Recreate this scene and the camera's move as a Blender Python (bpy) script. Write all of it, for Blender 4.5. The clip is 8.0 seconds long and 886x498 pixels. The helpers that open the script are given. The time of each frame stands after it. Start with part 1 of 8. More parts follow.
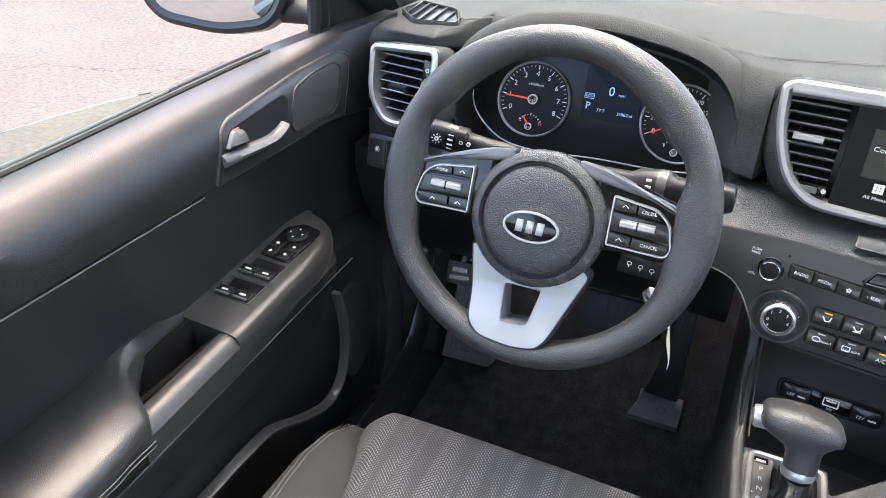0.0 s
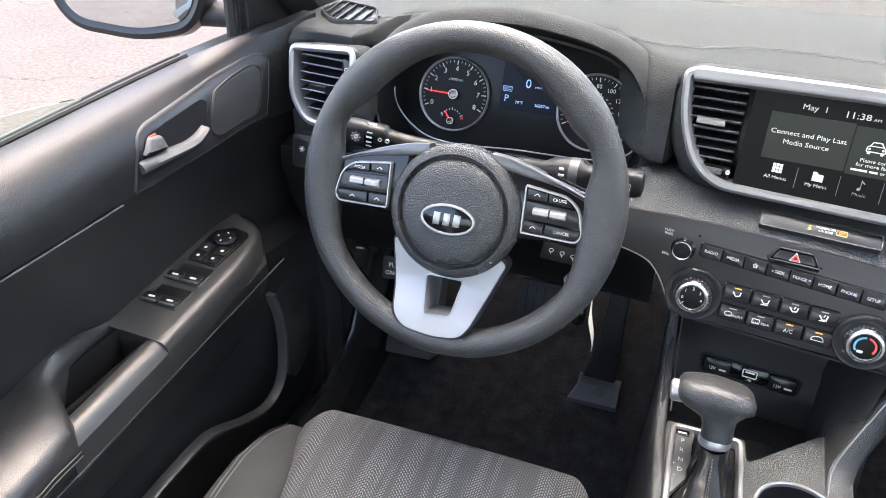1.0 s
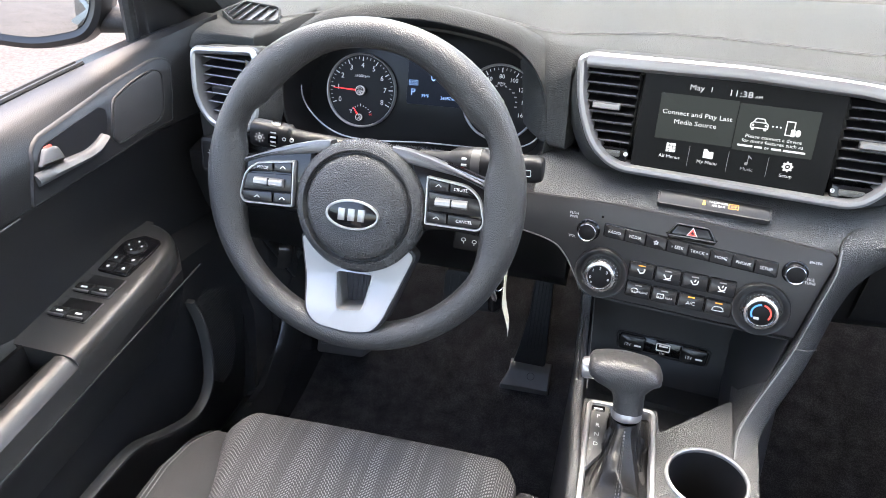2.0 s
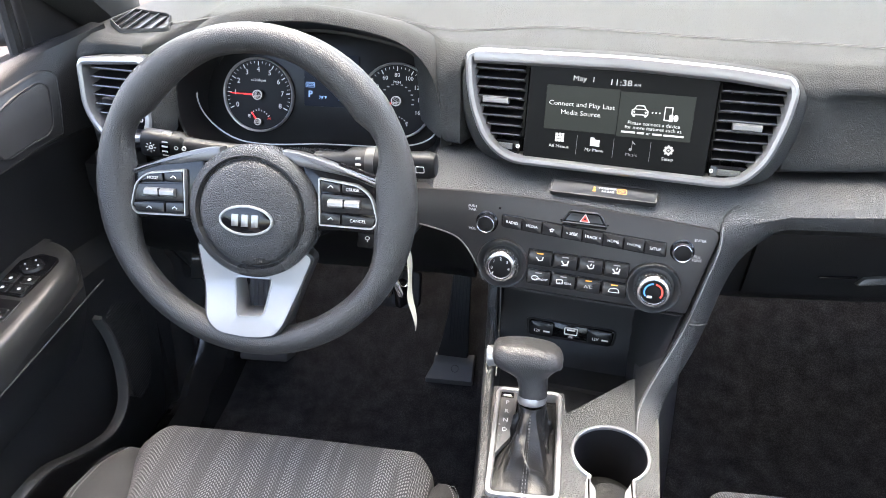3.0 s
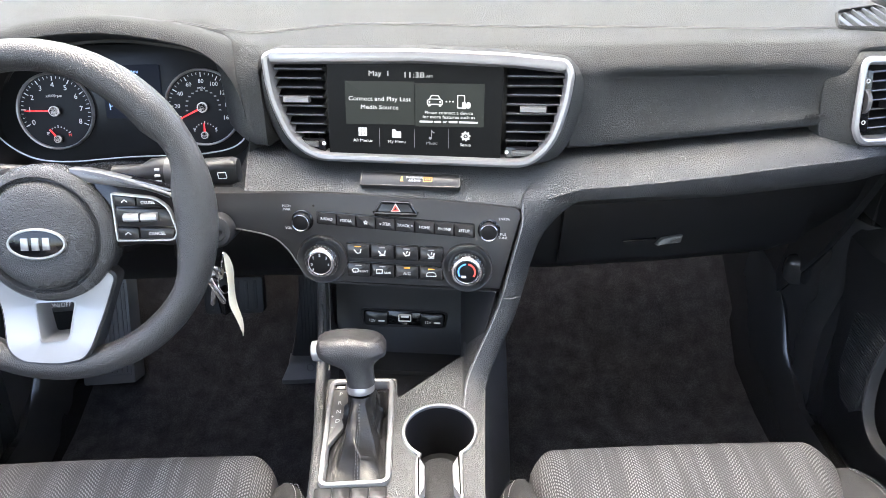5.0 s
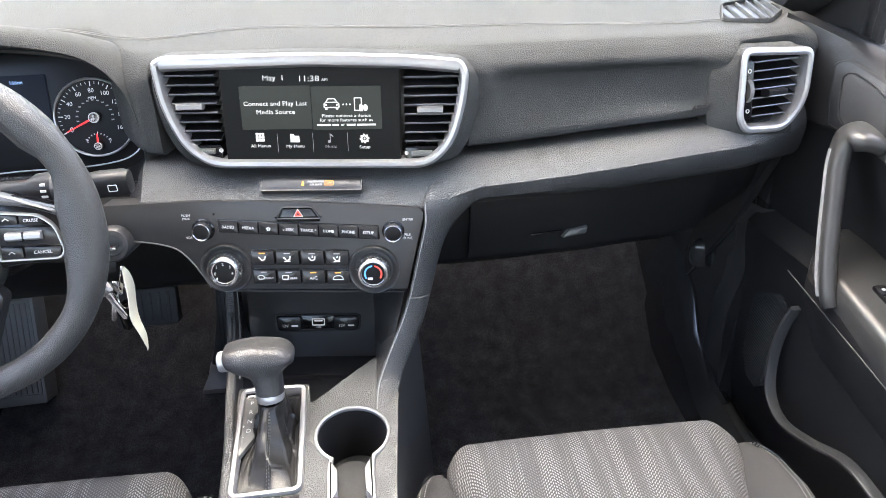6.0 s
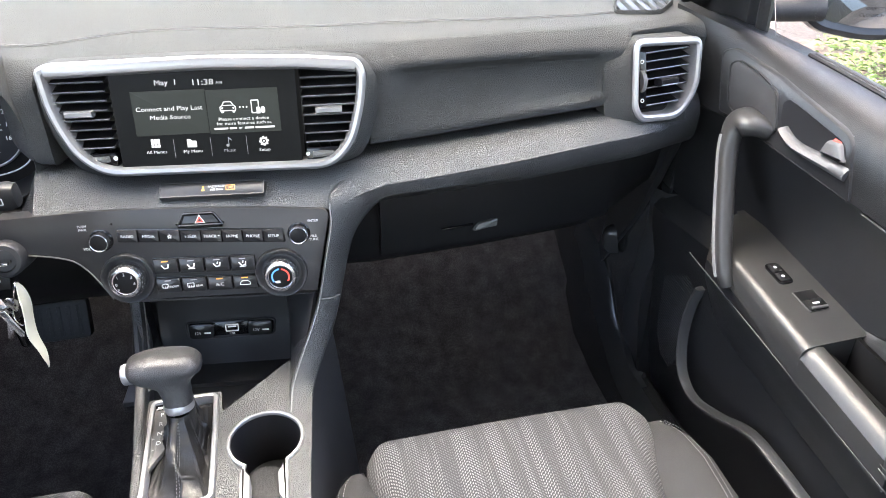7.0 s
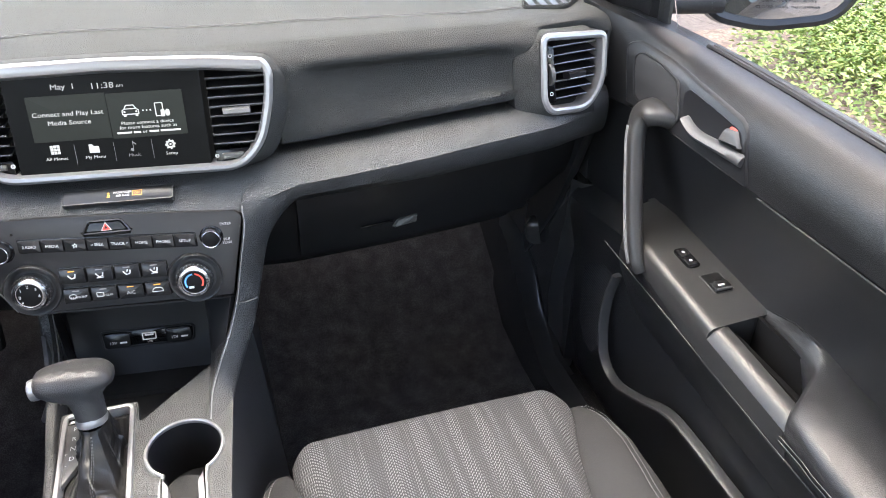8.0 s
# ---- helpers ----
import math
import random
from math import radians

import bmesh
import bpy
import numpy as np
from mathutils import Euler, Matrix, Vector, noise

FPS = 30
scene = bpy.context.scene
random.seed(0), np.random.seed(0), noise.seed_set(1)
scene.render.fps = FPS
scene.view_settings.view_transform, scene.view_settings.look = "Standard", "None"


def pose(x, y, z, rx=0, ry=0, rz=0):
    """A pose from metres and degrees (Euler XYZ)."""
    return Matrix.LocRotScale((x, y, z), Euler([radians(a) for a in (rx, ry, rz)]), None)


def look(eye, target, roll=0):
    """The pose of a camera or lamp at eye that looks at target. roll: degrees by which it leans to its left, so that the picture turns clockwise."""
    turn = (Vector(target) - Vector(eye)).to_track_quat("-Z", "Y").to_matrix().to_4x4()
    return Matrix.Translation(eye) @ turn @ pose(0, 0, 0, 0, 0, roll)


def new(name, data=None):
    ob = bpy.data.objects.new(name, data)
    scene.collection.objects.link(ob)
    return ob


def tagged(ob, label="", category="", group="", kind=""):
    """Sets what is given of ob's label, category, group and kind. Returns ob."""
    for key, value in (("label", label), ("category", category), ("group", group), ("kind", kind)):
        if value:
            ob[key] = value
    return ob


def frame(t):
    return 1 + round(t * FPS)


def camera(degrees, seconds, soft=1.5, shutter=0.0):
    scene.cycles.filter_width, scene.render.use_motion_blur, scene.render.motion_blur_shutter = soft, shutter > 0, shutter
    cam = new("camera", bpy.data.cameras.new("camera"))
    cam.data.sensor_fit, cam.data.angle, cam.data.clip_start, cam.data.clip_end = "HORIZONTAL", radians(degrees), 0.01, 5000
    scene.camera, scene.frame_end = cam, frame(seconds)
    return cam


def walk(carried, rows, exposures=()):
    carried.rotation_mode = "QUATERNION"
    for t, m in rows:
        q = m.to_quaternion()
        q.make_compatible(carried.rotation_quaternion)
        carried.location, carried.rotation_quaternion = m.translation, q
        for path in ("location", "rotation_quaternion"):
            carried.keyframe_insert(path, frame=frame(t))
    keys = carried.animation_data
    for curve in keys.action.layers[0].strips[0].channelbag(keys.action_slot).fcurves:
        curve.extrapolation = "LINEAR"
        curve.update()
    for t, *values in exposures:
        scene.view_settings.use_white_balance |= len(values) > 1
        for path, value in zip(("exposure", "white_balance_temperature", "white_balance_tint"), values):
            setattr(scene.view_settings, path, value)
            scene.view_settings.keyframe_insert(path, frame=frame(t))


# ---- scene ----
cam = camera(62.1, 8.0, soft=0.65)
PATH = [
    (0, (-0.1827, 0.0042, 1.4094), (-0.8978, 1.6611, 0.3362), 1.8),
    (0.5, (-0.1607, 0.0053, 1.4125), (-0.8222, 1.6832, 0.3362), 1.4),
    (1, (-0.1418, 0.0053, 1.4157), (-0.7402, 1.7042, 0.3362), 1.0),
    (1.5, (-0.1218, 0.0074, 1.4157), (-0.65, 1.7283, 0.3331), 0.5),
    (3, (-0.0483, 0.0084, 1.423), (-0.3381, 1.7766, 0.3279), -0.7),
    (3.5, (-0.0263, 0.0053, 1.4251), (-0.2321, 1.7829, 0.3257), -1.0),
    (4, (-0.0021, 0.0032, 1.4283), (-0.1313, 1.7829, 0.3205), -1.2),
    (4.5, (0.0179, -0.0011, 1.4304), (-0.0326, 1.7798, 0.3184), -1.2),
    (6, (0.0819, -0.0053, 1.4419), (0.2846, 1.7504, 0.3069), -0.9),
    (6.5, (0.1019, -0.0084, 1.4451), (0.3875, 1.7294, 0.3016), -0.8),
    (7, (0.125, -0.0137, 1.4472), (0.4883, 1.7052, 0.2953), -0.7),
    (7.5, (0.1418, -0.0168, 1.4493), (0.5859, 1.6747, 0.288), -0.4),
    (8, (0.1533, -0.0231, 1.4514), (0.6783, 1.6433, 0.2859), 0.1),
]
walk(cam, [(t, look(eye, target, roll)) for t, eye, target, roll in PATH], exposures=((0.0, 2.96, 6850, 15), (1.5, 3.1, 6850, 15), (3.0, 3.26, 6850, 15), (6.5, 3.32, 6850, 15), (7.4, 3.3, 6850, 15), (8.0, 2.95, 6850, 15)))

# ---- world and light ----
world = bpy.data.worlds.new("sky")
scene.world = world
world.use_nodes = True
wn = world.node_tree
sky = wn.nodes.new("ShaderNodeTexSky")
sky.sky_type = "NISHITA"
sky.sun_disc = False
sky.sun_elevation, sky.sun_rotation = radians(71), radians(-17)
sky.air_density, sky.dust_density, sky.ozone_density = 1.2, 3.6, 1.0
wn.links.new(sky.outputs[0], wn.nodes["Background"].inputs[0])
wn.nodes["Background"].inputs[1].default_value = 0.15
sun_data = bpy.data.lights.new("sun", "SUN")
sun_data.energy, sun_data.angle, sun_data.color = 0.5, radians(50), (1.0, 0.96, 0.9)
sun = new("sun", sun_data)
sun.matrix_world = look((-0.6, 2.0, 6.0), (0, 0, 0))


# ---- materials ----
def node_math(t, op, a, b=None):
    n = t.nodes.new("ShaderNodeMath")
    n.operation = op
    for i, v in enumerate((a, b)):
        if v is None:
            continue
        if isinstance(v, (int, float)):
            n.inputs[i].default_value = v
        else:
            t.links.new(v, n.inputs[i])
    return n.outputs[0]


def material(name, color, rough=0.5, metal=0.0, spec=0.5, grain=0.0, cell=500.0, var=0.15, var_scale=9.0, depth=0.0006, painted_relief=0.6, emit=None, power=1.0, coat=0.0):
    m = bpy.data.materials.new(name)
    m.use_nodes = True
    t = m.node_tree
    b = t.nodes["Principled BSDF"]
    b.inputs["Metallic"].default_value = metal
    b.inputs["Specular IOR Level"].default_value = spec
    b.inputs["Coat Weight"].default_value = coat
    co = t.nodes.new("ShaderNodeTexCoord")
    n = t.nodes.new("ShaderNodeTexNoise")
    n.inputs["Scale"].default_value = var_scale
    n.inputs["Detail"].default_value = 6
    t.links.new(co.outputs["Object"], n.inputs["Vector"])
    ramp = t.nodes.new("ShaderNodeMapRange")
    ramp.inputs["From Min"].default_value, ramp.inputs["From Max"].default_value = 0.3, 0.7
    ramp.inputs["To Min"].default_value, ramp.inputs["To Max"].default_value = 1 - var, 1 + var
    t.links.new(n.outputs[0], ramp.inputs[0])
    mul = t.nodes.new("ShaderNodeVectorMath")
    mul.operation = "SCALE"
    mul.inputs[0].default_value = color
    t.links.new(ramp.outputs[0], mul.inputs["Scale"])
    t.links.new(mul.outputs[0], b.inputs["Base Color"])
    rr = t.nodes.new("ShaderNodeMapRange")
    rr.inputs["From Min"].default_value, rr.inputs["From Max"].default_value = 0.3, 0.7
    rr.inputs["To Min"].default_value, rr.inputs["To Max"].default_value = rough * (1 - 0.5 * var), min(1, rough * (1 + 0.5 * var))
    t.links.new(n.outputs[0], rr.inputs[0])
    t.links.new(rr.outputs[0], b.inputs["Roughness"])
    if grain:
        # rounded pebbles with narrow grooves between them
        v = t.nodes.new("ShaderNodeTexVoronoi")
        v.feature = "SMOOTH_F1"
        v.inputs["Smoothness"].default_value = 0.35
        v.inputs["Scale"].default_value = cell
        t.links.new(co.outputs["Object"], v.inputs["Vector"])
        dome = node_math(t, "SUBTRACT", 0.8, v.outputs["Distance"])
        n2 = t.nodes.new("ShaderNodeTexNoise")
        n2.inputs["Scale"].default_value = cell * 0.8
        t.links.new(co.outputs["Object"], n2.inputs["Vector"])
        add = t.nodes.new("ShaderNodeMath")
        add.operation = "ADD"
        t.links.new(dome, add.inputs[0])
        low = t.nodes.new("ShaderNodeMath")
        low.operation = "MULTIPLY"
        low.inputs[1].default_value = 0.35
        t.links.new(n2.outputs[0], low.inputs[0])
        t.links.new(low.outputs[0], add.inputs[1])
        # light on the grain's crests and shade in its grooves, put into the colour
        relief_light = t.nodes.new("ShaderNodeMapRange")
        relief_light.inputs["From Min"].default_value, relief_light.inputs["From Max"].default_value = 0.3, 0.85
        relief_light.inputs["To Min"].default_value, relief_light.inputs["To Max"].default_value = 1 - 0.55 * grain * painted_relief, 1 + 0.65 * grain * painted_relief
        t.links.new(add.outputs[0], relief_light.inputs[0])
        both = node_math(t, "MULTIPLY", ramp.outputs[0], relief_light.outputs[0])
        t.links.new(both, mul.inputs["Scale"])
        bump = t.nodes.new("ShaderNodeBump")
        bump.inputs["Strength"].default_value = grain
        bump.inputs["Distance"].default_value = depth
        t.links.new(add.outputs[0], bump.inputs["Height"])
        t.links.new(bump.outputs[0], b.inputs["Normal"])
    if emit:
        b.inputs["Emission Color"].default_value = (*emit, 1)
        b.inputs["Emission Strength"].default_value = power
    return m


PAD = material("soft_pad", (0.052, 0.054, 0.053), 0.6, spec=0.12, grain=0.8, cell=680, depth=0.0008, painted_relief=0.3)
GRAIN = material("grained_plastic", (0.038, 0.039, 0.039), 0.3, spec=0.85, grain=1.0, cell=740, depth=0.0008, painted_relief=0.3)
DARK = material("dark_plastic", (0.031, 0.031, 0.032), 0.33, grain=0.25, cell=1000)
KICK = material("glossy_dark_plastic", (0.034, 0.034, 0.0345), 0.18, spec=0.8, var=0.1)
SHROUD = material("shroud_plastic", (0.009, 0.009, 0.0092), 0.24, spec=0.45, var=0.1)
SATIN = material("satin_plastic", (0.031, 0.031, 0.0315), 0.36, var=0.1)
GREYP = material("grey_plastic", (0.12, 0.118, 0.113), 0.3, var=0.08)
RIM = material("rim_polyurethane", (0.043, 0.043, 0.0425), 0.35, spec=0.65, grain=0.9, cell=850, depth=0.0005, painted_relief=0.3)
KNOBM = material("knob_plastic", (0.040, 0.040, 0.041), 0.36, spec=0.6, grain=0.9, cell=850, depth=0.0004, painted_relief=0.3)
HUBM = material("hub_skin", (0.055, 0.055, 0.055), 0.27, spec=0.65, grain=1.0, cell=680, depth=0.0008, painted_relief=0.2)
GLOSS = material("gloss_black", (0.006, 0.006, 0.007), 0.12, var=0.05)
SILVER = material("satin_silver", (0.40, 0.40, 0.40), 0.3, metal=0.62, var=0.04)
PAINTS = material("silver_paint", (0.38, 0.38, 0.382), 0.4, metal=0.5, var=0.04)
TRIMG = material("grey_metal_trim", (0.17, 0.17, 0.172), 0.36, metal=0.6, var=0.04)
KNURL = material("knurled_metal", (0.55, 0.55, 0.56), 0.2, metal=1.0, var=0.06)
# darker than the plastic itself: shade under the ledge is in the colour
KNEE = material("darkened_trim_plastic", (0.011, 0.011, 0.0114), 0.42, spec=0.45, grain=0.3, cell=1000)
PEDAL = material("pedal_rubber", (0.04, 0.04, 0.04), 0.55, grain=0.3, cell=500)
STRIP = material("smoked_strip", (0.016, 0.0165, 0.018), 0.28, spec=0.5, var=0.05)
CHROME = material("chrome", (0.8, 0.8, 0.82), 0.1, metal=1.0, var=0.03)
BUTTON = material("button_black", (0.022, 0.022, 0.0225), 0.22, var=0.08)
STALKM = material("stalk_plastic", (0.015, 0.015, 0.0155), 0.42, spec=0.3, var=0.1)
# pale colour for the highlight on the fronts of black vent slats
SLATGLINT = material("slat_glint", (0.16, 0.16, 0.165), 0.25, metal=0.4, var=0.05)
VENTB = material("vent_black", (0.012, 0.012, 0.013), 0.3, var=0.1)
LEATHER = material("black_leather", (0.011, 0.011, 0.011), 0.33, spec=0.4, grain=0.3, cell=700)
MESHR = material("ribbed_rubber", (0.014, 0.014, 0.014), 0.5, spec=0.35, grain=0.8, cell=1300, depth=0.0004)
EDGEL = material("bright_edge", (0.2, 0.2, 0.2), 0.28, spec=0.6)
GREYD = material("worn_grey_plastic", (0.2, 0.198, 0.195), 0.45)
ARMPAD = material("armrest_vinyl", (0.027, 0.0275, 0.028), 0.33, spec=0.6, grain=0.9, cell=850, depth=0.0002, painted_relief=0.2)
DOORPAD = material("door_pad", (0.011, 0.0112, 0.0114), 0.35, spec=0.44, grain=1.0, cell=850, depth=0.0002, painted_relief=0.2)
DOORT = material("door_trim_plastic", (0.016, 0.016, 0.0164), 0.34, spec=0.6, grain=0.2, cell=1200)
ARMREST = material("armrest_grey", (0.034, 0.034, 0.033), 0.36, spec=0.55, var=0.06)
HANDLEM = material("handle_silver", (0.115, 0.115, 0.116), 0.42, metal=0.25, var=0.04)
LIPM = material("lip_plastic", (0.06, 0.06, 0.06), 0.4)
SPEAK = material("speaker_mesh", (0.034, 0.034, 0.035), 0.45, spec=0.45, grain=0.7, cell=1300, depth=0.0003)
RUBBER = material("black_rubber", (0.028, 0.028, 0.028), 0.6, grain=0.3, cell=300)
CARPET = material("carpet", (0.058, 0.056, 0.058), 0.95, spec=0.15, grain=1.0, cell=420, var=0.4, var_scale=36)
BOLSTER = material("bolster_cloth", (0.043, 0.043, 0.043), 0.75, spec=0.3, grain=0.5, cell=1500, var=0.12)
# near-black stand-in for the deep shade inside the pull well
WELLSHADE = material("well_shade", (0.008, 0.008, 0.0082), 0.7, spec=0.12)
THREAD = material("pale_thread", (0.45, 0.45, 0.44), 0.7)
DTHREAD = material("grey_thread", (0.14, 0.14, 0.14), 0.7)
# slight emission brightens these prints, even where no lamp stands behind them
PRINT = material("glowing_white_print", (0.6, 0.61, 0.61), 0.5, emit=(0.8, 0.82, 0.82), power=0.03)
REDPRINT = material("glowing_red_print", (0.8, 0.08, 0.06), 0.4, emit=(1, 0.08, 0.05), power=0.08)
BLUEPRINT = material("glowing_blue_print", (0.1, 0.35, 0.8), 0.4, emit=(0.1, 0.4, 1), power=0.06)
AMBER = material("amber_lamp", (0.9, 0.4, 0.05), 0.4, emit=(1.0, 0.36, 0.04), power=0.05)
NEEDLE = material("red_needle", (0.9, 0.03, 0.03), 0.4, emit=(1, 0.03, 0.03), power=0.16)
TEXTW = material("lit_white", (0.35, 0.36, 0.35), 0.4, emit=(0.85, 0.9, 0.86), power=0.085)
TEXTG = material("lit_grey", (0.2, 0.2, 0.2), 0.4, emit=(0.3, 0.3, 0.3), power=0.05)
TEXTB = material("lit_blue", (0.3, 0.5, 0.9), 0.4, emit=(0.35, 0.6, 1.0), power=0.085)
SCREEN = material("screen_glass", (0.004, 0.0045, 0.0045), 0.5, spec=0.12, var=0.02, emit=(0.02, 0.022, 0.023), power=0.05)
TILE = material("screen_tile", (0.010, 0.0115, 0.011), 0.5, spec=0.12, var=0.02, emit=(0.05, 0.06, 0.055), power=0.1)
LCD = material("cluster_display", (0.003, 0.0035, 0.005), 0.5, spec=0.15, var=0.02, emit=(0.02, 0.03, 0.055), power=0.05)
CLUSTER = material("cluster_face", (0.010, 0.010, 0.0102), 0.3, spec=0.25, var=0.05)
DIAL = material("dial_face", (0.009, 0.009, 0.0095), 0.45, spec=0.2, var=0.08)
PAPER = material("paper_tag", (0.62, 0.61, 0.50), 0.6)
MIRRORM = material("mirror_silver", (0.75, 0.8, 0.82), 0.03, metal=1.0, var=0.0)
HEADLINER = material("headliner_cloth", (0.60, 0.61, 0.62), 0.9, grain=0.4, cell=900)
BODYP = material("car_paint", (0.02, 0.02, 0.021), 0.4, coat=0.2)


def glass_material(name, color):
    m = bpy.data.materials.new(name)
    m.use_nodes = True
    t = m.node_tree
    b = t.nodes["Principled BSDF"]
    b.inputs["Base Color"].default_value = (*color, 1)
    b.inputs["Roughness"].default_value = 0.0
    b.inputs["IOR"].default_value = 1.45
    b.inputs["Transmission Weight"].default_value = 1.0
    return m


SCREENG = glass_material("windscreen_glass", (0.86, 0.92, 0.88))
GLASS = glass_material("window_glass", (0.86, 0.95, 0.88))
CLEAR = glass_material("clear_glass", (0.97, 0.98, 0.97))


def chevron_fabric():
    """Woven cloth with bands of pale chevron dashes."""
    m = bpy.data.materials.new("chevron_cloth")
    m.use_nodes = True
    t = m.node_tree
    b = t.nodes["Principled BSDF"]
    b.inputs["Roughness"].default_value = 0.85
    b.inputs["Specular IOR Level"].default_value = 0.2
    co = t.nodes.new("ShaderNodeUVMap")
    sep = t.nodes.new("ShaderNodeSeparateXYZ")
    t.links.new(co.outputs[0], sep.inputs[0])
    x, y = sep.outputs[0], sep.outputs[1]
    u = node_math(t, "DIVIDE", x, 0.034)
    tri = node_math(t, "PINGPONG", u, 0.5)
    ph = node_math(t, "ADD", node_math(t, "DIVIDE", y, 0.0046), node_math(t, "MULTIPLY", tri, 7.0))
    line = node_math(t, "SINE", node_math(t, "MULTIPLY", ph, 2 * math.pi))
    cut = node_math(t, "SINE", node_math(t, "MULTIPLY", x, 2 * math.pi / 0.0029))
    dash = node_math(t, "MULTIPLY", node_math(t, "GREATER_THAN", line, 0.0), node_math(t, "GREATER_THAN", cut, -0.35))
    mp = t.nodes.new("ShaderNodeMapping")
    mp.inputs["Scale"].default_value = (62, 5, 1)
    t.links.new(co.outputs[0], mp.inputs["Vector"])
    nz = t.nodes.new("ShaderNodeTexNoise")
    nz.inputs["Scale"].default_value = 1.0
    nz.inputs["Detail"].default_value = 1.0
    t.links.new(mp.outputs[0], nz.inputs["Vector"])
    fade = t.nodes.new("ShaderNodeMapRange")
    fade.inputs["From Min"].default_value, fade.inputs["From Max"].default_value = 0.42, 0.56
    fade.inputs["To Min"].default_value, fade.inputs["To Max"].default_value = 0.35, 1.0
    t.links.new(nz.outputs[0], fade.inputs[0])
    amount = node_math(t, "MULTIPLY", dash, fade.outputs[0])
    mix = t.nodes.new("ShaderNodeMix")
    mix.data_type = "RGBA"
    mix.inputs[6].default_value = (0.056, 0.056, 0.057, 1)
    mix.inputs[7].default_value = (0.195, 0.196, 0.197, 1)
    t.links.new(amount, mix.inputs[0])
    t.links.new(mix.outputs[2], b.inputs["Base Color"])
    bump = t.nodes.new("ShaderNodeBump")
    bump.inputs["Strength"].default_value = 0.5
    bump.inputs["Distance"].default_value = 0.0006
    t.links.new(amount, bump.inputs["Height"])
    t.links.new(bump.outputs[0], b.inputs["Normal"])
    return m


CHEVRON = chevron_fabric()


# ---- geometry helpers ----
class Panel:
    """A plane with axes u (right), v (up) and n (towards the seats)."""

    def __init__(self, origin, slope_x=0.0, slope_z=0.0):
        self.o = Vector(origin)
        self.u = Vector((1, slope_x, 0)).normalized()
        v = Vector((0, slope_z, 1))
        self.v = (v - self.u * v.dot(self.u)).normalized()
        self.n = self.u.cross(self.v)

    def at(self, u, v, w=0.0):
        return self.o + self.u * u + self.v * v + self.n * w

    def lift(self, w):
        q = Panel((0, 0, 0))
        q.o, q.u, q.v, q.n = self.o + self.n * w, self.u, self.v, self.n
        return q

    def turned(self, u, v, w, degrees):
        """A panel at u, v, w, turned in its own plane."""
        q = Panel((0, 0, 0))
        c, s = math.cos(radians(degrees)), math.sin(radians(degrees))
        q.o, q.u, q.v, q.n = self.at(u, v, w), self.u * c + self.v * s, self.v * c - self.u * s, self.n
        return q


class Frame3(Panel):
    """A panel from an origin and two axes."""

    def __init__(self, origin, u, v):
        self.o, self.u = Vector(origin), Vector(u).normalized()
        v = Vector(v)
        self.v = (v - self.u * v.dot(self.u)).normalized()
        self.n = self.u.cross(self.v)


def thing(name, base, label, category, group="", kind=""):
    ob = new(name)
    ob.empty_display_size = 0.02
    ob.location = base
    return tagged(ob, label, category, group, kind)


def origin_of(ob):
    p = Vector((0, 0, 0))
    while ob:
        p += ob.location
        ob = ob.parent
    return p


def part(name, bm, mat, parent=None, label="", sharp=38, kind=""):
    """Links a bmesh, in world coordinates, as one mesh under a thing or a part."""
    bmesh.ops.remove_doubles(bm, verts=bm.verts, dist=1e-6)
    bmesh.ops.recalc_face_normals(bm, faces=bm.faces)
    me = bpy.data.meshes.new(name)
    n = len(bm.verts)
    mid = sum((v.co for v in bm.verts), Vector()) / max(n, 1)
    for v in bm.verts:
        v.co -= mid
    bm.to_mesh(me)
    bm.free()
    for p in me.polygons:
        p.use_smooth = True
    me.set_sharp_from_angle(angle=radians(sharp))
    me.materials.append(mat)
    ob = new(name, me)
    if parent:
        ob.parent = parent
        ob.location = mid - origin_of(parent)
    else:
        ob.location = mid
    return tagged(ob, label, kind=kind)


def loft(bm, rows, close_u=False, close_v=False, cap=False):
    """Quads between rows of points; close_u joins each row's ends, close_v the last row to the first."""
    vs = [[bm.verts.new(p) for p in r] for r in rows]
    nr, nc = len(vs), len(vs[0])
    for i in range(nr if close_v else nr - 1):
        a, b = vs[i], vs[(i + 1) % nr]
        for j in range(nc if close_u else nc - 1):
            k = (j + 1) % nc
            try:
                bm.faces.new((a[j], a[k], b[k], b[j]))
            except ValueError:
                pass
    if cap:
        for r in (vs[0], vs[-1]):
            if len(set(r)) > 2:
                bm.faces.new(r)
    return bm


def area2(pts):
    return sum(a[0] * b[1] - b[0] * a[1] for a, b in zip(pts, pts[1:] + pts[:1])) / 2


def inset(pts, d):
    """The outline moved inwards by d (outwards where negative)."""
    if area2(pts) < 0:
        d = -d
    out = []
    n = len(pts)
    for i in range(n):
        p, a, b = Vector(pts[i]), Vector(pts[i - 1]), Vector(pts[(i + 1) % n])
        e, f = (p - a), (b - p)
        if e.length < 1e-9 or f.length < 1e-9:
            out.append(tuple(p))
            continue
        e, f = e.normalized(), f.normalized()
        m = Vector((-e.y - f.y, e.x + f.x))
        if m.length < 1e-6:
            m = Vector((-e.y, e.x))
        m.normalize()
        k = max(0.35, m.dot(Vector((-e.y, e.x))))
        out.append(tuple(p + m * d / k))
    return out


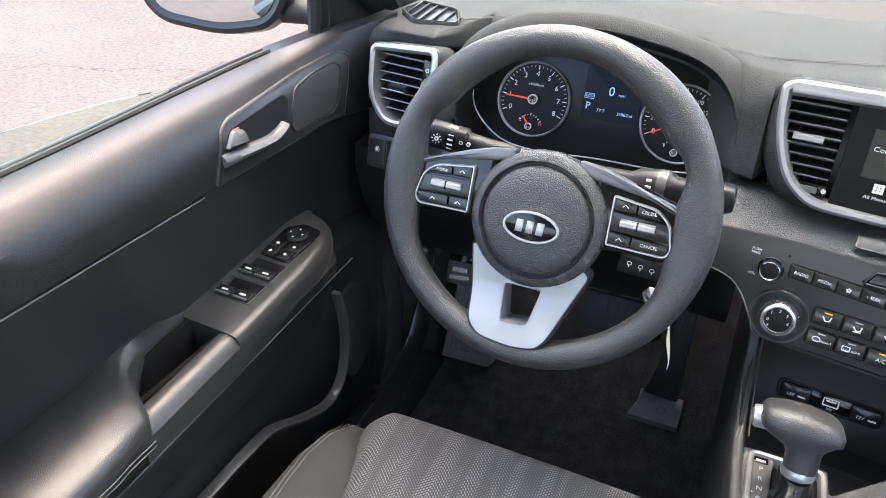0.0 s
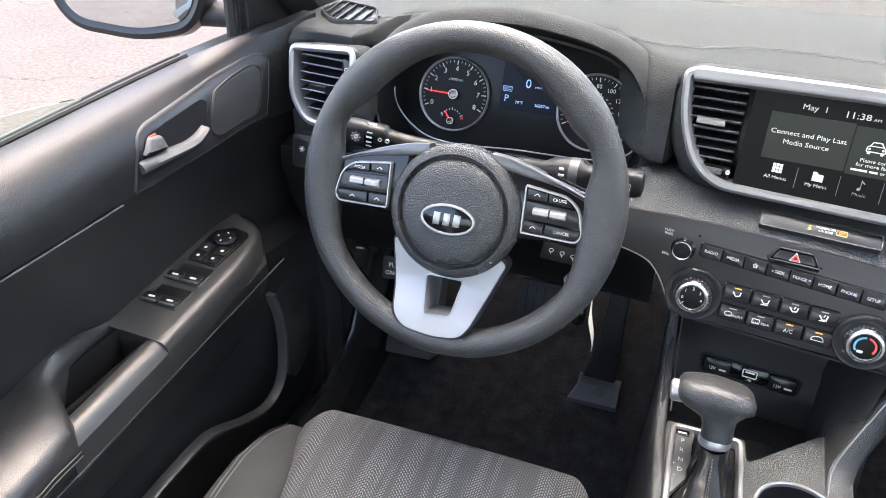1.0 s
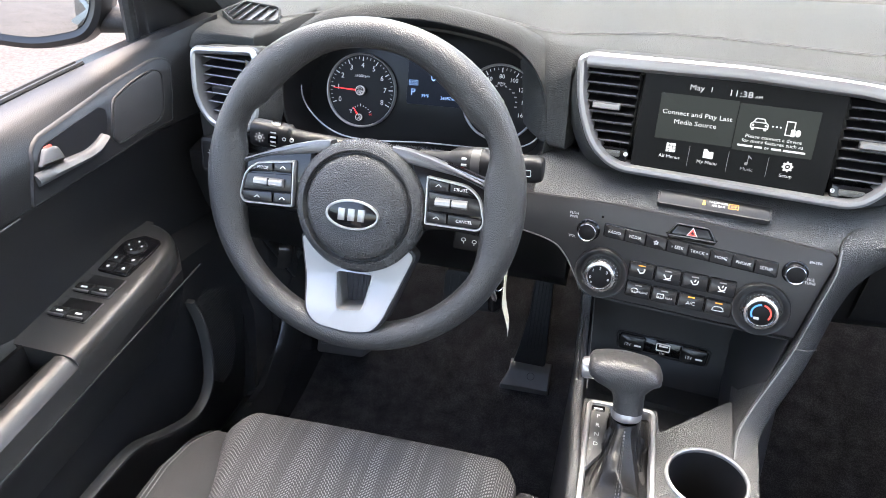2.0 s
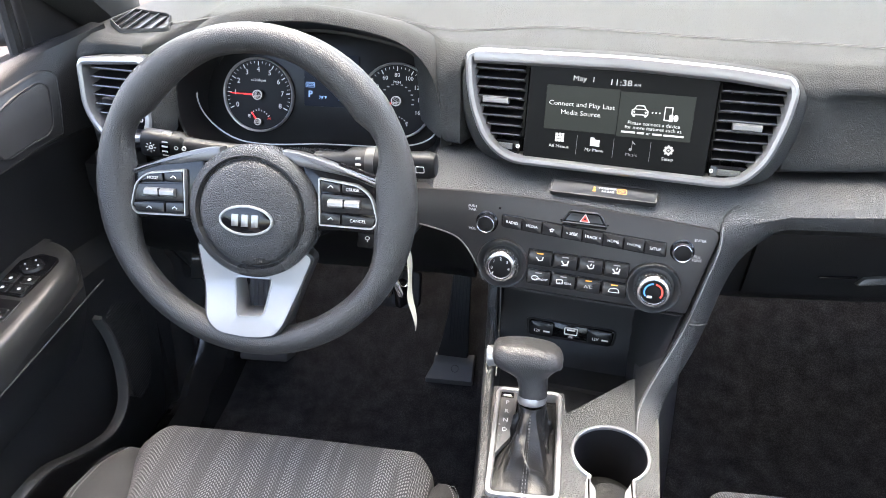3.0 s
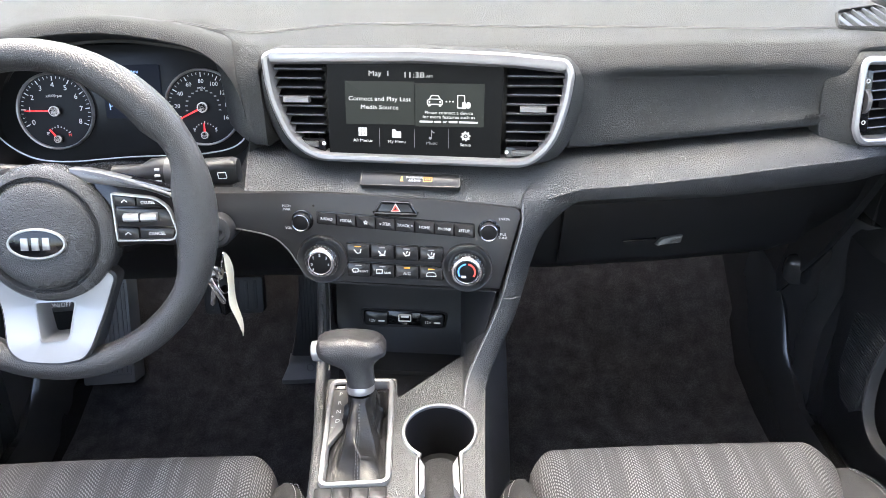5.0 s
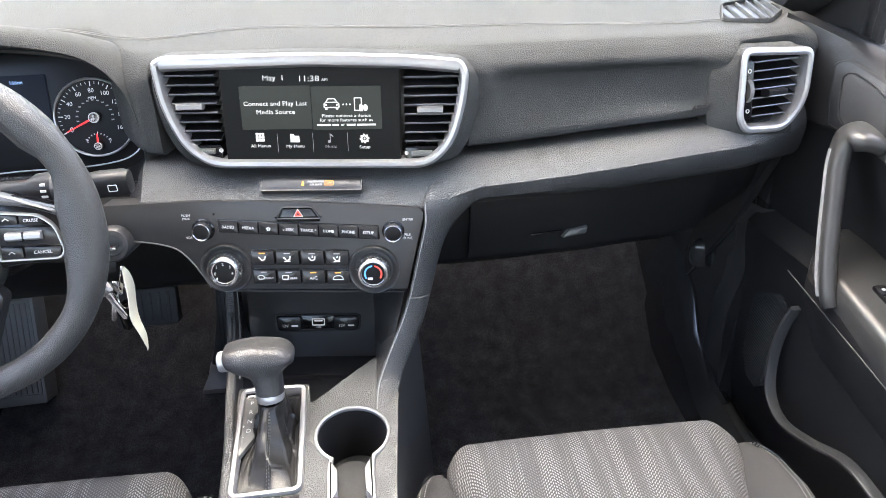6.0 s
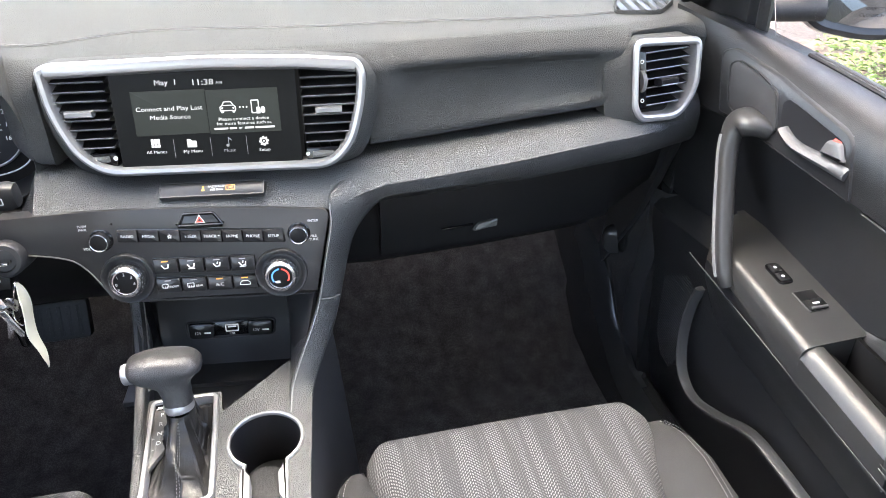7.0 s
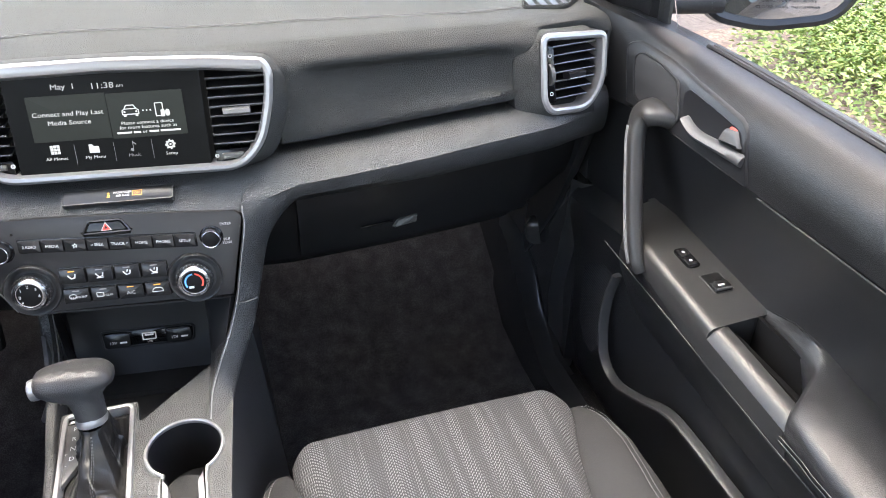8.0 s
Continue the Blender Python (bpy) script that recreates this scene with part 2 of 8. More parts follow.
def fillet(pts, r, n=5):
    """Rounds the corners of a closed outline; r: one radius or one for each corner."""
    out = []
    m = len(pts)
    for i in range(m):
        p, a, b = Vector(pts[i]), Vector(pts[i - 1]), Vector(pts[(i + 1) % m])
        rr = r[i] if isinstance(r, (list, tuple)) else r
        d = min(rr, (a - p).length * 0.48, (b - p).length * 0.48)
        s, e = p + (a - p).normalized() * d, p + (b - p).normalized() * d
        for k in range(n + 1):
            t = k / n
            out.append(tuple(s * (1 - t) ** 2 + p * 2 * t * (1 - t) + e * t * t))
    return out


def curve(pts, n=6, closed=False):
    """A smooth line through points (two or three coordinates)."""
    pts = [Vector(p) for p in pts]
    m = len(pts)
    out = []
    for i in range(m if closed else m - 1):
        p1, p2 = pts[i], pts[(i + 1) % m]
        p0 = pts[i - 1] if closed or i else p1 * 2 - p2
        p3 = pts[(i + 2) % m] if closed or i + 2 < m else p2 * 2 - p1
        for k in range(n):
            t = k / n
            out.append(tuple(0.5 * (2 * p1 + (p2 - p0) * t + (2 * p0 - 5 * p1 + 4 * p2 - p3) * t * t + (3 * p1 - p0 - 3 * p2 + p3) * t ** 3)))
    if not closed:
        out.append(tuple(pts[-1]))
    return out


def rect(u0, v0, u1, v1, r=0.002, n=4):
    return fillet([(u0, v0), (u1, v0), (u1, v1), (u0, v1)], r, n)


def circle(u, v, r, n=32, rv=None):
    return [(u + r * math.cos(2 * math.pi * k / n), v + (rv or r) * math.sin(2 * math.pi * k / n)) for k in range(n)]


def plate(bm, P, pts, w0, w1, bevel=0.001):
    """A solid slab on a panel, with a rounded front edge."""
    rings = [(0, w0), (0, w1 - bevel), (bevel * 0.3, w1 - bevel * 0.3), (bevel, w1)]
    rows = []
    for d, w in rings:
        q = inset(pts, d) if d else pts
        rows.append([P.at(u, v, w) for u, v in q])
    return loft(bm, rows, close_u=True, cap=True)


def trim(bm, P, pts, profile):
    """A closed moulding along an outline: profile points are (inwards, towards the seats)."""
    rows = [[P.at(u, v, w) for u, v in inset(pts, d)] for d, w in profile]
    return loft(bm, rows, close_u=True, close_v=True)


def tube(bm, path, r, n=8, closed=False, flat=1.0, up=(0, 0, 1)):
    """A round rod along a path; r: one radius or one for each point."""
    path = [Vector(p) for p in path]
    m = len(path)
    rows = []
    for i, p in enumerate(path):
        a = path[i - 1] if i or closed else p
        b = path[(i + 1) % m] if i + 1 < m or closed else p
        d = (b - a).normalized()
        s = d.cross(Vector(up))
        if s.length < 1e-4:
            s = d.cross(Vector((0, 1, 0)))
        s.normalize()
        q = s.cross(d)
        rr = r[i] if isinstance(r, (list, tuple)) else r
        rows.append([p + (s * math.cos(2 * math.pi * k / n) + q * flat * math.sin(2 * math.pi * k / n)) * rr for k in range(n)])
    return loft(bm, rows, close_u=True, close_v=closed, cap=not closed)


def lathe(bm, P, profile, u=0.0, v=0.0, n=32, w=0.0):
    """A turned solid about the panel's normal: profile points are (radius, towards the seats)."""
    rows = []
    for r, h in profile:
        rows.append([P.at(u + r * math.cos(2 * math.pi * k / n), v + r * math.sin(2 * math.pi * k / n), w + h) for k in range(n)])
    return loft(bm, rows, close_u=True, cap=True)


def holed(bm, P, outer, holes, w0, w1):
    """A slab with holes through it."""
    edges = []
    loops = []
    for pts in (outer, *holes):
        vs = [bm.verts.new(P.at(u, v, w1)) for u, v in pts]
        loops.append(vs)
        edges += [bm.edges.new((vs[i], vs[(i + 1) % len(vs)])) for i in range(len(vs))]
    got = bmesh.ops.triangle_fill(bm, use_beauty=True, use_dissolve=False, edges=edges)
    faces = [g for g in got["geom"] if isinstance(g, bmesh.types.BMFace)]
    for vs in loops:
        low = [bm.verts.new(v.co + P.n * (w0 - w1)) for v in vs]
        for i in range(len(vs)):
            k = (i + 1) % len(vs)
            bm.faces.new((vs[i], vs[k], low[k], low[i]))
    return bm


def dense(pts, step=0.006):
    """The outline with points no further apart than step."""
    out = []
    for a, b in zip(pts, pts[1:] + pts[:1]):
        a, b = Vector(a), Vector(b)
        n = max(1, int((b - a).length / step))
        out += [tuple(a.lerp(b, k / n)) for k in range(n)]
    return out


def curved(bm, P, outer, holes, w0, w1, step=0.008):
    """A sheet with holes that follows a curved panel, with walls down to w0."""
    flat = bmesh.new()
    edges = []
    for pts in (outer, *holes):
        vs = [flat.verts.new((u, v, 0)) for u, v in dense(pts)]
        edges += [flat.edges.new((vs[i], vs[(i + 1) % len(vs)])) for i in range(len(vs))]
    bmesh.ops.triangle_fill(flat, use_beauty=True, use_dissolve=False, edges=edges)
    us, vs = [p[0] for p in outer], [p[1] for p in outer]
    for axis, lo, hi in ((0, min(us), max(us)), (1, min(vs), max(vs))):
        k = lo + step
        while k < hi:
            no = Vector((1, 0, 0)) if axis == 0 else Vector((0, 1, 0))
            bmesh.ops.bisect_plane(flat, geom=flat.verts[:] + flat.edges[:] + flat.faces[:], plane_co=no * k, plane_no=no)
            k += step
    top = {v: bm.verts.new(P.at(v.co.x, v.co.y, w1)) for v in flat.verts}
    for f in flat.faces:
        bm.faces.new([top[v] for v in f.verts])
    rim = {v: bm.verts.new(P.at(v.co.x, v.co.y, w0)) for v in flat.verts if v.is_boundary}
    for e in flat.edges:
        if e.is_boundary:
            a, b = e.verts
            bm.faces.new((top[a], top[b], rim[b], rim[a]))
    flat.free()
    return bm


def lettering(s, P, u, v, w, size, mat, parent, wide=1.0, turn=0.0, bold=0.0, label="", name="lettering"):
    """Words in the built-in font, centred on the panel."""
    cu = bpy.data.curves.new(name, "FONT")
    cu.body, cu.size, cu.align_x, cu.align_y = s, size, "CENTER", "CENTER"
    cu.extrude, cu.offset, cu.resolution_u = 0.0001, bold, 2
    ob = bpy.data.objects.new(name, cu)
    me = bpy.data.meshes.new_from_object(ob)
    bpy.data.objects.remove(ob)
    bpy.data.curves.remove(cu)
    q = P.turned(u, v, w, turn)
    bm = bmesh.new()
    bm.from_mesh(me)
    bpy.data.meshes.remove(me)
    for x in bm.verts:
        x.co = q.at(x.co.x * wide, x.co.y, x.co.z)
    return part(name, bm, mat, parent, label)


def lerp(a, b, t):
    return a + (b - a) * t


def table(x, keys):
    """A smooth value between (place, value) keys."""
    if x <= keys[0][0]:
        return keys[0][1]
    for (a, p), (b, q) in zip(keys, keys[1:]):
        if x <= b:
            t = (x - a) / (b - a)
            t = t * t * (3 - 2 * t)
            return p + (q - p) * t
    return keys[-1][1]


def line(x, keys):
    """A straight value between (place, value) keys."""
    if x <= keys[0][0]:
        return keys[0][1]
    for (a, p), (b, q) in zip(keys, keys[1:]):
        if x <= b:
            return p + (q - p) * (x - a) / (b - a)
    return keys[-1][1]


def span(a, b, n):
    return [a + (b - a) * k / (n - 1) for k in range(n)]

# ---- large structure: ground, shell ----
BZ = Panel((0.015, 0.845, 1.108), -0.11, 0.25)
FA = Panel((0, 0.795, 0.975), -0.10, 0.222)
CL = Panel((-0.36, 0.949, 1.072), 0, 0.35)
RV = Panel((0.614, 0.850, 1.092), 0.15, 0.25)
LV = Panel((-0.614, 0.850, 1.092), -0.15, 0.25)
WP = Panel((-0.363, 0.673, 1.061), 0, 0.331)
TOP = Frame3((0, 0, 0.78), (1, 0, 0), (0, 1, 0))


def box(bm, x0, y0, z0, x1, y1, z1):
    P = Frame3((0, 0, 0), (1, 0, 0), (0, 1, 0))
    return plate(bm, P, [(x0, y0), (x1, y0), (x1, y1), (x0, y1)], z0, z1, 0.0008)


def build_floor():
    bm = bmesh.new()
    xs = span(-0.78, 0.78, 27)
    rows = []
    for x in xs:
        side = max(0, abs(x) - 0.66) / 0.12
        lift = 0.05 * min(1, side)
        rows.append([(x, -0.9, 0.33), (x, -0.9, 0.385), (x, 0.3, 0.39 + lift), (x, 0.75, 0.385 + lift), (x, 1.02, 0.395 + lift), (x, 1.13, 0.42 + lift),
                     (x, 1.22, 0.50 + lift), (x, 1.36, 0.66 + lift), (x, 1.46, 0.82 + lift), (x, 1.52, 0.82), (x, 1.52, 0.33)])
    loft(bm, rows, close_u=True, cap=True)
    part("floor", bm, CARPET, None, "black pile carpet on the car floor and toe board", kind="structure")["category"] = "carpet"


build_floor()


def build_shell():
    bm = bmesh.new()
    rows = []
    for y, z, w in ((-1.6, 1.55, 0.55), (-1.0, 1.63, 0.6), (-0.2, 1.66, 0.62), (0.3, 1.64, 0.61), (0.5, 1.6, 0.58)):
        r = []
        for k in range(17):
            a = -1 + 2 * k / 16
            r.append((a * w, y, z - 0.05 * a ** 4))
        r2 = [(p[0], p[1], p[2] + 0.04) for p in reversed(r)]
        rows.append(r + r2)
    loft(bm, rows, close_u=True, cap=True)
    part("ceiling", bm, HEADLINER, None, "pale grey cloth headliner under the roof", kind="structure")["category"] = "headliner"
    bm = bmesh.new()
    box(bm, -0.8, -1.75, 0.33, 0.8, -1.65, 1.05)
    part("wall_rear", bm, DARK, None, "plain dark trim closing the rear of the cabin", kind="structure")["category"] = "rear wall"


build_shell()


def build_cowl():
    for s in (-1, 1):
        bm = bmesh.new()
        a, b = sorted((s * 0.715, s * 0.83))
        box(bm, a, 0.955, 0.30, b, 1.55, 1.07)
        box(bm, a + (0.03 if s > 0 else 0), -1.7, 0.28, b - (0.03 if s < 0 else 0), 0.955, 0.43)
        part("wall_side", bm, SATIN, None, "plain dark body side closing the footwell", kind="structure")["category"] = "body side"
    bm = bmesh.new()
    box(bm, -0.9, 1.50, 0.30, 0.9, 1.60, 1.08)
    part("wall_front", bm, SATIN, None, "plain dark bulkhead closing the footwell", kind="structure")["category"] = "bulkhead"


build_cowl()


# ---- dashboard ----
dash = thing("dashboard", (0, 0.9, 0.8), "charcoal soft-grained dashboard with a rounded ledge", "dashboard")


def face_y(x):
    return line(x, ((-0.72, 0.905), (-0.66, 0.886), (-0.585, 0.868), (-0.572, 0.90), (-0.558, 1.0), (-0.265, 1.0), (-0.235, 0.955), (-0.21, 0.906), (-0.19, 0.879),
                    (-0.165, 0.871), (0.21, 0.840), (0.24, 0.841), (0.40, 0.848), (0.50, 0.850), (0.56, 0.855), (0.68, 0.886), (0.72, 0.905)))


def crease_rise(x):
    return table(x, ((0.2, 0.0), (0.6, 0.017)))


def top_z(x):
    return 1.168 - 0.012 * (x / 0.7) ** 2


def ledge_y(x):
    return line(x, ((-0.70, 0.895), (-0.56, 0.880), (-0.36, 0.885), (-0.20, 0.884), (0.21, 0.840), (0.24, 0.841), (0.40, 0.850), (0.56, 0.868), (0.68, 0.892), (0.72, 0.905)))


def build_pad():
    bm = bmesh.new()
    xs = sorted(set([round(x, 4) for x in span(-0.70, 0.70, 85)] + [-0.585, -0.572, -0.558, -0.235, -0.2, -0.185, -0.166, -0.158, -0.15, 0.198, 0.206, 0.214, 0.24, 0.563, 0.569, 0.575, -0.563, -0.569, -0.575]))
    rows = []
    for x in xs:
        yf, zt = face_y(x), top_z(x)
        mid = table(x, ((-0.166, 0), (-0.150, 1), (0.198, 1), (0.214, 0)))
        rec = 0.045 * mid
        vent = table(x, ((0.563, 0), (0.575, 1), (0.66, 1), (0.674, 0))) + table(x, ((-0.674, 0), (-0.66, 1), (-0.575, 1), (-0.563, 0)))
        rec += 0.05 * vent
        brow = 0.020 * table(x, ((0.235, 0), (0.275, 1), (0.505, 1), (0.556, 0)))
        dz = crease_rise(x)
        a = yf + 0.05
        soft = table(x, ((-0.578, 0), (-0.556, 1), (-0.185, 1), (-0.158, 0), (0.216, 0), (0.25, 1), (0.535, 1), (0.563, 0)))
        prof = [
            (1.43, 1.0), (1.43, 1.115), (1.3, 1.154), (lerp(1.3, a, 0.45), zt - 0.004), (lerp(1.3, a, 0.75), zt - 0.001), (a, zt - 0.001 * soft), (yf + 0.03 + 0.002 * soft, zt - 0.002 - 0.003 * soft), (yf + 0.018 + 0.004 * soft, zt - 0.006 - 0.006 * soft),
            (yf + 0.009 + 0.2 * rec + 0.005 * soft, zt - 0.013 - 0.008 * soft), (yf + 0.003 + 0.4 * rec + 0.006 * soft + brow * 0.25, zt - 0.023 - 0.006 * soft), (yf + 0.004 + rec + brow * 0.85 + 0.001 * soft, zt - 0.031 - 0.007 * soft), (yf + 0.003 + rec + brow * 0.82, zt - 0.042 - 0.008 * soft),
            (yf + 0.001 + rec + brow * 0.42, zt - 0.075 - 0.003 * soft), (yf - 0.003 + rec, 1.060 + dz), (yf - 0.002 + rec, 1.050 + dz), (yf + 0.008 + rec, 1.0435 + dz), (yf + 0.09, 1.0425 + dz)]
        rows.append([(x, y, z) for y, z in prof[:3] + curve(prof[3:15], 3) + prof[15:]])
    loft(bm, rows, close_u=True, cap=True)
    part("top_pad", bm, PAD, dash, "charcoal soft-touch upper pad, pale where the sky catches it")
    # double row of stitches across the pad
    for off in (0.0, 0.006):
        bm = bmesh.new()
        pts = []
        for x in span(-0.62, 0.62, 150):
            y = table(x, ((-0.62, 0.955), (-0.5, 1.03), (-0.33, 1.03), (-0.175, 0.958), (-0.06, 0.985), (0.2, 0.952), (0.5, 0.935), (0.62, 0.945))) + off
            pts.append((x, y, top_z(x) + 0.0005))
        tube(bm, pts, 0.0005, 4)
        part("seam", bm, DTHREAD, dash, "grey stitched seam")


build_pad()
lettering("AIRBAG", Panel((0.523, 0.8460, 1.078), 0.08, 0.15), 0, 0, 0, 0.0090, KNEE, dash, 1.1, 3.0, 0.0002)


def build_ledge():
    bm = bmesh.new()
    rows = []
    xs = span(-0.69, 0.69, 93)
    for x in xs:
        yl, dz = ledge_y(x), crease_rise(x)
        p = table(x, ((0.13, 0), (0.22, 1)))
        r = table(x, ((0.24, 0), (0.42, 1)))
        g = table(x, ((-0.62, 0.0), (-0.50, 1), (0.58, 1), (0.69, 0.45)))
        d = line(x, ((-0.135, 0.0), (0.0, 0.001), (0.06, 0.005), (0.10, 0.009), (0.143, 0.0135), (0.165, 0.0135), (0.225, 0.0)))
        hole = table(x, ((-0.552, 0), (-0.53, 1), (-0.218, 1), (-0.20, 0)))
        dz -= 0.045 * hole
        rows.append([(x, yl + (y - yl) * g if y < yl else y, z) for y, z in (
            (yl + 0.05, 1.0), (yl + 0.03, 1.037 + dz), (yl + 0.004 * p, 1.0375 + dz), (yl - 0.015 - 0.004 * p, 1.0315 + dz + 0.004 * p), (yl - 0.036, 1.019 + dz + 0.010 * p - 0.4 * d), (yl - 0.050 + 0.004 * p, 1.0105 + dz + 0.010 * p - 0.8 * d),
            (yl - 0.057 + 0.005 * p, 1.0065 + dz * 0.9 + 0.009 * p - d), (yl - 0.058 + 0.006 * p, 1.0025 + dz * 0.8 + 0.008 * p - d), (yl - 0.052 + 0.004 * p, 0.997 + dz * 0.7 - d - 0.004 * r),
            (lerp(yl - 0.035, yl - 0.041, r), lerp(0.993, 0.983, r) + dz * 0.6), (lerp(yl - 0.010, yl - 0.020, r), lerp(0.990 - 0.02 * p, 0.973, r) + dz * 0.5), (lerp(yl + 0.02, yl + 0.010, r), lerp(0.987 - 0.025 * p, 0.967, r) + dz * 0.35),
            (yl + 0.05, lerp(0.985 - 0.03 * p, 0.963, r)), (yl + 0.08, 0.98))])
    loft(bm, rows, close_u=True, cap=True)
    part("ledge", bm, GRAIN, dash, "rounded grained ledge below the vents")
    # wing that sweeps from the ledge down to the console
    bm = bmesh.new()
    keys = (((0.400, 0.826, 1.024), (0.400, 0.812, 1.020), (0.400, 0.810, 1.008)),
            ((0.330, 0.821, 1.028), (0.336, 0.803, 1.023), (0.342, 0.802, 1.016)),
            ((0.262, 0.816, 1.028), (0.272, 0.793, 1.020), (0.280, 0.797, 1.0155)),
            ((0.210, 0.812, 1.024), (0.224, 0.788, 1.011), (0.236, 0.797, 1.002)),
            ((0.174, 0.808, 1.019), (0.190, 0.784, 1.002), (0.204, 0.796, 0.981)),
            ((0.1525, 0.792, 1.003), (0.168, 0.781, 0.984), (0.180, 0.794, 0.950)),
            ((0.1495, 0.778, 0.975), (0.160, 0.778, 0.953), (0.1675, 0.789, 0.916)),
            ((0.139, 0.768, 0.935), (0.149, 0.770, 0.920), (0.160, 0.780, 0.893)),
            ((0.126, 0.757, 0.885), (0.138, 0.758, 0.880), (0.151, 0.768, 0.866)),
            ((0.112, 0.745, 0.850), (0.126, 0.746, 0.848), (0.140, 0.755, 0.838)),
            ((0.090, 0.722, 0.812), (0.106, 0.724, 0.811), (0.120, 0.732, 0.804)),
            ((0.077, 0.700, 0.790), (0.092, 0.702, 0.789), (0.107, 0.712, 0.783)),
            ((0.072, 0.668, 0.7802), (0.084, 0.668, 0.7802), (0.097, 0.672, 0.777)))
    lines = []
    for i in range(3):
        lines.append(curve([k[i] for k in keys], 6))
    rows = []
    for a, b, c in zip(*lines):
        a, b, c = Vector(a), Vector(b), Vector(c)
        arc = [a * (1 - f) ** 2 + (b * 1.5 - (a + c) * 0.25) * 2 * f * (1 - f) + c * f * f for f in span(0, 1, 9)]
        rows.append([a + Vector((0.004, 0.10, -0.01)), a + Vector((0, 0.004, 0))] + arc + [c + Vector((0.0012, 0.007, -0.005)), c + Vector((0.002, 0.03, -0.016)), c + Vector((0.002, 0.12, -0.03))])
    loft(bm, rows, close_u=True, cap=True)
    wing = part("wing", bm, GRAIN, dash, "grained wing sweeping down to the centre console", sharp=70)
    bm = bmesh.new()
    edge = [(p[0] + 0.0015, p[1] - 0.0035, p[2]) for p in lines[0][31:]]
    tube(bm, edge, 0.0009, 5)
    part("edge_strip", bm, EDGEL, wing, "thin satin edge line")
    bm = bmesh.new()
    tube(bm, [(0.125, 0.7535, 0.8805), (0.140, 0.7545, 0.8795), (0.152, 0.763, 0.877)], 0.0009, 5)
    part("joint", bm, GREYP, wing)


build_ledge()


def build_lower_dash():
    # passenger side body behind the glovebox
    bm = bmesh.new()
    rows = []
    for x in span(0.12, 0.70, 20):
        yl = ledge_y(x)
        b = table(x, ((0.58, 0), (0.70, 1)))
        rows.append([(x, y, z) for y, z in ((yl + 0.03, 0.99), (yl + 0.045, 0.965), (yl + 0.058 - 0.01 * b, 0.945), (yl + 0.062, 0.90), (yl + 0.075, 0.83 + 0.05 * b), (yl + 0.11, 0.795 + 0.06 * b), (1.2, 0.78 + 0.06 * b), (1.2, 0.99))])
    loft(bm, rows, close_u=True, cap=True)
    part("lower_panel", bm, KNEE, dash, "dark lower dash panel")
    # driver side knee panel
    bm = bmesh.new()
    rows = []
    for x in span(-0.70, -0.150, 22):
        yl = ledge_y(x)
        d = table(x, ((-0.26, 0), (-0.13, 1)))
        rows.append([(x, y, z) for y, z in ((yl + 0.03, 1.0), (yl - 0.028 + 0.03 * d, 0.990), (yl - 0.03 + 0.035 * d, 0.96), (yl - 0.012 + 0.03 * d, 0.90), (yl + 0.02, 0.84), (yl + 0.06, 0.80), (1.25, 0.80), (1.25, 1.0))])
    loft(bm, rows, close_u=True, cap=True)
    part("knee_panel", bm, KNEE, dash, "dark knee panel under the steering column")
    # end caps of the dash beside the doors
    for s in (-1, 1):
        bm = bmesh.new()
        rows = []
        for z in span(0.62, 1.085, 12):
            y = line(z, ((0.62, 1.10), (0.80, 0.985), (0.98, 0.905), (1.04, 0.895), (1.085, 0.905)))
            rows.append([(s * x, yy, z) for x, yy in ((0.68, y + 0.002), (0.695, y + 0.004), (0.71, y + 0.02), (0.712, 1.3), (0.68, 1.3))])
        loft(bm, rows, close_u=True, cap=True)
        part("end_cap", bm, DARK, dash)
        bm = bmesh.new()
        B = Frame3((s * 0.676, 1.062, 0.700), (0.35 * s, 1, 0), (0, 0.35, 1))
        if B.n.x * s > 0:
            B.n = -B.n
        rows = []
        for f, h in ((1.0, -0.012), (1.0, 0.0), (0.9, 0.007), (0.65, 0.013), (0.3, 0.016)):
            rows.append([B.at(u * f, v * f, h) for u, v in fillet([(-0.018, -0.026), (0.020, -0.020), (0.012, 0.030), (-0.010, 0.024)], 0.010, 5)])
        loft(bm, rows, close_u=True, cap=True)
        part("end_boss", bm, KICK, dash, "rounded glossy black boss")


build_lower_dash()


def build_glovebox():
    g = thing("glovebox", (0.41, 0.91, 0.82), "dark plastic glovebox lid with a recessed latch", "glovebox")
    bm = bmesh.new()
    rows = []
    for x in span(0.225, 0.600, 16):
        yl = ledge_y(x)
        rows.append([(x, y, z) for y, z in ((yl + 0.07, 0.968), (yl + 0.040, 0.966), (yl + 0.038, 0.958), (yl + 0.050, 0.90), (yl + 0.066, 0.838), (yl + 0.072, 0.828), (yl + 0.095, 0.825))])
    loft(bm, rows, close_u=True, cap=True)
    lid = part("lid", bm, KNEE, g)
    P = Panel((0.385, 0.905, 0.872), 0.1, 0.13)
    bm = bmesh.new()
    plate(bm, P, [(-0.070, -0.0015), (-0.020, -0.0015), (-0.020, 0.0012), (-0.070, 0.0005)], 0, 0.003, 0.0005)
    part("latch_recess", bm, GLOSS, lid)
    bm = bmesh.new()
    plate(bm, P, fillet([(-0.022, -0.0095), (0.016, -0.0085), (0.019, 0.0035), (-0.012, 0.0005)], 0.0015), 0, 0.007, 0.002)
    part("latch", bm, GREYP, lid, "grey plastic latch")


build_glovebox()


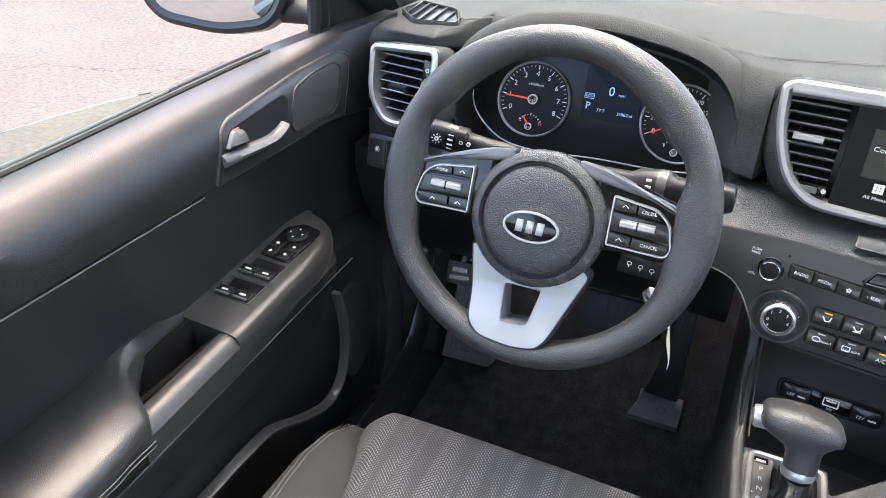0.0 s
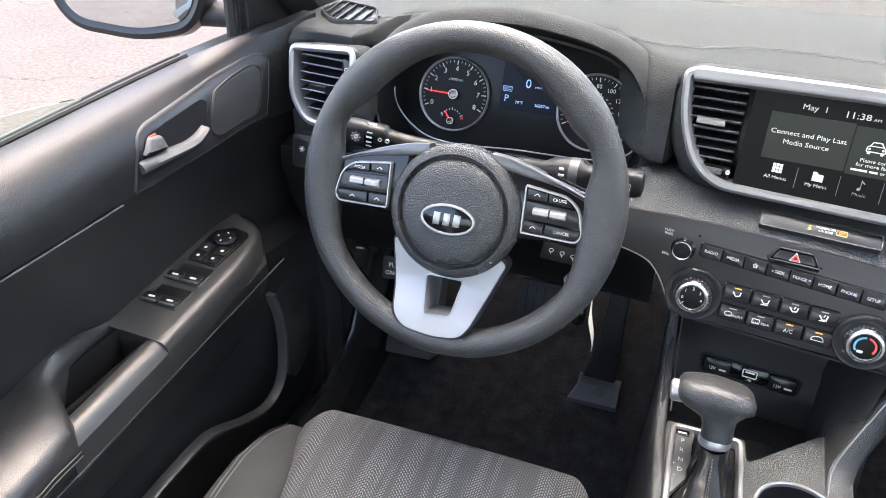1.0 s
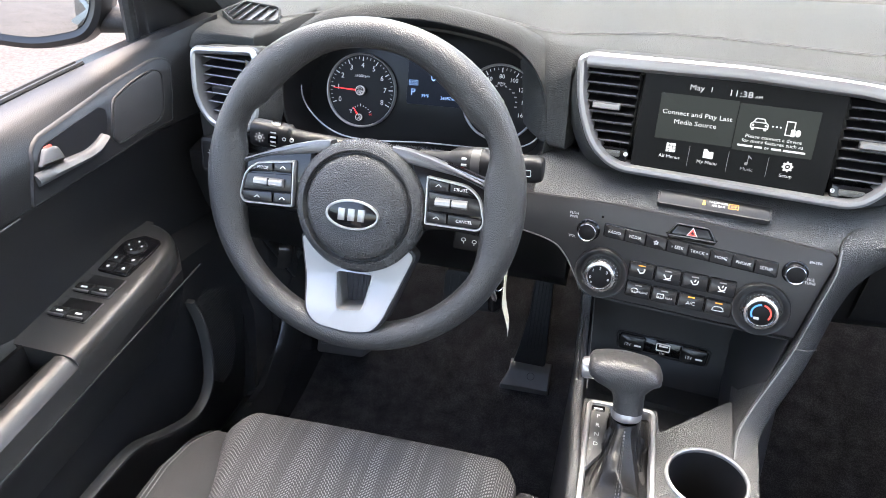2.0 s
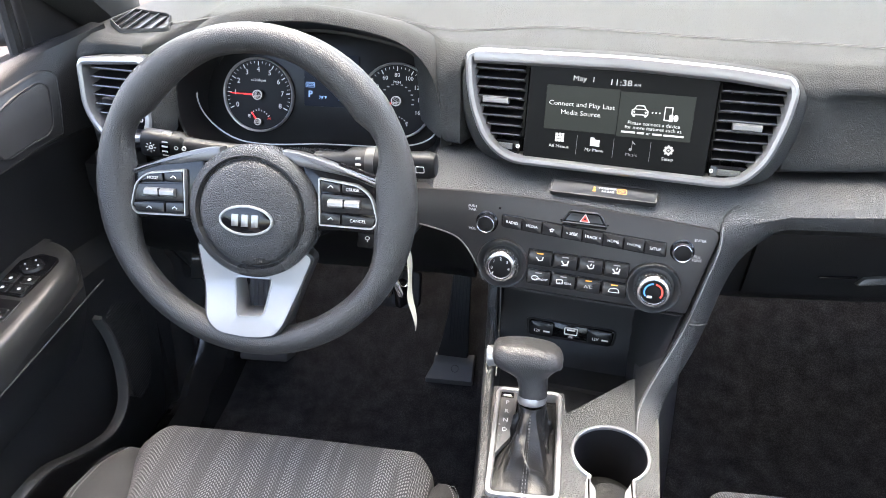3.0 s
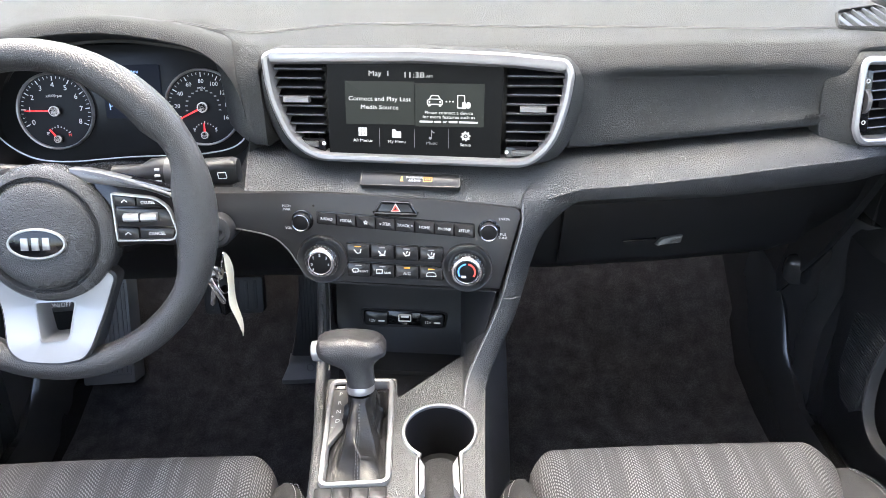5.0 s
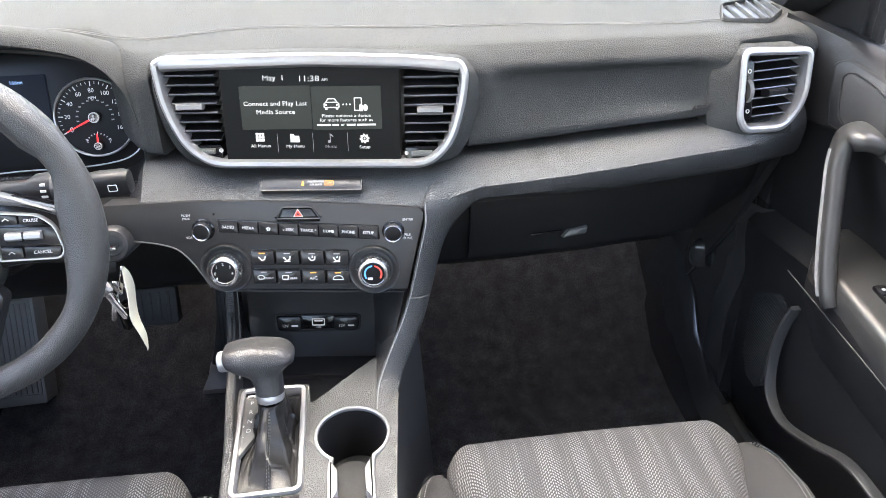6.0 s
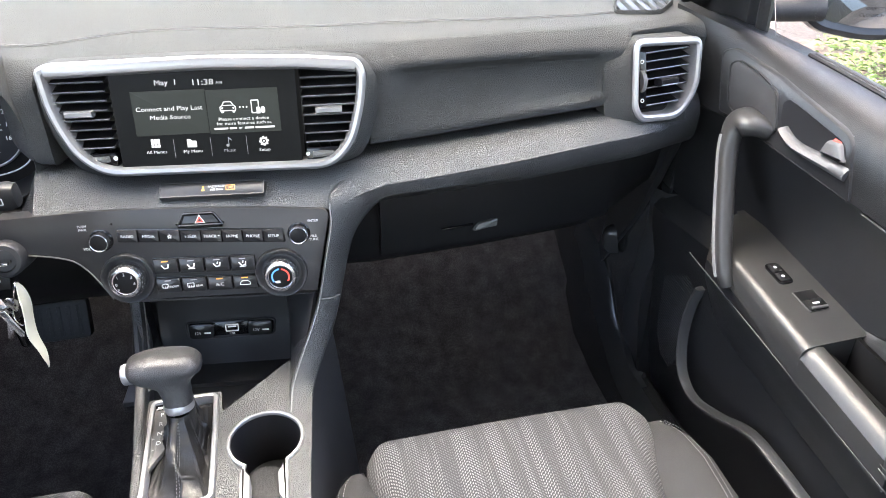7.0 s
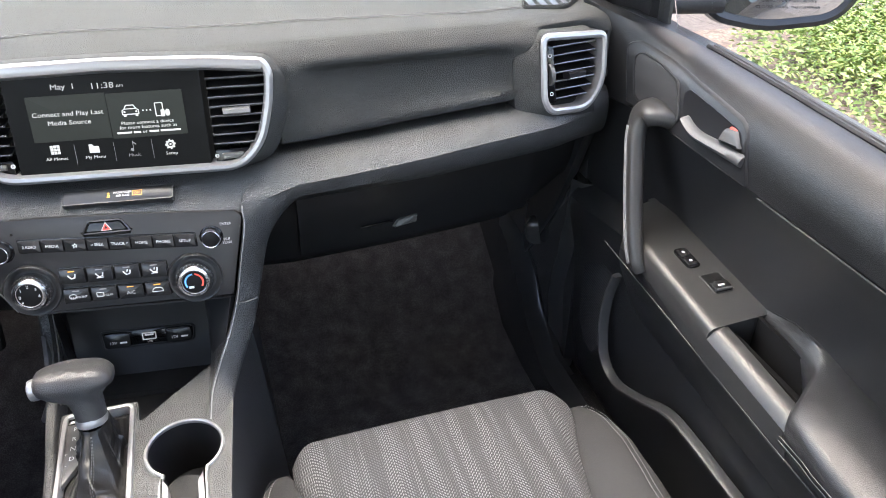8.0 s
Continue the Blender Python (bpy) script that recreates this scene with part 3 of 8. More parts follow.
# ---- instrument cluster ----
def build_cluster():
    c = thing("instrument_cluster", tuple(CL.o), "instrument cluster with two round dials and a small display", "gauges")
    rim = [(-0.39, 1.188), (-0.31, 1.182), (-0.24, 1.163), (-0.203, 1.122), (-0.193, 1.06), (-0.205, 1.015), (-0.27, 0.995), (-0.37, 0.992), (-0.47, 0.998), (-0.53, 1.02), (-0.552, 1.07), (-0.535, 1.135), (-0.48, 1.175)]
    R = Panel((0, 0.885, 1.09), 0, 0.15)
    rim = curve([(x, z - 1.09) for x, z in rim], 6, True)
    cx, cz = -0.37, 0.0
    bm = bmesh.new()
    rows = []
    n = len(rim)
    for du, dv, w in ((0.062, -0.055, -0.30), (0.058, -0.020, -0.18), (0.050, 0.006, -0.09), (0.034, 0.018, -0.045), (0.019, 0.020, -0.024), (0.0095, 0.0165, -0.011), (0.004, 0.0095, -0.004), (0.001, 0.002, -0.001), (0.0, 0.0, -0.003)):
        row = []
        for k in range(n):
            a, b = Vector(rim[k - 1]), Vector(rim[(k + 1) % n])
            e = (b - a).normalized()
            nu, nv = -e.y, e.x
            if nu * (rim[k][0] - cx) + nv * (rim[k][1] - cz) < 0:
                nu, nv = -nu, -nv
            row.append(R.at(rim[k][0] + nu * du, rim[k][1] + nv * (dv if nv > 0 else 0.3 * du), w))
        rows.append(row)
    rows += [[R.at(u, v, w) for u, v in inset(rim, d)] for d, w in ((0.002, -0.03), (0.006, -0.095))]
    loft(bm, rows, close_u=True)
    part("hood", bm, PAD, c, "grained hood over the dials")
    bm = bmesh.new()
    rows = [[R.at(u, v, w) for u, v in inset(rim, d)] for d, w in ((0.0005, -0.005), (0.010, -0.05), (0.016, -0.075), (0.020, -0.075), (0.020, -0.10), (-0.002, -0.10))]
    loft(bm, rows, close_u=True, close_v=True)
    part("bowl", bm, CLUSTER, c, "gloss black surround")
    bm = bmesh.new()
    low = [CL.at(u, v, 0.022) for u, v in curve([(-0.185, 0.03), (-0.178, -0.02), (-0.14, -0.055), (-0.09, -0.066), (0.0, -0.062), (0.10, -0.060), (0.150, -0.045), (0.166, 0.0), (0.160, 0.035)], 6)]
    tube(bm, low, 0.0011, 5)
    part("bright_line", bm, SILVER, c)
    bm = bmesh.new()
    plate(bm, CL, fillet([(-0.195, -0.085), (0.18, -0.085), (0.18, 0.085), (-0.195, 0.085)], 0.03), -0.02, -0.002, 0.001)
    part("face_plate", bm, CLUSTER, c)
    # display
    bm = bmesh.new()
    plate(bm, CL, rect(-0.035, -0.012, 0.042, 0.058, 0.003), -0.002, 0.001, 0.0005)
    d = part("display", bm, LCD, c, "lit colour display")
    W = 0.0016
    lettering("0", CL, 0.002, 0.026, W, 0.017, TEXTB, d)
    lettering("MPH", CL, 0.016, 0.0225, W, 0.0045, TEXTB, d)
    lettering("166mi", CL, 0.006, 0.049, W, 0.0068, TEXTB, d)
    lettering("P", CL, -0.026, 0.004, W, 0.013, TEXTB, d)
    lettering("ECO", CL, -0.026, 0.017, W, 0.005, TEXTB, d)
    lettering("79°F", CL, -0.008, 0.000, W, 0.006, TEXTB, d)
    lettering("36887mi", CL, 0.024, -0.001, W, 0.006, TEXTB, d)
    bm = bmesh.new()
    trim(bm, CL, rect(-0.0325, 0.0135, -0.0195, 0.0205, 0.001), [(0, W), (0, W + 0.0002), (0.0006, W + 0.0002), (0.0006, W)])
    part("outline", bm, TEXTB, d)
    # dials
    def dial(u0, values, lo, hi, needle, sub, subneedle, ends):
        bm = bmesh.new()
        lathe(bm, CL, [(0.0515, -0.002), (0.0515, 0.003), (0.0505, 0.0045), (0.0490, 0.0035), (0.0485, 0.0005), (0.0480, -0.002)], u0, 0, 56)
        ring = part("dial", bm, SILVER, c, "round dial with a thin bright ring")
        bm = bmesh.new()
        lathe(bm, CL, [(0.0484, -0.003), (0.0484, 0.0)], u0, 0, 48)
        part("dial_face", bm, DIAL, ring)
        bm = bmesh.new()
        n = (len(values) - 1) * 4
        for k in range(n + 1):
            a = radians(lerp(lo, hi, k / n))
            big = k % 4 == 0
            r0, r1, hw = (0.040, 0.046, 0.0006) if big else (0.043, 0.046, 0.0003)
            ca, sa = math.cos(a), math.sin(a)
            pts = [(u0 + r * ca - h * sa, r * sa + h * ca) for r, h in ((r0, -hw), (r1, -hw), (r1, hw), (r0, hw))]
            loft(bm, [[CL.at(u, v, w) for u, v in pts] for w in (0.0002, 0.0006)], close_u=True, cap=True)
        part("scale", bm, PRINT, ring)
        for k, s in enumerate(values):
            a = radians(lerp(lo, hi, k / (len(values) - 1)))
            lettering(s, CL, u0 + 0.0345 * math.cos(a), 0.0345 * math.sin(a), 0.0006, 0.0098 if len(s) < 2 else 0.0078, PRINT, ring)
        def pointer(u, v, a, length, back, r):
            a = radians(a)
            bm = bmesh.new()
            ca, sa = math.cos(a), math.sin(a)
            pts = [(u + x * ca - h * sa, v + x * sa + h * ca) for x, h in ((back, -0.0012), (length, -0.0005), (length, 0.0005), (back, 0.0012))]
            loft(bm, [[CL.at(x, y, w) for x, y in pts] for w in (0.004, 0.0055)], close_u=True, cap=True)
            part("needle", bm, NEEDLE, ring, "red needle")
            bm = bmesh.new()
            lathe(bm, CL, [(r, 0.0), (r, 0.0055), (r * 0.92, 0.007), (r * 0.8, 0.007), (r * 0.76, 0.006), (0.0005, 0.006)], u, v, 24)
            part("needle_cap", bm, DIAL, ring)
            bm = bmesh.new()
            lathe(bm, CL, [(r, 0.004), (r, 0.0068), (r * 0.82, 0.0074), (r * 0.78, 0.006)], u, v, 24)
            part("cap_ring", bm, PRINT, ring)
        pointer(u0, 0, needle, 0.040, 0.005, 0.0068)
        pointer(u0 + 0.0, -0.037, subneedle, 0.016, 0.003, 0.0048)
        bm = bmesh.new()
        for k in range(9):
            a = radians(lerp(150, 30, k / 8))
            r0, r1, hw = 0.015, 0.0185 if k % 4 == 0 else 0.017, 0.0005
            ca, sa = math.cos(a), math.sin(a)
            pts = [(u0 + r * ca - h * sa, -0.037 + r * sa + h * ca) for r, h in ((r0, -hw), (r1, -hw), (r1, hw), (r0, hw))]
            loft(bm, [[CL.at(u, v, w) for u, v in pts] for w in (0.0002, 0.0006)], close_u=True, cap=True)
        part("small_scale", bm, PRINT, ring)
        lettering(ends[0], CL, u0 - 0.014, -0.030, 0.0006, 0.006, PRINT, ring)
        lettering(ends[1], CL, u0 + 0.015, -0.032, 0.0006, 0.006, REDPRINT if ends[1] == "H" else PRINT, ring)
        return ring
    tach = dial(-0.1015, [str(k) for k in range(9)], 205, -25, 178, None, 125, ("C", "H"))
    lettering("x1000rpm", CL, -0.1015, 0.020, 0.0006, 0.0052, PRINT, tach)
    spd = dial(0.096, ["0", "20", "40", "60", "80", "100", "120", "140", "160"], 205, -25, 205, None, 88, ("E", "F"))
    lettering("MPH", CL, 0.096, 0.025, 0.0006, 0.0052, PRINT, spd)
    bm = bmesh.new()
    for k in range(13):
        a = radians(lerp(190, -10, k / 12))
        u, v = 0.096 + 0.0225 * math.cos(a), 0.0225 * math.sin(a)
        plate(bm, CL, [(u - 0.0016, v - 0.0008), (u + 0.0016, v - 0.0008), (u + 0.0016, v + 0.0008), (u - 0.0016, v + 0.0008)], 0, 0.0005, 0.0001)
    part("small_marks", bm, TEXTG, spd)


build_cluster()


# ---- vents ----
def slats(bmaker, P, left, right, v0, v1, count, parent, depth=0.018, tilt=0.35):
    """Horizontal slats between two side lines (functions of v)."""
    for k in range(count):
        v = lerp(v1, v0, (k + 0.5) / count)
        a, b = left(v), right(v)
        bm = bmesh.new()
        rows = []
        for u in span(a, b, 3):
            rows.append([P.at(u, v + dv, w) for dv, w in ((0.0010, 0.0), (0.0016, -0.0012), (0.0016 + depth * tilt, -depth), (0.0002 + depth * tilt, -depth), (-0.0010, -0.0012), (-0.0008, 0.0))])
        loft(bm, rows, close_u=True, cap=True)
        part("slat", bm, VENTB, parent, "black slat with a painted highlight along its front")
        # pale rod that paints the light caught by the slat's front
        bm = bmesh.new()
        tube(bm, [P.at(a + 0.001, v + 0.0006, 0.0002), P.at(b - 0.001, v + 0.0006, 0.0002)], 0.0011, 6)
        part("front_glint", bm, SLATGLINT, parent, "painted highlight on the slat's front")


def flank(P, out, deep, wide, top, bottom):
    """A soft-touch collar that falls away from a frame to the pad behind it; narrow above top and below bottom."""
    n = len(out)
    rows = []
    for f, w in ((0.0, 0.0015), (0.12, 0.001), (0.45, -0.35 * deep), (1.0, -deep), (1.0, -deep - 0.02)):
        row = []
        for k, (u, v) in enumerate(out):
            e = (Vector(out[(k + 1) % n]) - Vector(out[k - 1])).normalized()
            o = Vector((e.y, -e.x)) if area2(out) > 0 else Vector((-e.y, e.x))
            g = wide * (0.3 if abs(P.at(u, v).x) > 0.65 else 1.0) * (0.15 + 0.85 * table(v, ((bottom - 0.02, 0.0), (bottom + 0.01, 1.0), (top - 0.035, 1.0), (top, 0.0))))
            row.append(P.at(u + o.x * g * f, v + o.y * g * f, w))
        rows.append(row)
    bm = bmesh.new()
    loft(bm, rows, close_u=True)
    part("collar", bm, PAD, dash)


def side_vent(P, s):
    """The oval-cornered vent at an end of the dash; s: -1 at the driver's side."""
    name = "air_vent"
    t = thing(name, tuple(P.at(0, -0.05)), "corner air vent with a satin silver frame", "air vent", "corner air vents")
    out = [(-0.050 * s, 0.060), (0.058 * s, 0.052), (0.053 * s, -0.018), (0.022 * s, -0.054), (-0.042 * s, -0.050), (-0.054 * s, -0.030)]
    out = fillet(out, [0.016, 0.016, 0.03, 0.02, 0.014, 0.03], 6)
    bm = bmesh.new()
    trim(bm, P, out, [(0.0, -0.02), (0.0, 0.003), (0.002, 0.006), (0.006, 0.007), (0.009, 0.005), (0.0105, 0.0), (0.012, -0.03), (0.006, -0.03)])
    f = part("frame", bm, SILVER, t, "satin silver frame")
    bm = bmesh.new()
    trim(bm, P, out, [(-0.0006, -0.024), (-0.0006, 0.0025), (0.0008, 0.0034), (0.0008, -0.024)])
    part("frame_side", bm, DARK, f, "dark outer side of the frame")
    flank(P, dense(out), 0.018, 0.030 if s > 0 else 0.010, 0.058, -0.045)
    bm = bmesh.new()
    plate(bm, P, inset(out, 0.008), -0.06, -0.035, 0.001)
    part("duct", bm, VENTB, t)
    inner = inset(out, 0.0125)
    def side(sign):
        def f(v):
            us = []
            for a, b in zip(inner, inner[1:] + inner[:1]):
                if (a[1] - v) * (b[1] - v) <= 0 and a[1] != b[1]:
                    us.append(lerp(a[0], b[0], (v - a[1]) / (b[1] - a[1])))
            return (max(us) if sign > 0 else min(us)) if us else 0
        return f
    lo, hi = side(-1), side(1)
    if s > 0:
        left, right = (lambda v: max(lo(v), -0.027)), hi
    else:
        left, right = lo, (lambda v: min(hi(v), 0.027))
    vs = [p[1] for p in inner]
    slats(None, P.lift(-0.006), left, right, min(vs) + 0.004, max(vs) - 0.002, 7, t)
    # adjuster strip beside the slats, with its thumb wheel
    e = -0.034 * s
    bm = bmesh.new()
    plate(bm, P, fillet([(e - 0.007, -0.034), (e + 0.007, -0.034), (e + 0.007, 0.040), (e - 0.007, 0.043)], 0.002), -0.03, -0.002, 0.001)
    part("adjuster_strip", bm, GLOSS, t)
    bm = bmesh.new()
    Q = Frame3(P.at(e, 0.004, -0.010), P.v, P.n)
    lathe(bm, Q, [(0.001, -0.003), (0.0165, -0.003), (0.017, -0.002), (0.017, 0.002), (0.0165, 0.003), (0.001, 0.003)], 0, 0, 24)
    part("thumb_wheel", bm, GREYP, t)
    for v in (0.029, -0.022):
        bm = bmesh.new()
        lathe(bm, P, [(0.0028, -0.003), (0.0028, -0.0012), (0.0018, -0.0012), (0.0018, -0.003)], e, v, 14)
        part("mark", bm, PRINT, t)
    bm = bmesh.new()
    rows = []
    for u in span(0.003 * s - 0.0135, 0.003 * s + 0.0135, 5):
        rows.append([P.at(u, v, w) for v, w in ((0.004, -0.008), (0.0045, 0.006), (0.002, 0.009), (-0.004, 0.008), (-0.006, 0.004), (-0.004, -0.008))])
    loft(bm, rows, close_u=True, cap=True)
    part("tab", bm, VENTB, t, "small black direction tab")
    bm = bmesh.new()
    plate(bm, P, [(0.003 * s - 0.012, -0.0052), (0.003 * s + 0.012, -0.0052), (0.003 * s + 0.012, -0.0036), (0.003 * s - 0.012, -0.0036)], 0.004, 0.009, 0.0005)
    part("tab_edge", bm, SILVER, t)


side_vent(LV, -1)
side_vent(RV, 1)


def demist_grille(s):
    P = Frame3((s * 0.615, 0.965, top_z(0.615) + 0.0005), (1, 0, 0), (0, 1, 0))
    t = thing("demister_grille", tuple(P.o), "dark slotted demister grille let into the dash top", "grille", "demister grilles")
    out = fillet([(s * -0.045, -0.028), (s * 0.02, -0.040), (s * 0.065, 0.01), (s * 0.06, 0.075), (s * -0.01, 0.05)], 0.012)
    bm = bmesh.new()
    trim(bm, P, out, [(0.0, -0.006), (0.0, 0.003), (0.0015, 0.0052), (0.003, 0.0048), (0.0036, -0.006)])
    part("frame", bm, PAD, t)
    bm = bmesh.new()
    plate(bm, P, inset(out, 0.003), -0.006, 0.0006, 0.0005)
    part("backing", bm, VENTB, t)
    for k in range(6):
        u = s * (-0.034 + 0.0165 * k)
        bm = bmesh.new()
        v0 = line(s * u, ((-0.04, -0.024), (0.02, -0.034), (0.06, 0.008)))
        v1 = line(s * u, ((-0.04, 0.0), (-0.01, 0.046), (0.06, 0.070)))
        rows = [[P.at(u + du + s * 0.012 * (v - v0) / 0.08, v, w) for du, w in ((-0.0012, 0.0004), (0.0012, 0.0050), (0.0030, 0.0052), (0.0014, 0.0004))] for v in (v0, v1)]
        loft(bm, rows, close_u=True, cap=True)
        part("slat", bm, KNEE, t)


demist_grille(-1)
demist_grille(1)


# ---- infotainment unit ----
def build_infotainment():
    t = thing("infotainment_unit", tuple(BZ.at(0, -0.07)), "wide touchscreen between two vents in a satin silver frame", "infotainment")
    out = [(-0.1774, 0.058), (-0.16, 0.0645), (0.0124, 0.066), (0.1241, 0.062), (0.190, 0.0555), (0.1985, 0.040), (0.1945, 0.004), (0.180, -0.045), (0.150, -0.0745), (-0.118, -0.0700), (-0.150, -0.046), (-0.172, 0.004)]
    out = fillet(out, [0.01, 0.006, 0.03, 0.03, 0.014, 0.012, 0.03, 0.03, 0.02, 0.02, 0.03, 0.03], 5)
    bm = bmesh.new()
    trim(bm, BZ, out, [(0.0, -0.02), (0.0, 0.004), (0.0014, 0.0068), (0.004, 0.0085), (0.008, 0.0078), (0.0105, 0.0035), (0.0115, -0.02)])
    f = part("frame", bm, SILVER, t, "satin silver frame")
    flank(BZ, dense(out), 0.022, 0.018, 0.060, -0.060)
    bm = bmesh.new()
    rows = []
    for u in span(-0.165, 0.186, 24):
        vt = line(u, ((-0.17, 0.0575), (0.0124, 0.0605), (0.1241, 0.0565), (0.19, 0.050)))
        rows.append([BZ.at(u, vt + 0.003, 0.0084), BZ.at(u, vt - 0.003, 0.0098), BZ.at(u, vt - 0.0080, 0.0085), BZ.at(u, vt - 0.0115, 0.0020), BZ.at(u, vt - 0.0115, -0.01), BZ.at(u, vt, -0.01)])
    loft(bm, rows, close_u=True, cap=True)
    part("top_bar", bm, SILVER, t, "broad satin silver upper bar")
    bm = bmesh.new()
    plate(bm, BZ, inset(out, 0.008), -0.065, -0.045, 0.001)
    part("housing", bm, VENTB, t)
    # screen
    scr = fillet([(-0.0985, -0.0665), (0.1135, -0.0690), (0.1150, 0.048), (-0.0975, 0.050)], 0.002)
    bm = bmesh.new()
    plate(bm, BZ, scr, -0.045, 0.001, 0.001)
    s = part("screen", bm, SCREEN, t, "dark touchscreen with a lit home page")
    W = 0.0014
    bm = bmesh.new()
    plate(bm, BZ, rect(-0.0762, -0.0240, 0.0082, 0.0275, 0.0004), 0.0009, W, 0.0001)
    part("tile", bm, TILE, s)
    bm = bmesh.new()
    plate(bm, BZ, rect(0.0092, -0.0258, 0.0925, 0.0258, 0.0004), 0.0009, W, 0.0001)
    part("tile", bm, TILE, s)
    for u in (-0.0352, 0.0078, 0.0500):
        bm = bmesh.new()
        plate(bm, BZ, [(u - 0.0002, -0.052), (u + 0.0002, -0.052), (u + 0.0002, -0.029), (u - 0.0002, -0.029)], 0.0009, W, 0.0001)
        part("divider", bm, TEXTG, s)
    W2 = W + 0.0003
    T = -0.4
    lettering("May  1", BZ, -0.0341, 0.0366, W2, 0.0085, TEXTW, s, 1.15, T)
    lettering("11:38", BZ, 0.0075, 0.0352, W2, 0.0095, TEXTW, s, 1.25, T)
    lettering("AM", BZ, 0.0265, 0.0338, W2, 0.0045, TEXTW, s, 1.2, T)
    lettering("Connect and Play Last", BZ, -0.0343, 0.0066, W2, 0.0074, TEXTW, s, 1.15, T)
    lettering("Media Source", BZ, -0.0345, -0.0034, W2, 0.0074, TEXTW, s, 1.15, T)
    lettering("Please connect a device", BZ, 0.0500, -0.0090, W2, 0.0056, TEXTW, s, 1.1, T)
    lettering("for more features such as", BZ, 0.0500, -0.0142, W2, 0.0056, TEXTW, s, 1.1, T)
    # product names stand as plain bars
    Q = BZ.turned(0.0520, -0.0200, W2, T)
    for a, b in ((-0.0375, -0.0215), (-0.0195, -0.0115), (-0.0020, 0.0085), (0.0105, 0.0330)):
        bm = bmesh.new()
        plate(bm, Q, [(a, -0.0011), (b, -0.0011), (b, 0.0011), (a, 0.0011)], 0.0, 0.0003, 0.0001)
        part("text_bar", bm, TEXTW, s)
    lettering("or", BZ, 0.0452, -0.0198, W2, 0.0050, TEXTW, s, 1.1, T)
    for u, v, w, m in ((-0.0560, -0.0440, "All Menus", TEXTW), (-0.0140, -0.0450, "My Menu", TEXTW), (0.0292, -0.0462, "Music", TEXTG), (0.0706, -0.0475, "Setup", TEXTW)):
        lettering(w, BZ, u, v, W2, 0.0052, m, s, 1.15, T)
    # icons
    bm = bmesh.new()
    for i in range(3):
        for j in range(3):
            plate(bm, BZ, rect(-0.0612 + 0.0036 * i, -0.0385 + 0.0036 * j, -0.0580 + 0.0036 * i, -0.0353 + 0.0036 * j, 0.0003, 1), W, W2, 0.0001)
    part("icon", bm, TEXTW, s)
    bm = bmesh.new()
    plate(bm, BZ, fillet([(-0.0195, -0.0400), (-0.0085, -0.0403), (-0.0085, -0.0325), (-0.0140, -0.0323), (-0.0155, -0.0300), (-0.0195, -0.0300)], 0.0005, 2), W, W2, 0.0001)
    part("icon", bm, TEXTW, s)
    bm = bmesh.new()
    plate(bm, BZ, circle(0.0275, -0.0400, 0.0018, 12), W, W2, 0.0001)
    plate(bm, BZ, [(0.0286, -0.0400), (0.0293, -0.0400), (0.0293, -0.0300), (0.0286, -0.0300)], W, W2, 0.0001)
    plate(bm, BZ, [(0.0290, -0.0300), (0.0325, -0.0330), (0.0325, -0.0345), (0.0290, -0.0320)], W, W2, 0.0001)
    part("icon", bm, TEXTG, s)
    bm = bmesh.new()
    gear = []
    for k in range(32):
        r = 0.0060 if k % 4 < 2 else 0.0047
        gear.append((0.0706 + r * math.cos(2 * math.pi * k / 32), -0.0370 + r * math.sin(2 * math.pi * k / 32)))
    trim(bm, BZ, gear, [(0, W), (0, W2), (0.0022, W2), (0.0022, W)])
    plate(bm, BZ, circle(0.0706, -0.0370, 0.0012, 10), W, W2, 0.0001)
    part("icon", bm, TEXTW, s)
    bm = bmesh.new()
    car = fillet([(0.0235, 0.0005), (0.0235, 0.0060), (0.0260, 0.0075), (0.0285, 0.0120), (0.0375, 0.0120), (0.0400, 0.0075), (0.0425, 0.0060), (0.0425, 0.0005)], 0.001, 2)
    trim(bm, BZ, car, [(0, W), (0, W2), (0.0012, W2), (0.0012, W)])
    plate(bm, BZ, [(0.0260, 0.0068), (0.0400, 0.0068), (0.0400, 0.0078), (0.0260, 0.0078)], W, W2, 0.0001)
    for u in (0.0265, 0.0395):
        plate(bm, BZ, circle(u, 0.0040, 0.0012, 10), W, W2, 0.0001)
        plate(bm, BZ, rect(u - 0.0015, -0.0015, u + 0.0015, 0.0010, 0.0004, 1), W, W2, 0.0001)
    part("icon", bm, TEXTW, s)
    bm = bmesh.new()
    for u in (0.0470, 0.0510, 0.0550):
        plate(bm, BZ, circle(u, 0.0045, 0.0010, 10), W, W2, 0.0001)
    part("icon", bm, TEXTW, s)
    bm = bmesh.new()
    trim(bm, BZ, rect(0.0600, -0.0035, 0.0695, 0.0125, 0.001, 2), [(0, W), (0, W2), (0.0012, W2), (0.0012, W)])
    plate(bm, BZ, rect(0.0660, -0.0040, 0.0705, 0.0040, 0.001, 2), W2, W2 + 0.0003, 0.0001)
    plate(bm, BZ, circle(0.0735, 0.0003, 0.0028, 12, 0.0040), W2, W2 + 0.0003, 0.0001)
    part("icon", bm, TEXTW, s)
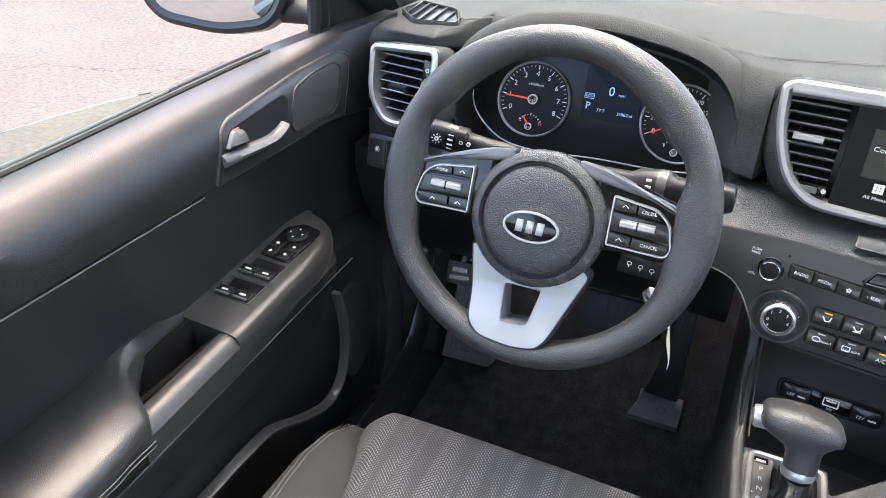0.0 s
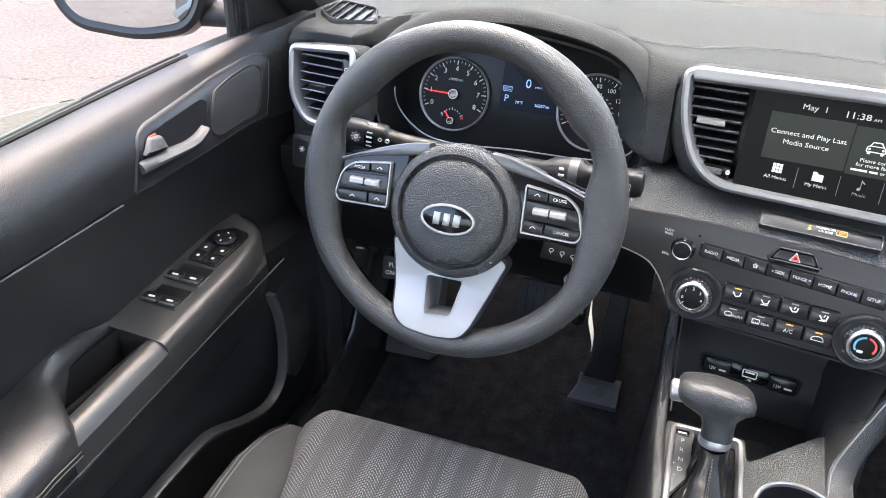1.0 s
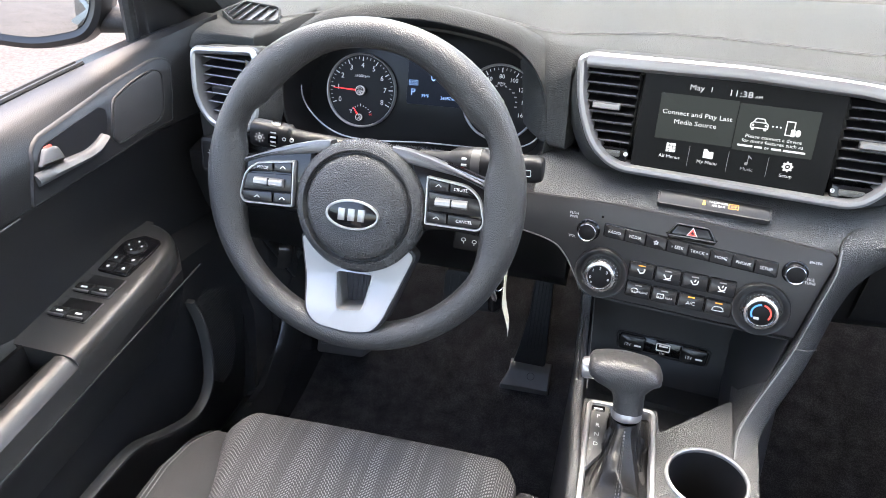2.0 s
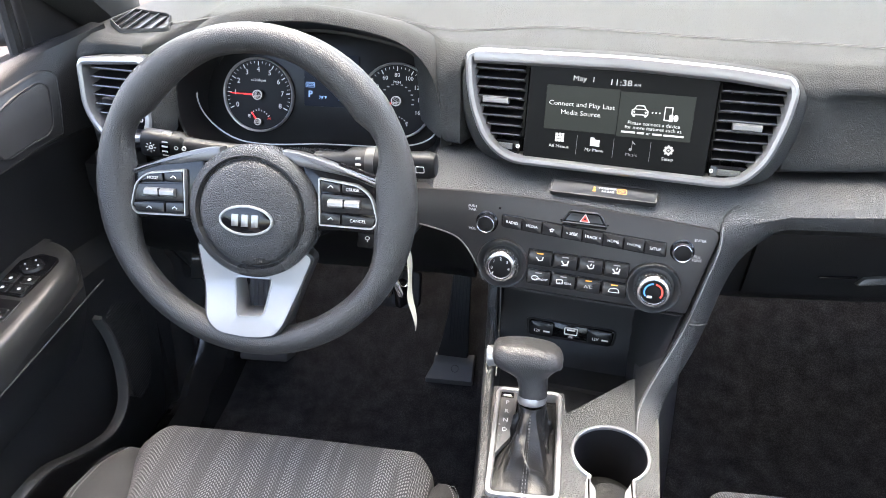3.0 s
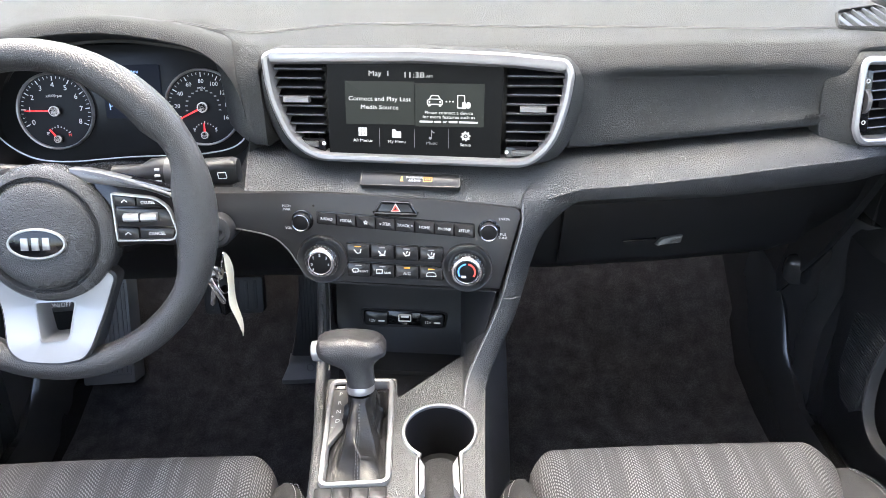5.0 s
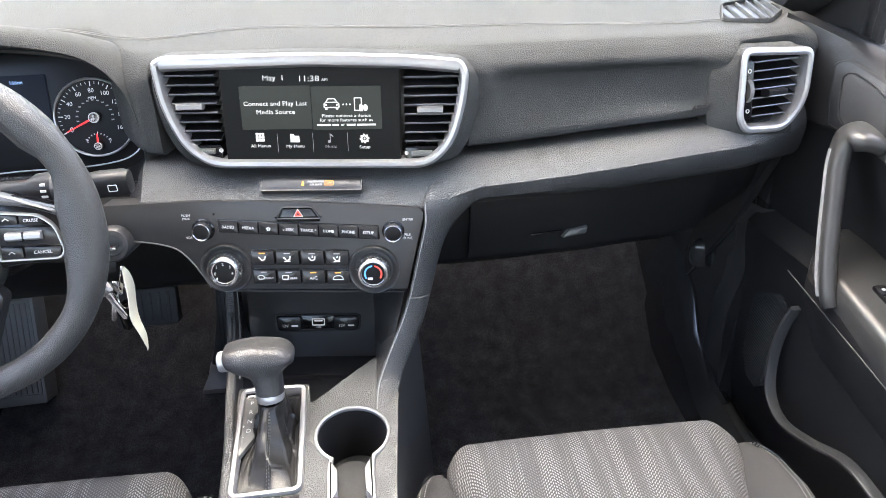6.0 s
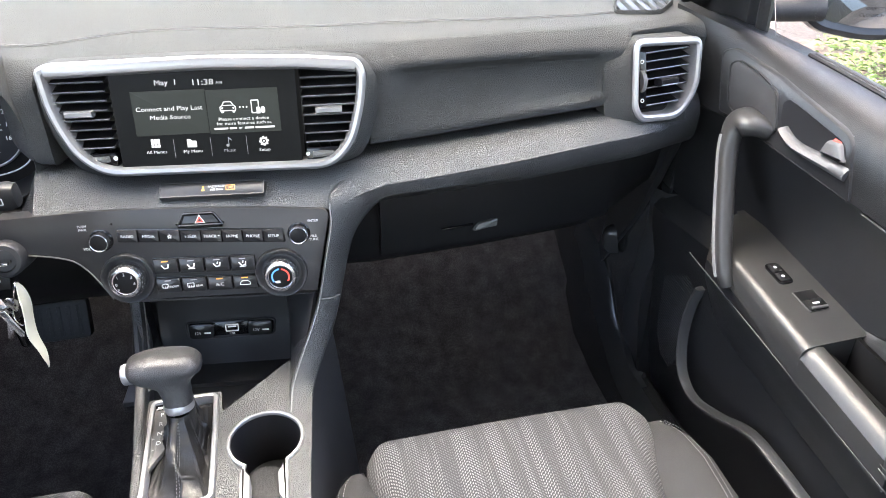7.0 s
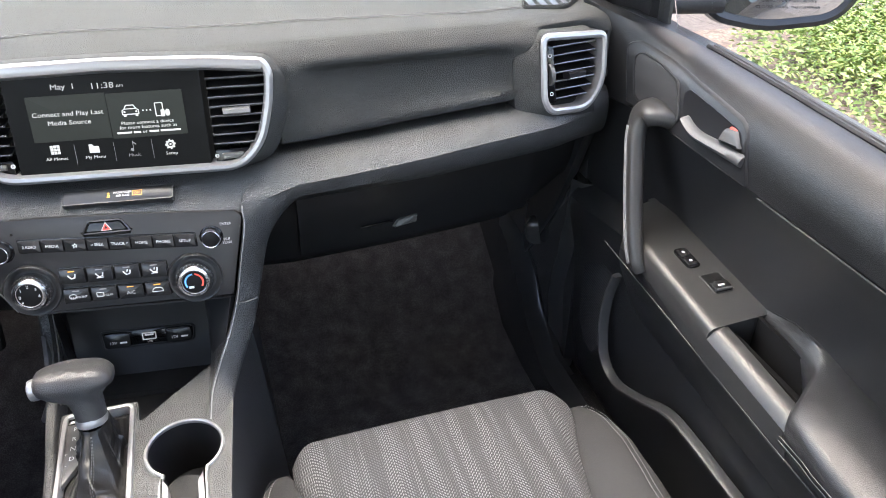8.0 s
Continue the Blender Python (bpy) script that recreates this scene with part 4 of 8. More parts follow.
    # the two vents beside the screen
    for sgn, a0, a1, top, bot, slope in ((-1, -0.1670, -0.1045, 0.046, -0.0420, 1), (1, 0.1195, 0.1875, 0.040, -0.0480, 1)):
        bm = bmesh.new()
        mid = (a0 + a1) / 2
        plate(bm, BZ, rect(a0, bot - 0.020, a1, top, 0.002), -0.045, -0.040, 0.001)
        v = part("vent", bm, VENTB, t, "slatted black air vent")
        if sgn < 0:
            left, right = (lambda q: line(q, ((-0.045, -0.146), (-0.02, -0.158), (0.01, -0.1655), (0.05, -0.1675)))), (lambda q: -0.1045)
        else:
            left, right = (lambda q: 0.1195), (lambda q: line(q, ((-0.045, 0.166), (-0.02, 0.1795), (0.01, 0.1855), (0.05, 0.188))))
        slats(None, BZ.lift(-0.003), left, right, bot, top, 8, v, 0.016)
        for k in range(4):
            u = lerp(a0, a1, (k + 1) / 5)
            bm = bmesh.new()
            plate(bm, BZ, [(u - 0.0008, bot), (u + 0.0008, bot), (u + 0.0008, top), (u - 0.0008, top)], -0.038, -0.022, 0.0004)
            part("blade", bm, VENTB, v)
        uc, vc = (-0.1365, 0.0052) if sgn < 0 else (0.1510, -0.0030)
        bm = bmesh.new()
        rows = []
        for u in span(uc - 0.0155, uc + 0.0155, 5):
            rows.append([BZ.at(u, vc + q, w) for q, w in ((0.0035, -0.008), (0.0038, 0.004), (0.002, 0.0065), (-0.003, 0.006), (-0.0045, 0.002), (-0.0035, -0.008))])
        loft(bm, rows, close_u=True, cap=True)
        part("tab", bm, SILVER, v, "small satin direction tab")
        uc, vc = (-0.1255, -0.0500) if sgn < 0 else (0.1400, -0.0570)
        bm = bmesh.new()
        cov = fillet([(a0 + 0.012 if sgn < 0 else a0, bot - 0.001), (a1 if sgn < 0 else a1 - 0.020, bot - 0.001), (a1 if sgn < 0 else a1 - 0.042, bot - 0.0215), (a0 + 0.046 if sgn < 0 else a0, bot - 0.0195)], 0.003)
        plate(bm, BZ, cov, -0.045, -0.003, 0.001)
        part("lower_cover", bm, GLOSS, v)
        bm = bmesh.new()
        Q = Frame3(BZ.at(uc, vc, -0.004), BZ.u, BZ.n)
        plate(bm, BZ, rect(uc - 0.013, vc - 0.0035, uc + 0.013, vc + 0.0035, 0.0015), -0.004, 0.001, 0.0015)
        part("thumb_wheel", bm, GREYP, v, "ribbed grey thumb wheel")
        for du, r in ((-0.0190, 0.0024), (0.0195, 0.0026)):
            bm = bmesh.new()
            lathe(bm, BZ, [(r, -0.003), (r, -0.0022), (r - 0.0009, -0.0022), (r - 0.0009, -0.003)], uc + du, vc + 0.0006, 14)
            part("mark", bm, PRINT, v)


build_infotainment()


def build_dash_marks():
    t = thing("switch_bank", (-0.60, 0.83, 0.99), "small bank of dark switches under the corner vent", "switches")
    P = Panel((-0.636, 0.850, 0.998), 0.0, 0.2)
    bm = bmesh.new()
    plate(bm, P, rect(-0.030, -0.026, 0.030, 0.022, 0.006), -0.02, 0.006, 0.002)
    b = part("bezel", bm, SATIN, t)
    for k in range(2):
        bm = bmesh.new()
        plate(bm, P, rect(-0.026 + 0.027 * k, -0.021, -0.001 + 0.027 * k, 0.017, 0.002, 3), 0.004, 0.008, 0.0015)
        q = part("switch", bm, BUTTON, t)
        bm = bmesh.new()
        u = -0.0135 + 0.027 * k
        for a in (0, 60, 120):
            c, n2 = 0.0045 * math.cos(radians(a)), 0.0045 * math.sin(radians(a))
            tube(bm, [P.at(u - c, 0.002 - n2, 0.0082), P.at(u + c, 0.002 + n2, 0.0082)], 0.0005, 4)
        part("symbol", bm, PRINT, q)


build_dash_marks()

# ---- passenger airbag indicator ----
def build_indicator():
    P = Panel((0.016, 0.8165, 1.0225), -0.10, 1.6).lift(-0.002)
    t = thing("airbag_indicator", tuple(P.o), "narrow gloss strip with amber passenger airbag lamps", "indicator")
    bm = bmesh.new()
    out = fillet([(-0.063, -0.0085), (0.060, -0.0105), (0.060, 0.0070), (-0.062, 0.0100)], 0.002)
    plate(bm, P, out, -0.008, 0.0015, 0.001)
    b = part("strip", bm, STRIP, t)
    bm = bmesh.new()
    trim(bm, P, inset(out, -0.0012), [(0, -0.006), (0, 0.002), (0.0015, 0.002), (0.0018, -0.006)])
    part("surround", bm, DARK, b)
    lettering("PASSENGER", P, 0.004, 0.0018, 0.0017, 0.0040, PRINT, b)
    lettering("AIR BAG", P, 0.004, -0.0025, 0.0017, 0.0040, PRINT, b)
    lettering("OFF", P, 0.0205, -0.0005, 0.0017, 0.0048, AMBER, b, 0.8)
    bm = bmesh.new()
    trim(bm, P, rect(0.0150, -0.0038, 0.0260, 0.0030, 0.0008, 2), [(0, 0.0015), (0, 0.0018), (0.0007, 0.0018), (0.0007, 0.0015)])
    part("lamp", bm, AMBER, b, "amber lamp")
    bm = bmesh.new()
    plate(bm, P, circle(-0.0120, 0.0018, 0.0012, 12), 0.0015, 0.0018, 0.0001)
    part("lamp", bm, AMBER, b, "amber lamp")
    bm = bmesh.new()
    plate(bm, P, fillet([(-0.0140, -0.0036), (-0.0100, -0.0036), (-0.0108, 0.0004), (-0.0132, 0.0004)], 0.0006, 2), 0.0015, 0.0018, 0.0001)
    part("lamp", bm, AMBER, b, "amber lamp")


build_indicator()


# ---- climate and radio panel ----
def build_fascia():
    t = thing("control_panel", tuple(FA.at(0, -0.09)), "dark radio and climate control panel with knobs and keys", "control panel")
    pts = curve([(-0.2428, 0.031), (-0.1354, 0.0345), (-0.0348, 0.0325), (0.06, 0.027), (0.143, 0.0200)], 5)
    pts += fillet([(0.143, 0.0200), (0.1510, 0.0125), (0.1260, -0.0925)], [0.0001, 0.006, 0.0001], 4)[5:]
    pts += [(0.1260, -0.0925)]
    pts += curve([(0.1180, -0.0938), (0.0, -0.0905), (-0.080, -0.0878), (-0.110, -0.0860), (-0.1235, -0.0800), (-0.1330, -0.0610), (-0.1480, -0.0380), (-0.1674, -0.0235), (-0.2107, -0.0150), (-0.2428, -0.0140)], 5)
    bm = bmesh.new()
    plate(bm, FA, pts, -0.03, 0.0, 0.0015)
    body = part("panel", bm, SATIN, t, "flat satin charcoal panel")
    bm = bmesh.new()
    edge = [FA.at(u, v, 0.0008) for u, v in curve([(-0.2428, -0.0140), (-0.2107, -0.0150), (-0.1674, -0.0235), (-0.1480, -0.0380), (-0.1330, -0.0610), (-0.1235, -0.0800)], 5)]
    tube(bm, edge, 0.001, 5)
    part("edge_line", bm, GREYP, body)
    # small knobs
    def small_knob(u, v):
        bm = bmesh.new()
        lathe(bm, FA, [(0.0140, -0.002), (0.0140, 0.001), (0.0128, 0.002), (0.0118, 0.0015)], u, v, 28)
        k = part("rotary_knob", bm, GLOSS, t, "small black knob with a chrome rim")
        bm = bmesh.new()
        lathe(bm, FA, [(0.0115, 0.0), (0.0114, 0.010), (0.0109, 0.0122), (0.0100, 0.0128), (0.0093, 0.0120)], u, v, 32)
        part("chrome_rim", bm, KNURL, k, "chrome rim")
        bm = bmesh.new()
        lathe(bm, FA, [(0.0094, 0.0), (0.0094, 0.0120), (0.0080, 0.0126), (0.0005, 0.0124)], u, v, 28)
        part("cap", bm, DIAL, k)
    small_knob(-0.1235, -0.0020)
    small_knob(0.1115, -0.0095)
    lettering("PUSH", FA, -0.1430, 0.0165, 0.0003, 0.0045, PRINT, body)
    lettering("PWR", FA, -0.1430, 0.0120, 0.0003, 0.0045, PRINT, body)
    lettering("VOL", FA, -0.1420, -0.0125, 0.0003, 0.0045, PRINT, body)
    lettering("ENTER", FA, 0.1300, 0.0050, 0.0003, 0.0045, PRINT, body)
    lettering("FILE", FA, 0.1290, -0.0150, 0.0003, 0.0045, PRINT, body)
    lettering("TUNE", FA, 0.1290, -0.0195, 0.0003, 0.0045, PRINT, body)
    bm = bmesh.new()
    lathe(bm, FA, [(0.0015, -0.001), (0.0015, 0.0004), (0.0005, 0.0004)], -0.1085, 0.0175, 10)
    part("microphone_hole", bm, GLOSS, body)
    # climate knobs
    def big_knob(u, v, temp):
        bm = bmesh.new()
        lathe(bm, FA, [(0.0325, -0.004), (0.0325, 0.003), (0.0312, 0.005), (0.0295, 0.0045), (0.0270, 0.0015), (0.0235, -0.0005), (0.0225, -0.004)], u, v, 48)
        k = part("climate_knob", bm, SATIN, t, "large climate knob with a bright knurled ring")
        bm = bmesh.new()
        lathe(bm, FA, [(0.0220, -0.002), (0.0215, 0.010), (0.0205, 0.0150), (0.0185, 0.0180), (0.0160, 0.0185), (0.0152, 0.0165)], u, v, 48)
        part("bright_ring", bm, KNURL, k, "bright metal ring")
        for i in range(30):
            a = 2 * math.pi * i / 30
            bm = bmesh.new()
            ca, sa = math.cos(a), math.sin(a)
            q = [(u + r * ca - h * sa, v + r * sa + h * ca) for r, h in ((0.0205, -0.0005), (0.0219, -0.0005), (0.0219, 0.0005), (0.0205, 0.0005))]
            loft(bm, [[FA.at(x, y, w) for x, y in q] for w in (0.001, 0.0115)], close_u=True, cap=True)
            part("rib", bm, KNURL, k)
        bm = bmesh.new()
        lathe(bm, FA, [(0.0155, 0.0), (0.0153, 0.0160), (0.0140, 0.0166), (0.0005, 0.0166)], u, v, 36)
        cap = part("cap", bm, DIAL, k)
        return k
    k = big_knob(-0.1004, -0.0532, False)
    for i, s in enumerate(("0", "1", "2", "3", "4")):
        a = radians(190 - 50 * i)
        lettering(s, FA, -0.1004 + 0.0108 * math.cos(a), -0.0532 + 0.0108 * math.sin(a), 0.0170, 0.0055, PRINT, k, turn=0)
    lettering("8", FA, -0.1004 - 0.0090, -0.0532 - 0.0085, 0.0170, 0.0045, PRINT, k)
    k = big_knob(0.0850, -0.0600, True)
    for lo, hi, m in ((215, 95, BLUEPRINT), (80, -35, REDPRINT)):
        bm = bmesh.new()
        arc0 = [(0.0850 + 0.0114 * math.cos(radians(a)), -0.0600 + 0.0114 * math.sin(radians(a))) for a in span(lo, hi, 14)]
        arc1 = [(0.0850 + 0.0094 * math.cos(radians(a)), -0.0600 + 0.0094 * math.sin(radians(a))) for a in span(hi, lo, 14)]
        loft(bm, [[FA.at(u, v, w) for u, v in arc0 + arc1] for w in (0.0166, 0.0170)], close_u=True, cap=True)
        part("colour_arc", bm, m, k)
    bm = bmesh.new()
    plate(bm, FA, rect(0.0780, -0.0680, 0.0840, -0.0650, 0.0003, 1), 0.0166, 0.0170, 0.0001)
    part("mark", bm, PRINT, k)
    # hazard key
    bm = bmesh.new()
    haz = fillet([(-0.0335, 0.0090), (0.0240, 0.0085), (0.0130, 0.0258), (-0.0235, 0.0262)], 0.003)
    trim(bm, FA, haz, [(0, -0.004), (0, 0.003), (0.0012, 0.004), (0.0024, 0.003), (0.0026, -0.004)])
    h = part("hazard_key", bm, BUTTON, t, "hazard key with a red triangle")
    bm = bmesh.new()
    plate(bm, FA, inset(haz, 0.003), -0.003, 0.003, 0.0012)
    part("key_face", bm, BUTTON, h)
    for r, m, w in ((0.0072, PRINT, 0.0034), (0.0056, REDPRINT, 0.0037)):
        bm = bmesh.new()
        tri = [(-0.0045 + r * math.cos(radians(a)), 0.0162 + r * math.sin(radians(a))) for a in (90, 210, 330)]
        trim(bm, FA, tri, [(0, w - 0.001), (0, w), (0.0014, w), (0.0014, w - 0.001)])
        part("triangle", bm, m, h)
    # row of radio keys
    words = ("RADIO", "MEDIA", "*", "v SEEK", "TRACK ^", "HOME", "PHONE", "SETUP")
    n = len(words)
    def vrow(u, a, b):
        return lerp(a, b, (u + 0.1040) / 0.197)
    bm = bmesh.new()
    plate(bm, FA, fillet([(-0.1052, -0.0062), (0.0945, -0.0205), (0.0937, -0.0015), (-0.1052, 0.0110)], 0.003), -0.004, 0.0006, 0.0005)
    part("key_bed", bm, GLOSS, t)
    for i, s in enumerate(words):
        a, b = -0.1040 + 0.197 * i / n + 0.0005, -0.1040 + 0.197 * (i + 1) / n - 0.0005
        bm = bmesh.new()
        q = fillet([(a, vrow(a, -0.0048, -0.0188)), (b, vrow(b, -0.0048, -0.0188)), (b, vrow(b, 0.0096, -0.0030)), (a, vrow(a, 0.0096, -0.0030))], 0.0008, 2)
        plate(bm, FA, q, -0.004, 0.0045, 0.0012)
        k = part("radio_key", bm, BUTTON, t)
        m = (a + b) / 2
        if s == "*":
            bm = bmesh.new()
            star = [(m + (0.0034 if j % 2 == 0 else 0.0017) * math.sin(math.pi * j / 5), vrow(m, 0.0024, -0.0109) + (0.0034 if j % 2 == 0 else 0.0017) * math.cos(math.pi * j / 5)) for j in range(10)]
            trim(bm, FA, star, [(0, 0.0043), (0, 0.0048), (0.0008, 0.0048), (0.0008, 0.0043)])
            part("star", bm, PRINT, k)
        else:
            lettering(s, FA, m, vrow(m, 0.0026, -0.0107), 0.0048, 0.0052, PRINT, k, 0.95, -4.0)
    # two rows of climate keys
    for r in range(2):
        v1a, v1b, v0a, v0b = ((-0.0300, -0.0338, -0.0490, -0.0530), (-0.0555, -0.0600, -0.0745, -0.0780))[r]
        for i in range(4):
            a, b = -0.0690 + 0.1240 * i / 4 + 0.0009, -0.0690 + 0.1240 * (i + 1) / 4 - 0.0009
            def vv(u, p, q):
                return lerp(p, q, (u + 0.069) / 0.124)
            bm = bmesh.new()
            q = fillet([(a, vv(a, v0a, v0b)), (b, vv(b, v0a, v0b)), (b, vv(b, v1a, v1b)), (a, vv(a, v1a, v1b))], 0.0015, 3)
            plate(bm, FA, inset(q, -0.0008), -0.004, 0.0008, 0.0005)
            k = part("climate_key", bm, GLOSS, t, "black climate key with a white symbol")
            bm = bmesh.new()
            plate(bm, FA, q, -0.003, 0.0055, 0.0018)
            part("key_face", bm, BUTTON, k)
            m = (a + b) / 2
            vm = (vv(m, v0a, v0b) + vv(m, v1a, v1b)) / 2
            W0, W1 = 0.0053, 0.0058
            lit = (r, i) in ((0, 0), (1, 2), (1, 3))
            bm = bmesh.new()
            plate(bm, FA, rect(m - 0.004, vm + 0.0060, m + 0.004, vm + 0.0074, 0.0003, 1), W0, W1, 0.0001)
            part("lamp", bm, AMBER if lit else TEXTG, k)
            if (r, i) == (1, 2):
                lettering("A/C", FA, m, vm - 0.001, W1, 0.0062, PRINT, k)
                continue
            bm = bmesh.new()
            if r == 0:
                # seated figure replaced by a seat and an air arrow
                tube(bm, [FA.at(m - 0.0045, vm + 0.002, W1), FA.at(m - 0.001, vm - 0.0025, W1), FA.at(m + 0.003, vm - 0.0015, W1), FA.at(m + 0.004, vm + 0.003, W1)], 0.0008, 5)
                if i in (1, 3):
                    tube(bm, [FA.at(m - 0.004, vm - 0.0038, W1), FA.at(m + 0.004, vm - 0.0034, W1)], 0.0006, 5)
                if i in (2, 3):
                    tube(bm, [FA.at(m, vm + 0.001, W1), FA.at(m + 0.001, vm + 0.004, W1)], 0.0007, 5)
                part("symbol", bm, PRINT, k)
            elif i < 2:
                shape = circle(m - 0.004, vm, 0.0045, 16, 0.0032) if i == 0 else rect(m - 0.0085, vm - 0.003, m, vm + 0.003, 0.0008, 2)
                trim(bm, FA, shape, [(0, W0), (0, W1), (0.0008, W1), (0.0008, W0)])
                for j in range(3):
                    tube(bm, [FA.at(m - 0.0065 + 0.0022 * j, vm - 0.0035, W1), FA.at(m - 0.0060 + 0.0022 * j, vm - 0.0005, W1)], 0.0004, 4)
                part("symbol", bm, PRINT, k)
                lettering("FRONT" if i == 0 else "REAR", FA, m + 0.0060, vm - 0.0015, W1, 0.0038, PRINT, k)
            else:
                trim(bm, FA, fillet([(m - 0.007, vm - 0.003), (m + 0.007, vm - 0.003), (m + 0.006, vm + 0.001), (m + 0.003, vm + 0.003), (m - 0.003, vm + 0.003), (m - 0.006, vm + 0.001)], 0.001, 2), [(0, W0), (0, W1), (0.0008, W1), (0.0008, W0)])
                part("symbol", bm, PRINT, k)


build_fascia()


# ---- niche with sockets ----
ND = Panel((-0.004, 0.868, 0.766), -0.12, 0.30)


def build_console():
    t = thing("centre_console", (0, 0.6, 0.40), "grained centre console between the front seats", "console")
    # niche back, sides and tray
    bm = bmesh.new()
    rows = []
    for u in span(-0.102, 0.118, 13):
        rows.append([ND.at(u, v, w) for v, w in ((0.16, -0.04), (0.13, 0.025), (0.085, 0.012), (0.03, 0.0), (-0.03, 0.0), (-0.052, 0.006), (-0.066, 0.04), (-0.085, 0.04), (-0.085, -0.04))])
    loft(bm, rows, close_u=True, cap=True)
    part("niche_back", bm, SATIN, t, "dark back wall of the storage niche")
    bm = bmesh.new()
    rows = []
    for y, z in ((0.88, 0.712), (0.80, 0.708), (0.74, 0.710), (0.71, 0.714)):
        rows.append([(x, y, zz) for x, zz in ((-0.112, z + 0.05), (-0.10, z + 0.01), (-0.08, z), (0.07, z), (0.080, z + 0.008), (0.086, z + 0.04), (0.086, z - 0.02), (-0.112, z - 0.02))])
    loft(bm, rows, close_u=True, cap=True)
    part("tray", bm, DARK, t, "dark rubber-lined tray")
    # right cheek of the niche
    bm = bmesh.new()
    rows = []
    for a, b in (((0.122, 0.766, 0.893), (0.082, 0.86, 0.885)), ((0.108, 0.748, 0.845), (0.080, 0.862, 0.83)), ((0.090, 0.728, 0.80), (0.078, 0.87, 0.77)), ((0.084, 0.752, 0.774), (0.078, 0.872, 0.74)), ((0.083, 0.75, 0.71), (0.078, 0.872, 0.705))):
        a, b = Vector(a), Vector(b)
        rows.append([a, a * 0.5 + b * 0.5 + Vector((-0.004, 0, 0)), b, b + Vector((0.03, 0, 0)), a + Vector((0.012, 0.02, 0))])
    loft(bm, rows, close_u=True, cap=True)
    part("cheek", bm, SATIN, t)
    # left rail
    bm = bmesh.new()
    mid = curve([(-0.121, 0.90, 0.96), (-0.118, 0.872, 0.905), (-0.116, 0.845, 0.862), (-0.114, 0.812, 0.829), (-0.1115, 0.765, 0.803), (-0.1085, 0.70, 0.790), (-0.1025, 0.62, 0.783), (-0.099, 0.50, 0.7805), (-0.099, 0.2, 0.7805)], 5)
    rows = []
    for p in mid:
        p = Vector(p)
        rows.append([p + Vector((dx, 0, dz)) for dx, dz in ((-0.007, -0.05), (-0.0068, -0.005), (-0.0055, -0.0008), (-0.003, 0.001), (0.003, 0.001), (0.0055, -0.0008), (0.0065, -0.004), (0.0065, -0.05))])
    loft(bm, rows, close_u=True, cap=True)
    part("side_rail", bm, GRAIN, t, "grained rail along the driver's side")
    bm = bmesh.new()
    tube(bm, [(p[0] + 0.0105, p[1] + 0.002, p[2] - 0.003) for p in mid[2:24]], 0.0010, 5)
    part("rail_edge", bm, GREYP, t)
    # sides down to the floor
    for s in (-1, 1):
        bm = bmesh.new()
        rows = []
        for y in span(-0.4, 0.80, 14):
            zt = 0.779 if y < 0.70 else lerp(0.779, 0.86, (y - 0.70) / 0.10)
            xx = line(y, ((0.5, 0.104), (0.62, 0.108), (0.70, 0.113), (0.77, 0.116))) if s < 0 else line(y, ((0.50, 0.088), (0.60, 0.0935), (0.69, 0.101), (0.73, 0.112), (0.80, 0.135)))
            rows.append([(s * x, y, z) for x, z in ((xx - 0.006, zt - 0.014), (xx - 0.002, zt - 0.010), (xx + 0.005, zt - 0.10), (xx + 0.018, 0.52), (xx + 0.022, 0.38), (xx - 0.006, 0.38))])
        loft(bm, rows, close_u=True, cap=True)
        part("console_side", bm, DARK, t, "dark console side")
    bm = bmesh.new()
    rows = []
    for y in span(0.78, 1.35, 8):
        rows.append([(x, y, z) for x, z in ((-0.112, 0.38), (-0.116, 0.60), (-0.112, 0.86), (0.112, 0.88), (0.135, 0.62), (0.150, 0.38))])
    rows[0] = [(x, y + 0.12, z) for x, y, z in rows[0]]
    loft(bm, rows, close_u=True, cap=True)
    part("tunnel", bm, DARK, t, "dark tunnel wall below the dash")
    # deck with openings for the lever and the cups
    cup = [(0.042 + 0.0425 * math.cos(radians(a)), 0.6265 + 0.0425 * math.sin(radians(a))) for a in span(-57, 237, 44)]
    cup2 = [(0.040 + 0.0425 * math.cos(radians(a)), 0.488 + 0.0425 * math.sin(radians(a))) for a in span(123, 417, 44)]
    cups = cup + [(0.0160, 0.5790), (0.0155, 0.570), (0.0155, 0.546), (0.0160, 0.535)] + cup2 + [(0.0625, 0.535), (0.0630, 0.546), (0.0635, 0.570), (0.0640, 0.5790)]
    frame_o = fillet([(-0.0955, 0.5450), (-0.0140, 0.5470), (-0.0140, 0.7170), (-0.0970, 0.7185)], 0.013, 5)
    deck = fillet([(-0.100, 0.15), (0.078, 0.15), (0.0895, 0.54), (0.1015, 0.69), (0.101, 0.727), (0.086, 0.760), (0.074, 0.762), (-0.010, 0.684), (-0.012, 0.722), (-0.101, 0.724)], [0.001, 0.001, 0.02, 0.02, 0.01, 0.006, 0.01, 0.008, 0.004, 0.004], 3)
    bm = bmesh.new()
    holed(bm, TOP, deck, [inset(cups, -0.0005), inset(frame_o, 0.003)], -0.012, 0.0)
    part("deck", bm, GRAIN, t, "grey grained console deck")
    bm = bmesh.new()
    edge = [TOP.at(u, v, -0.010) for u, v in ((0.086, 0.759), (0.074, 0.761), (-0.010, 0.683), (-0.012, 0.680))]
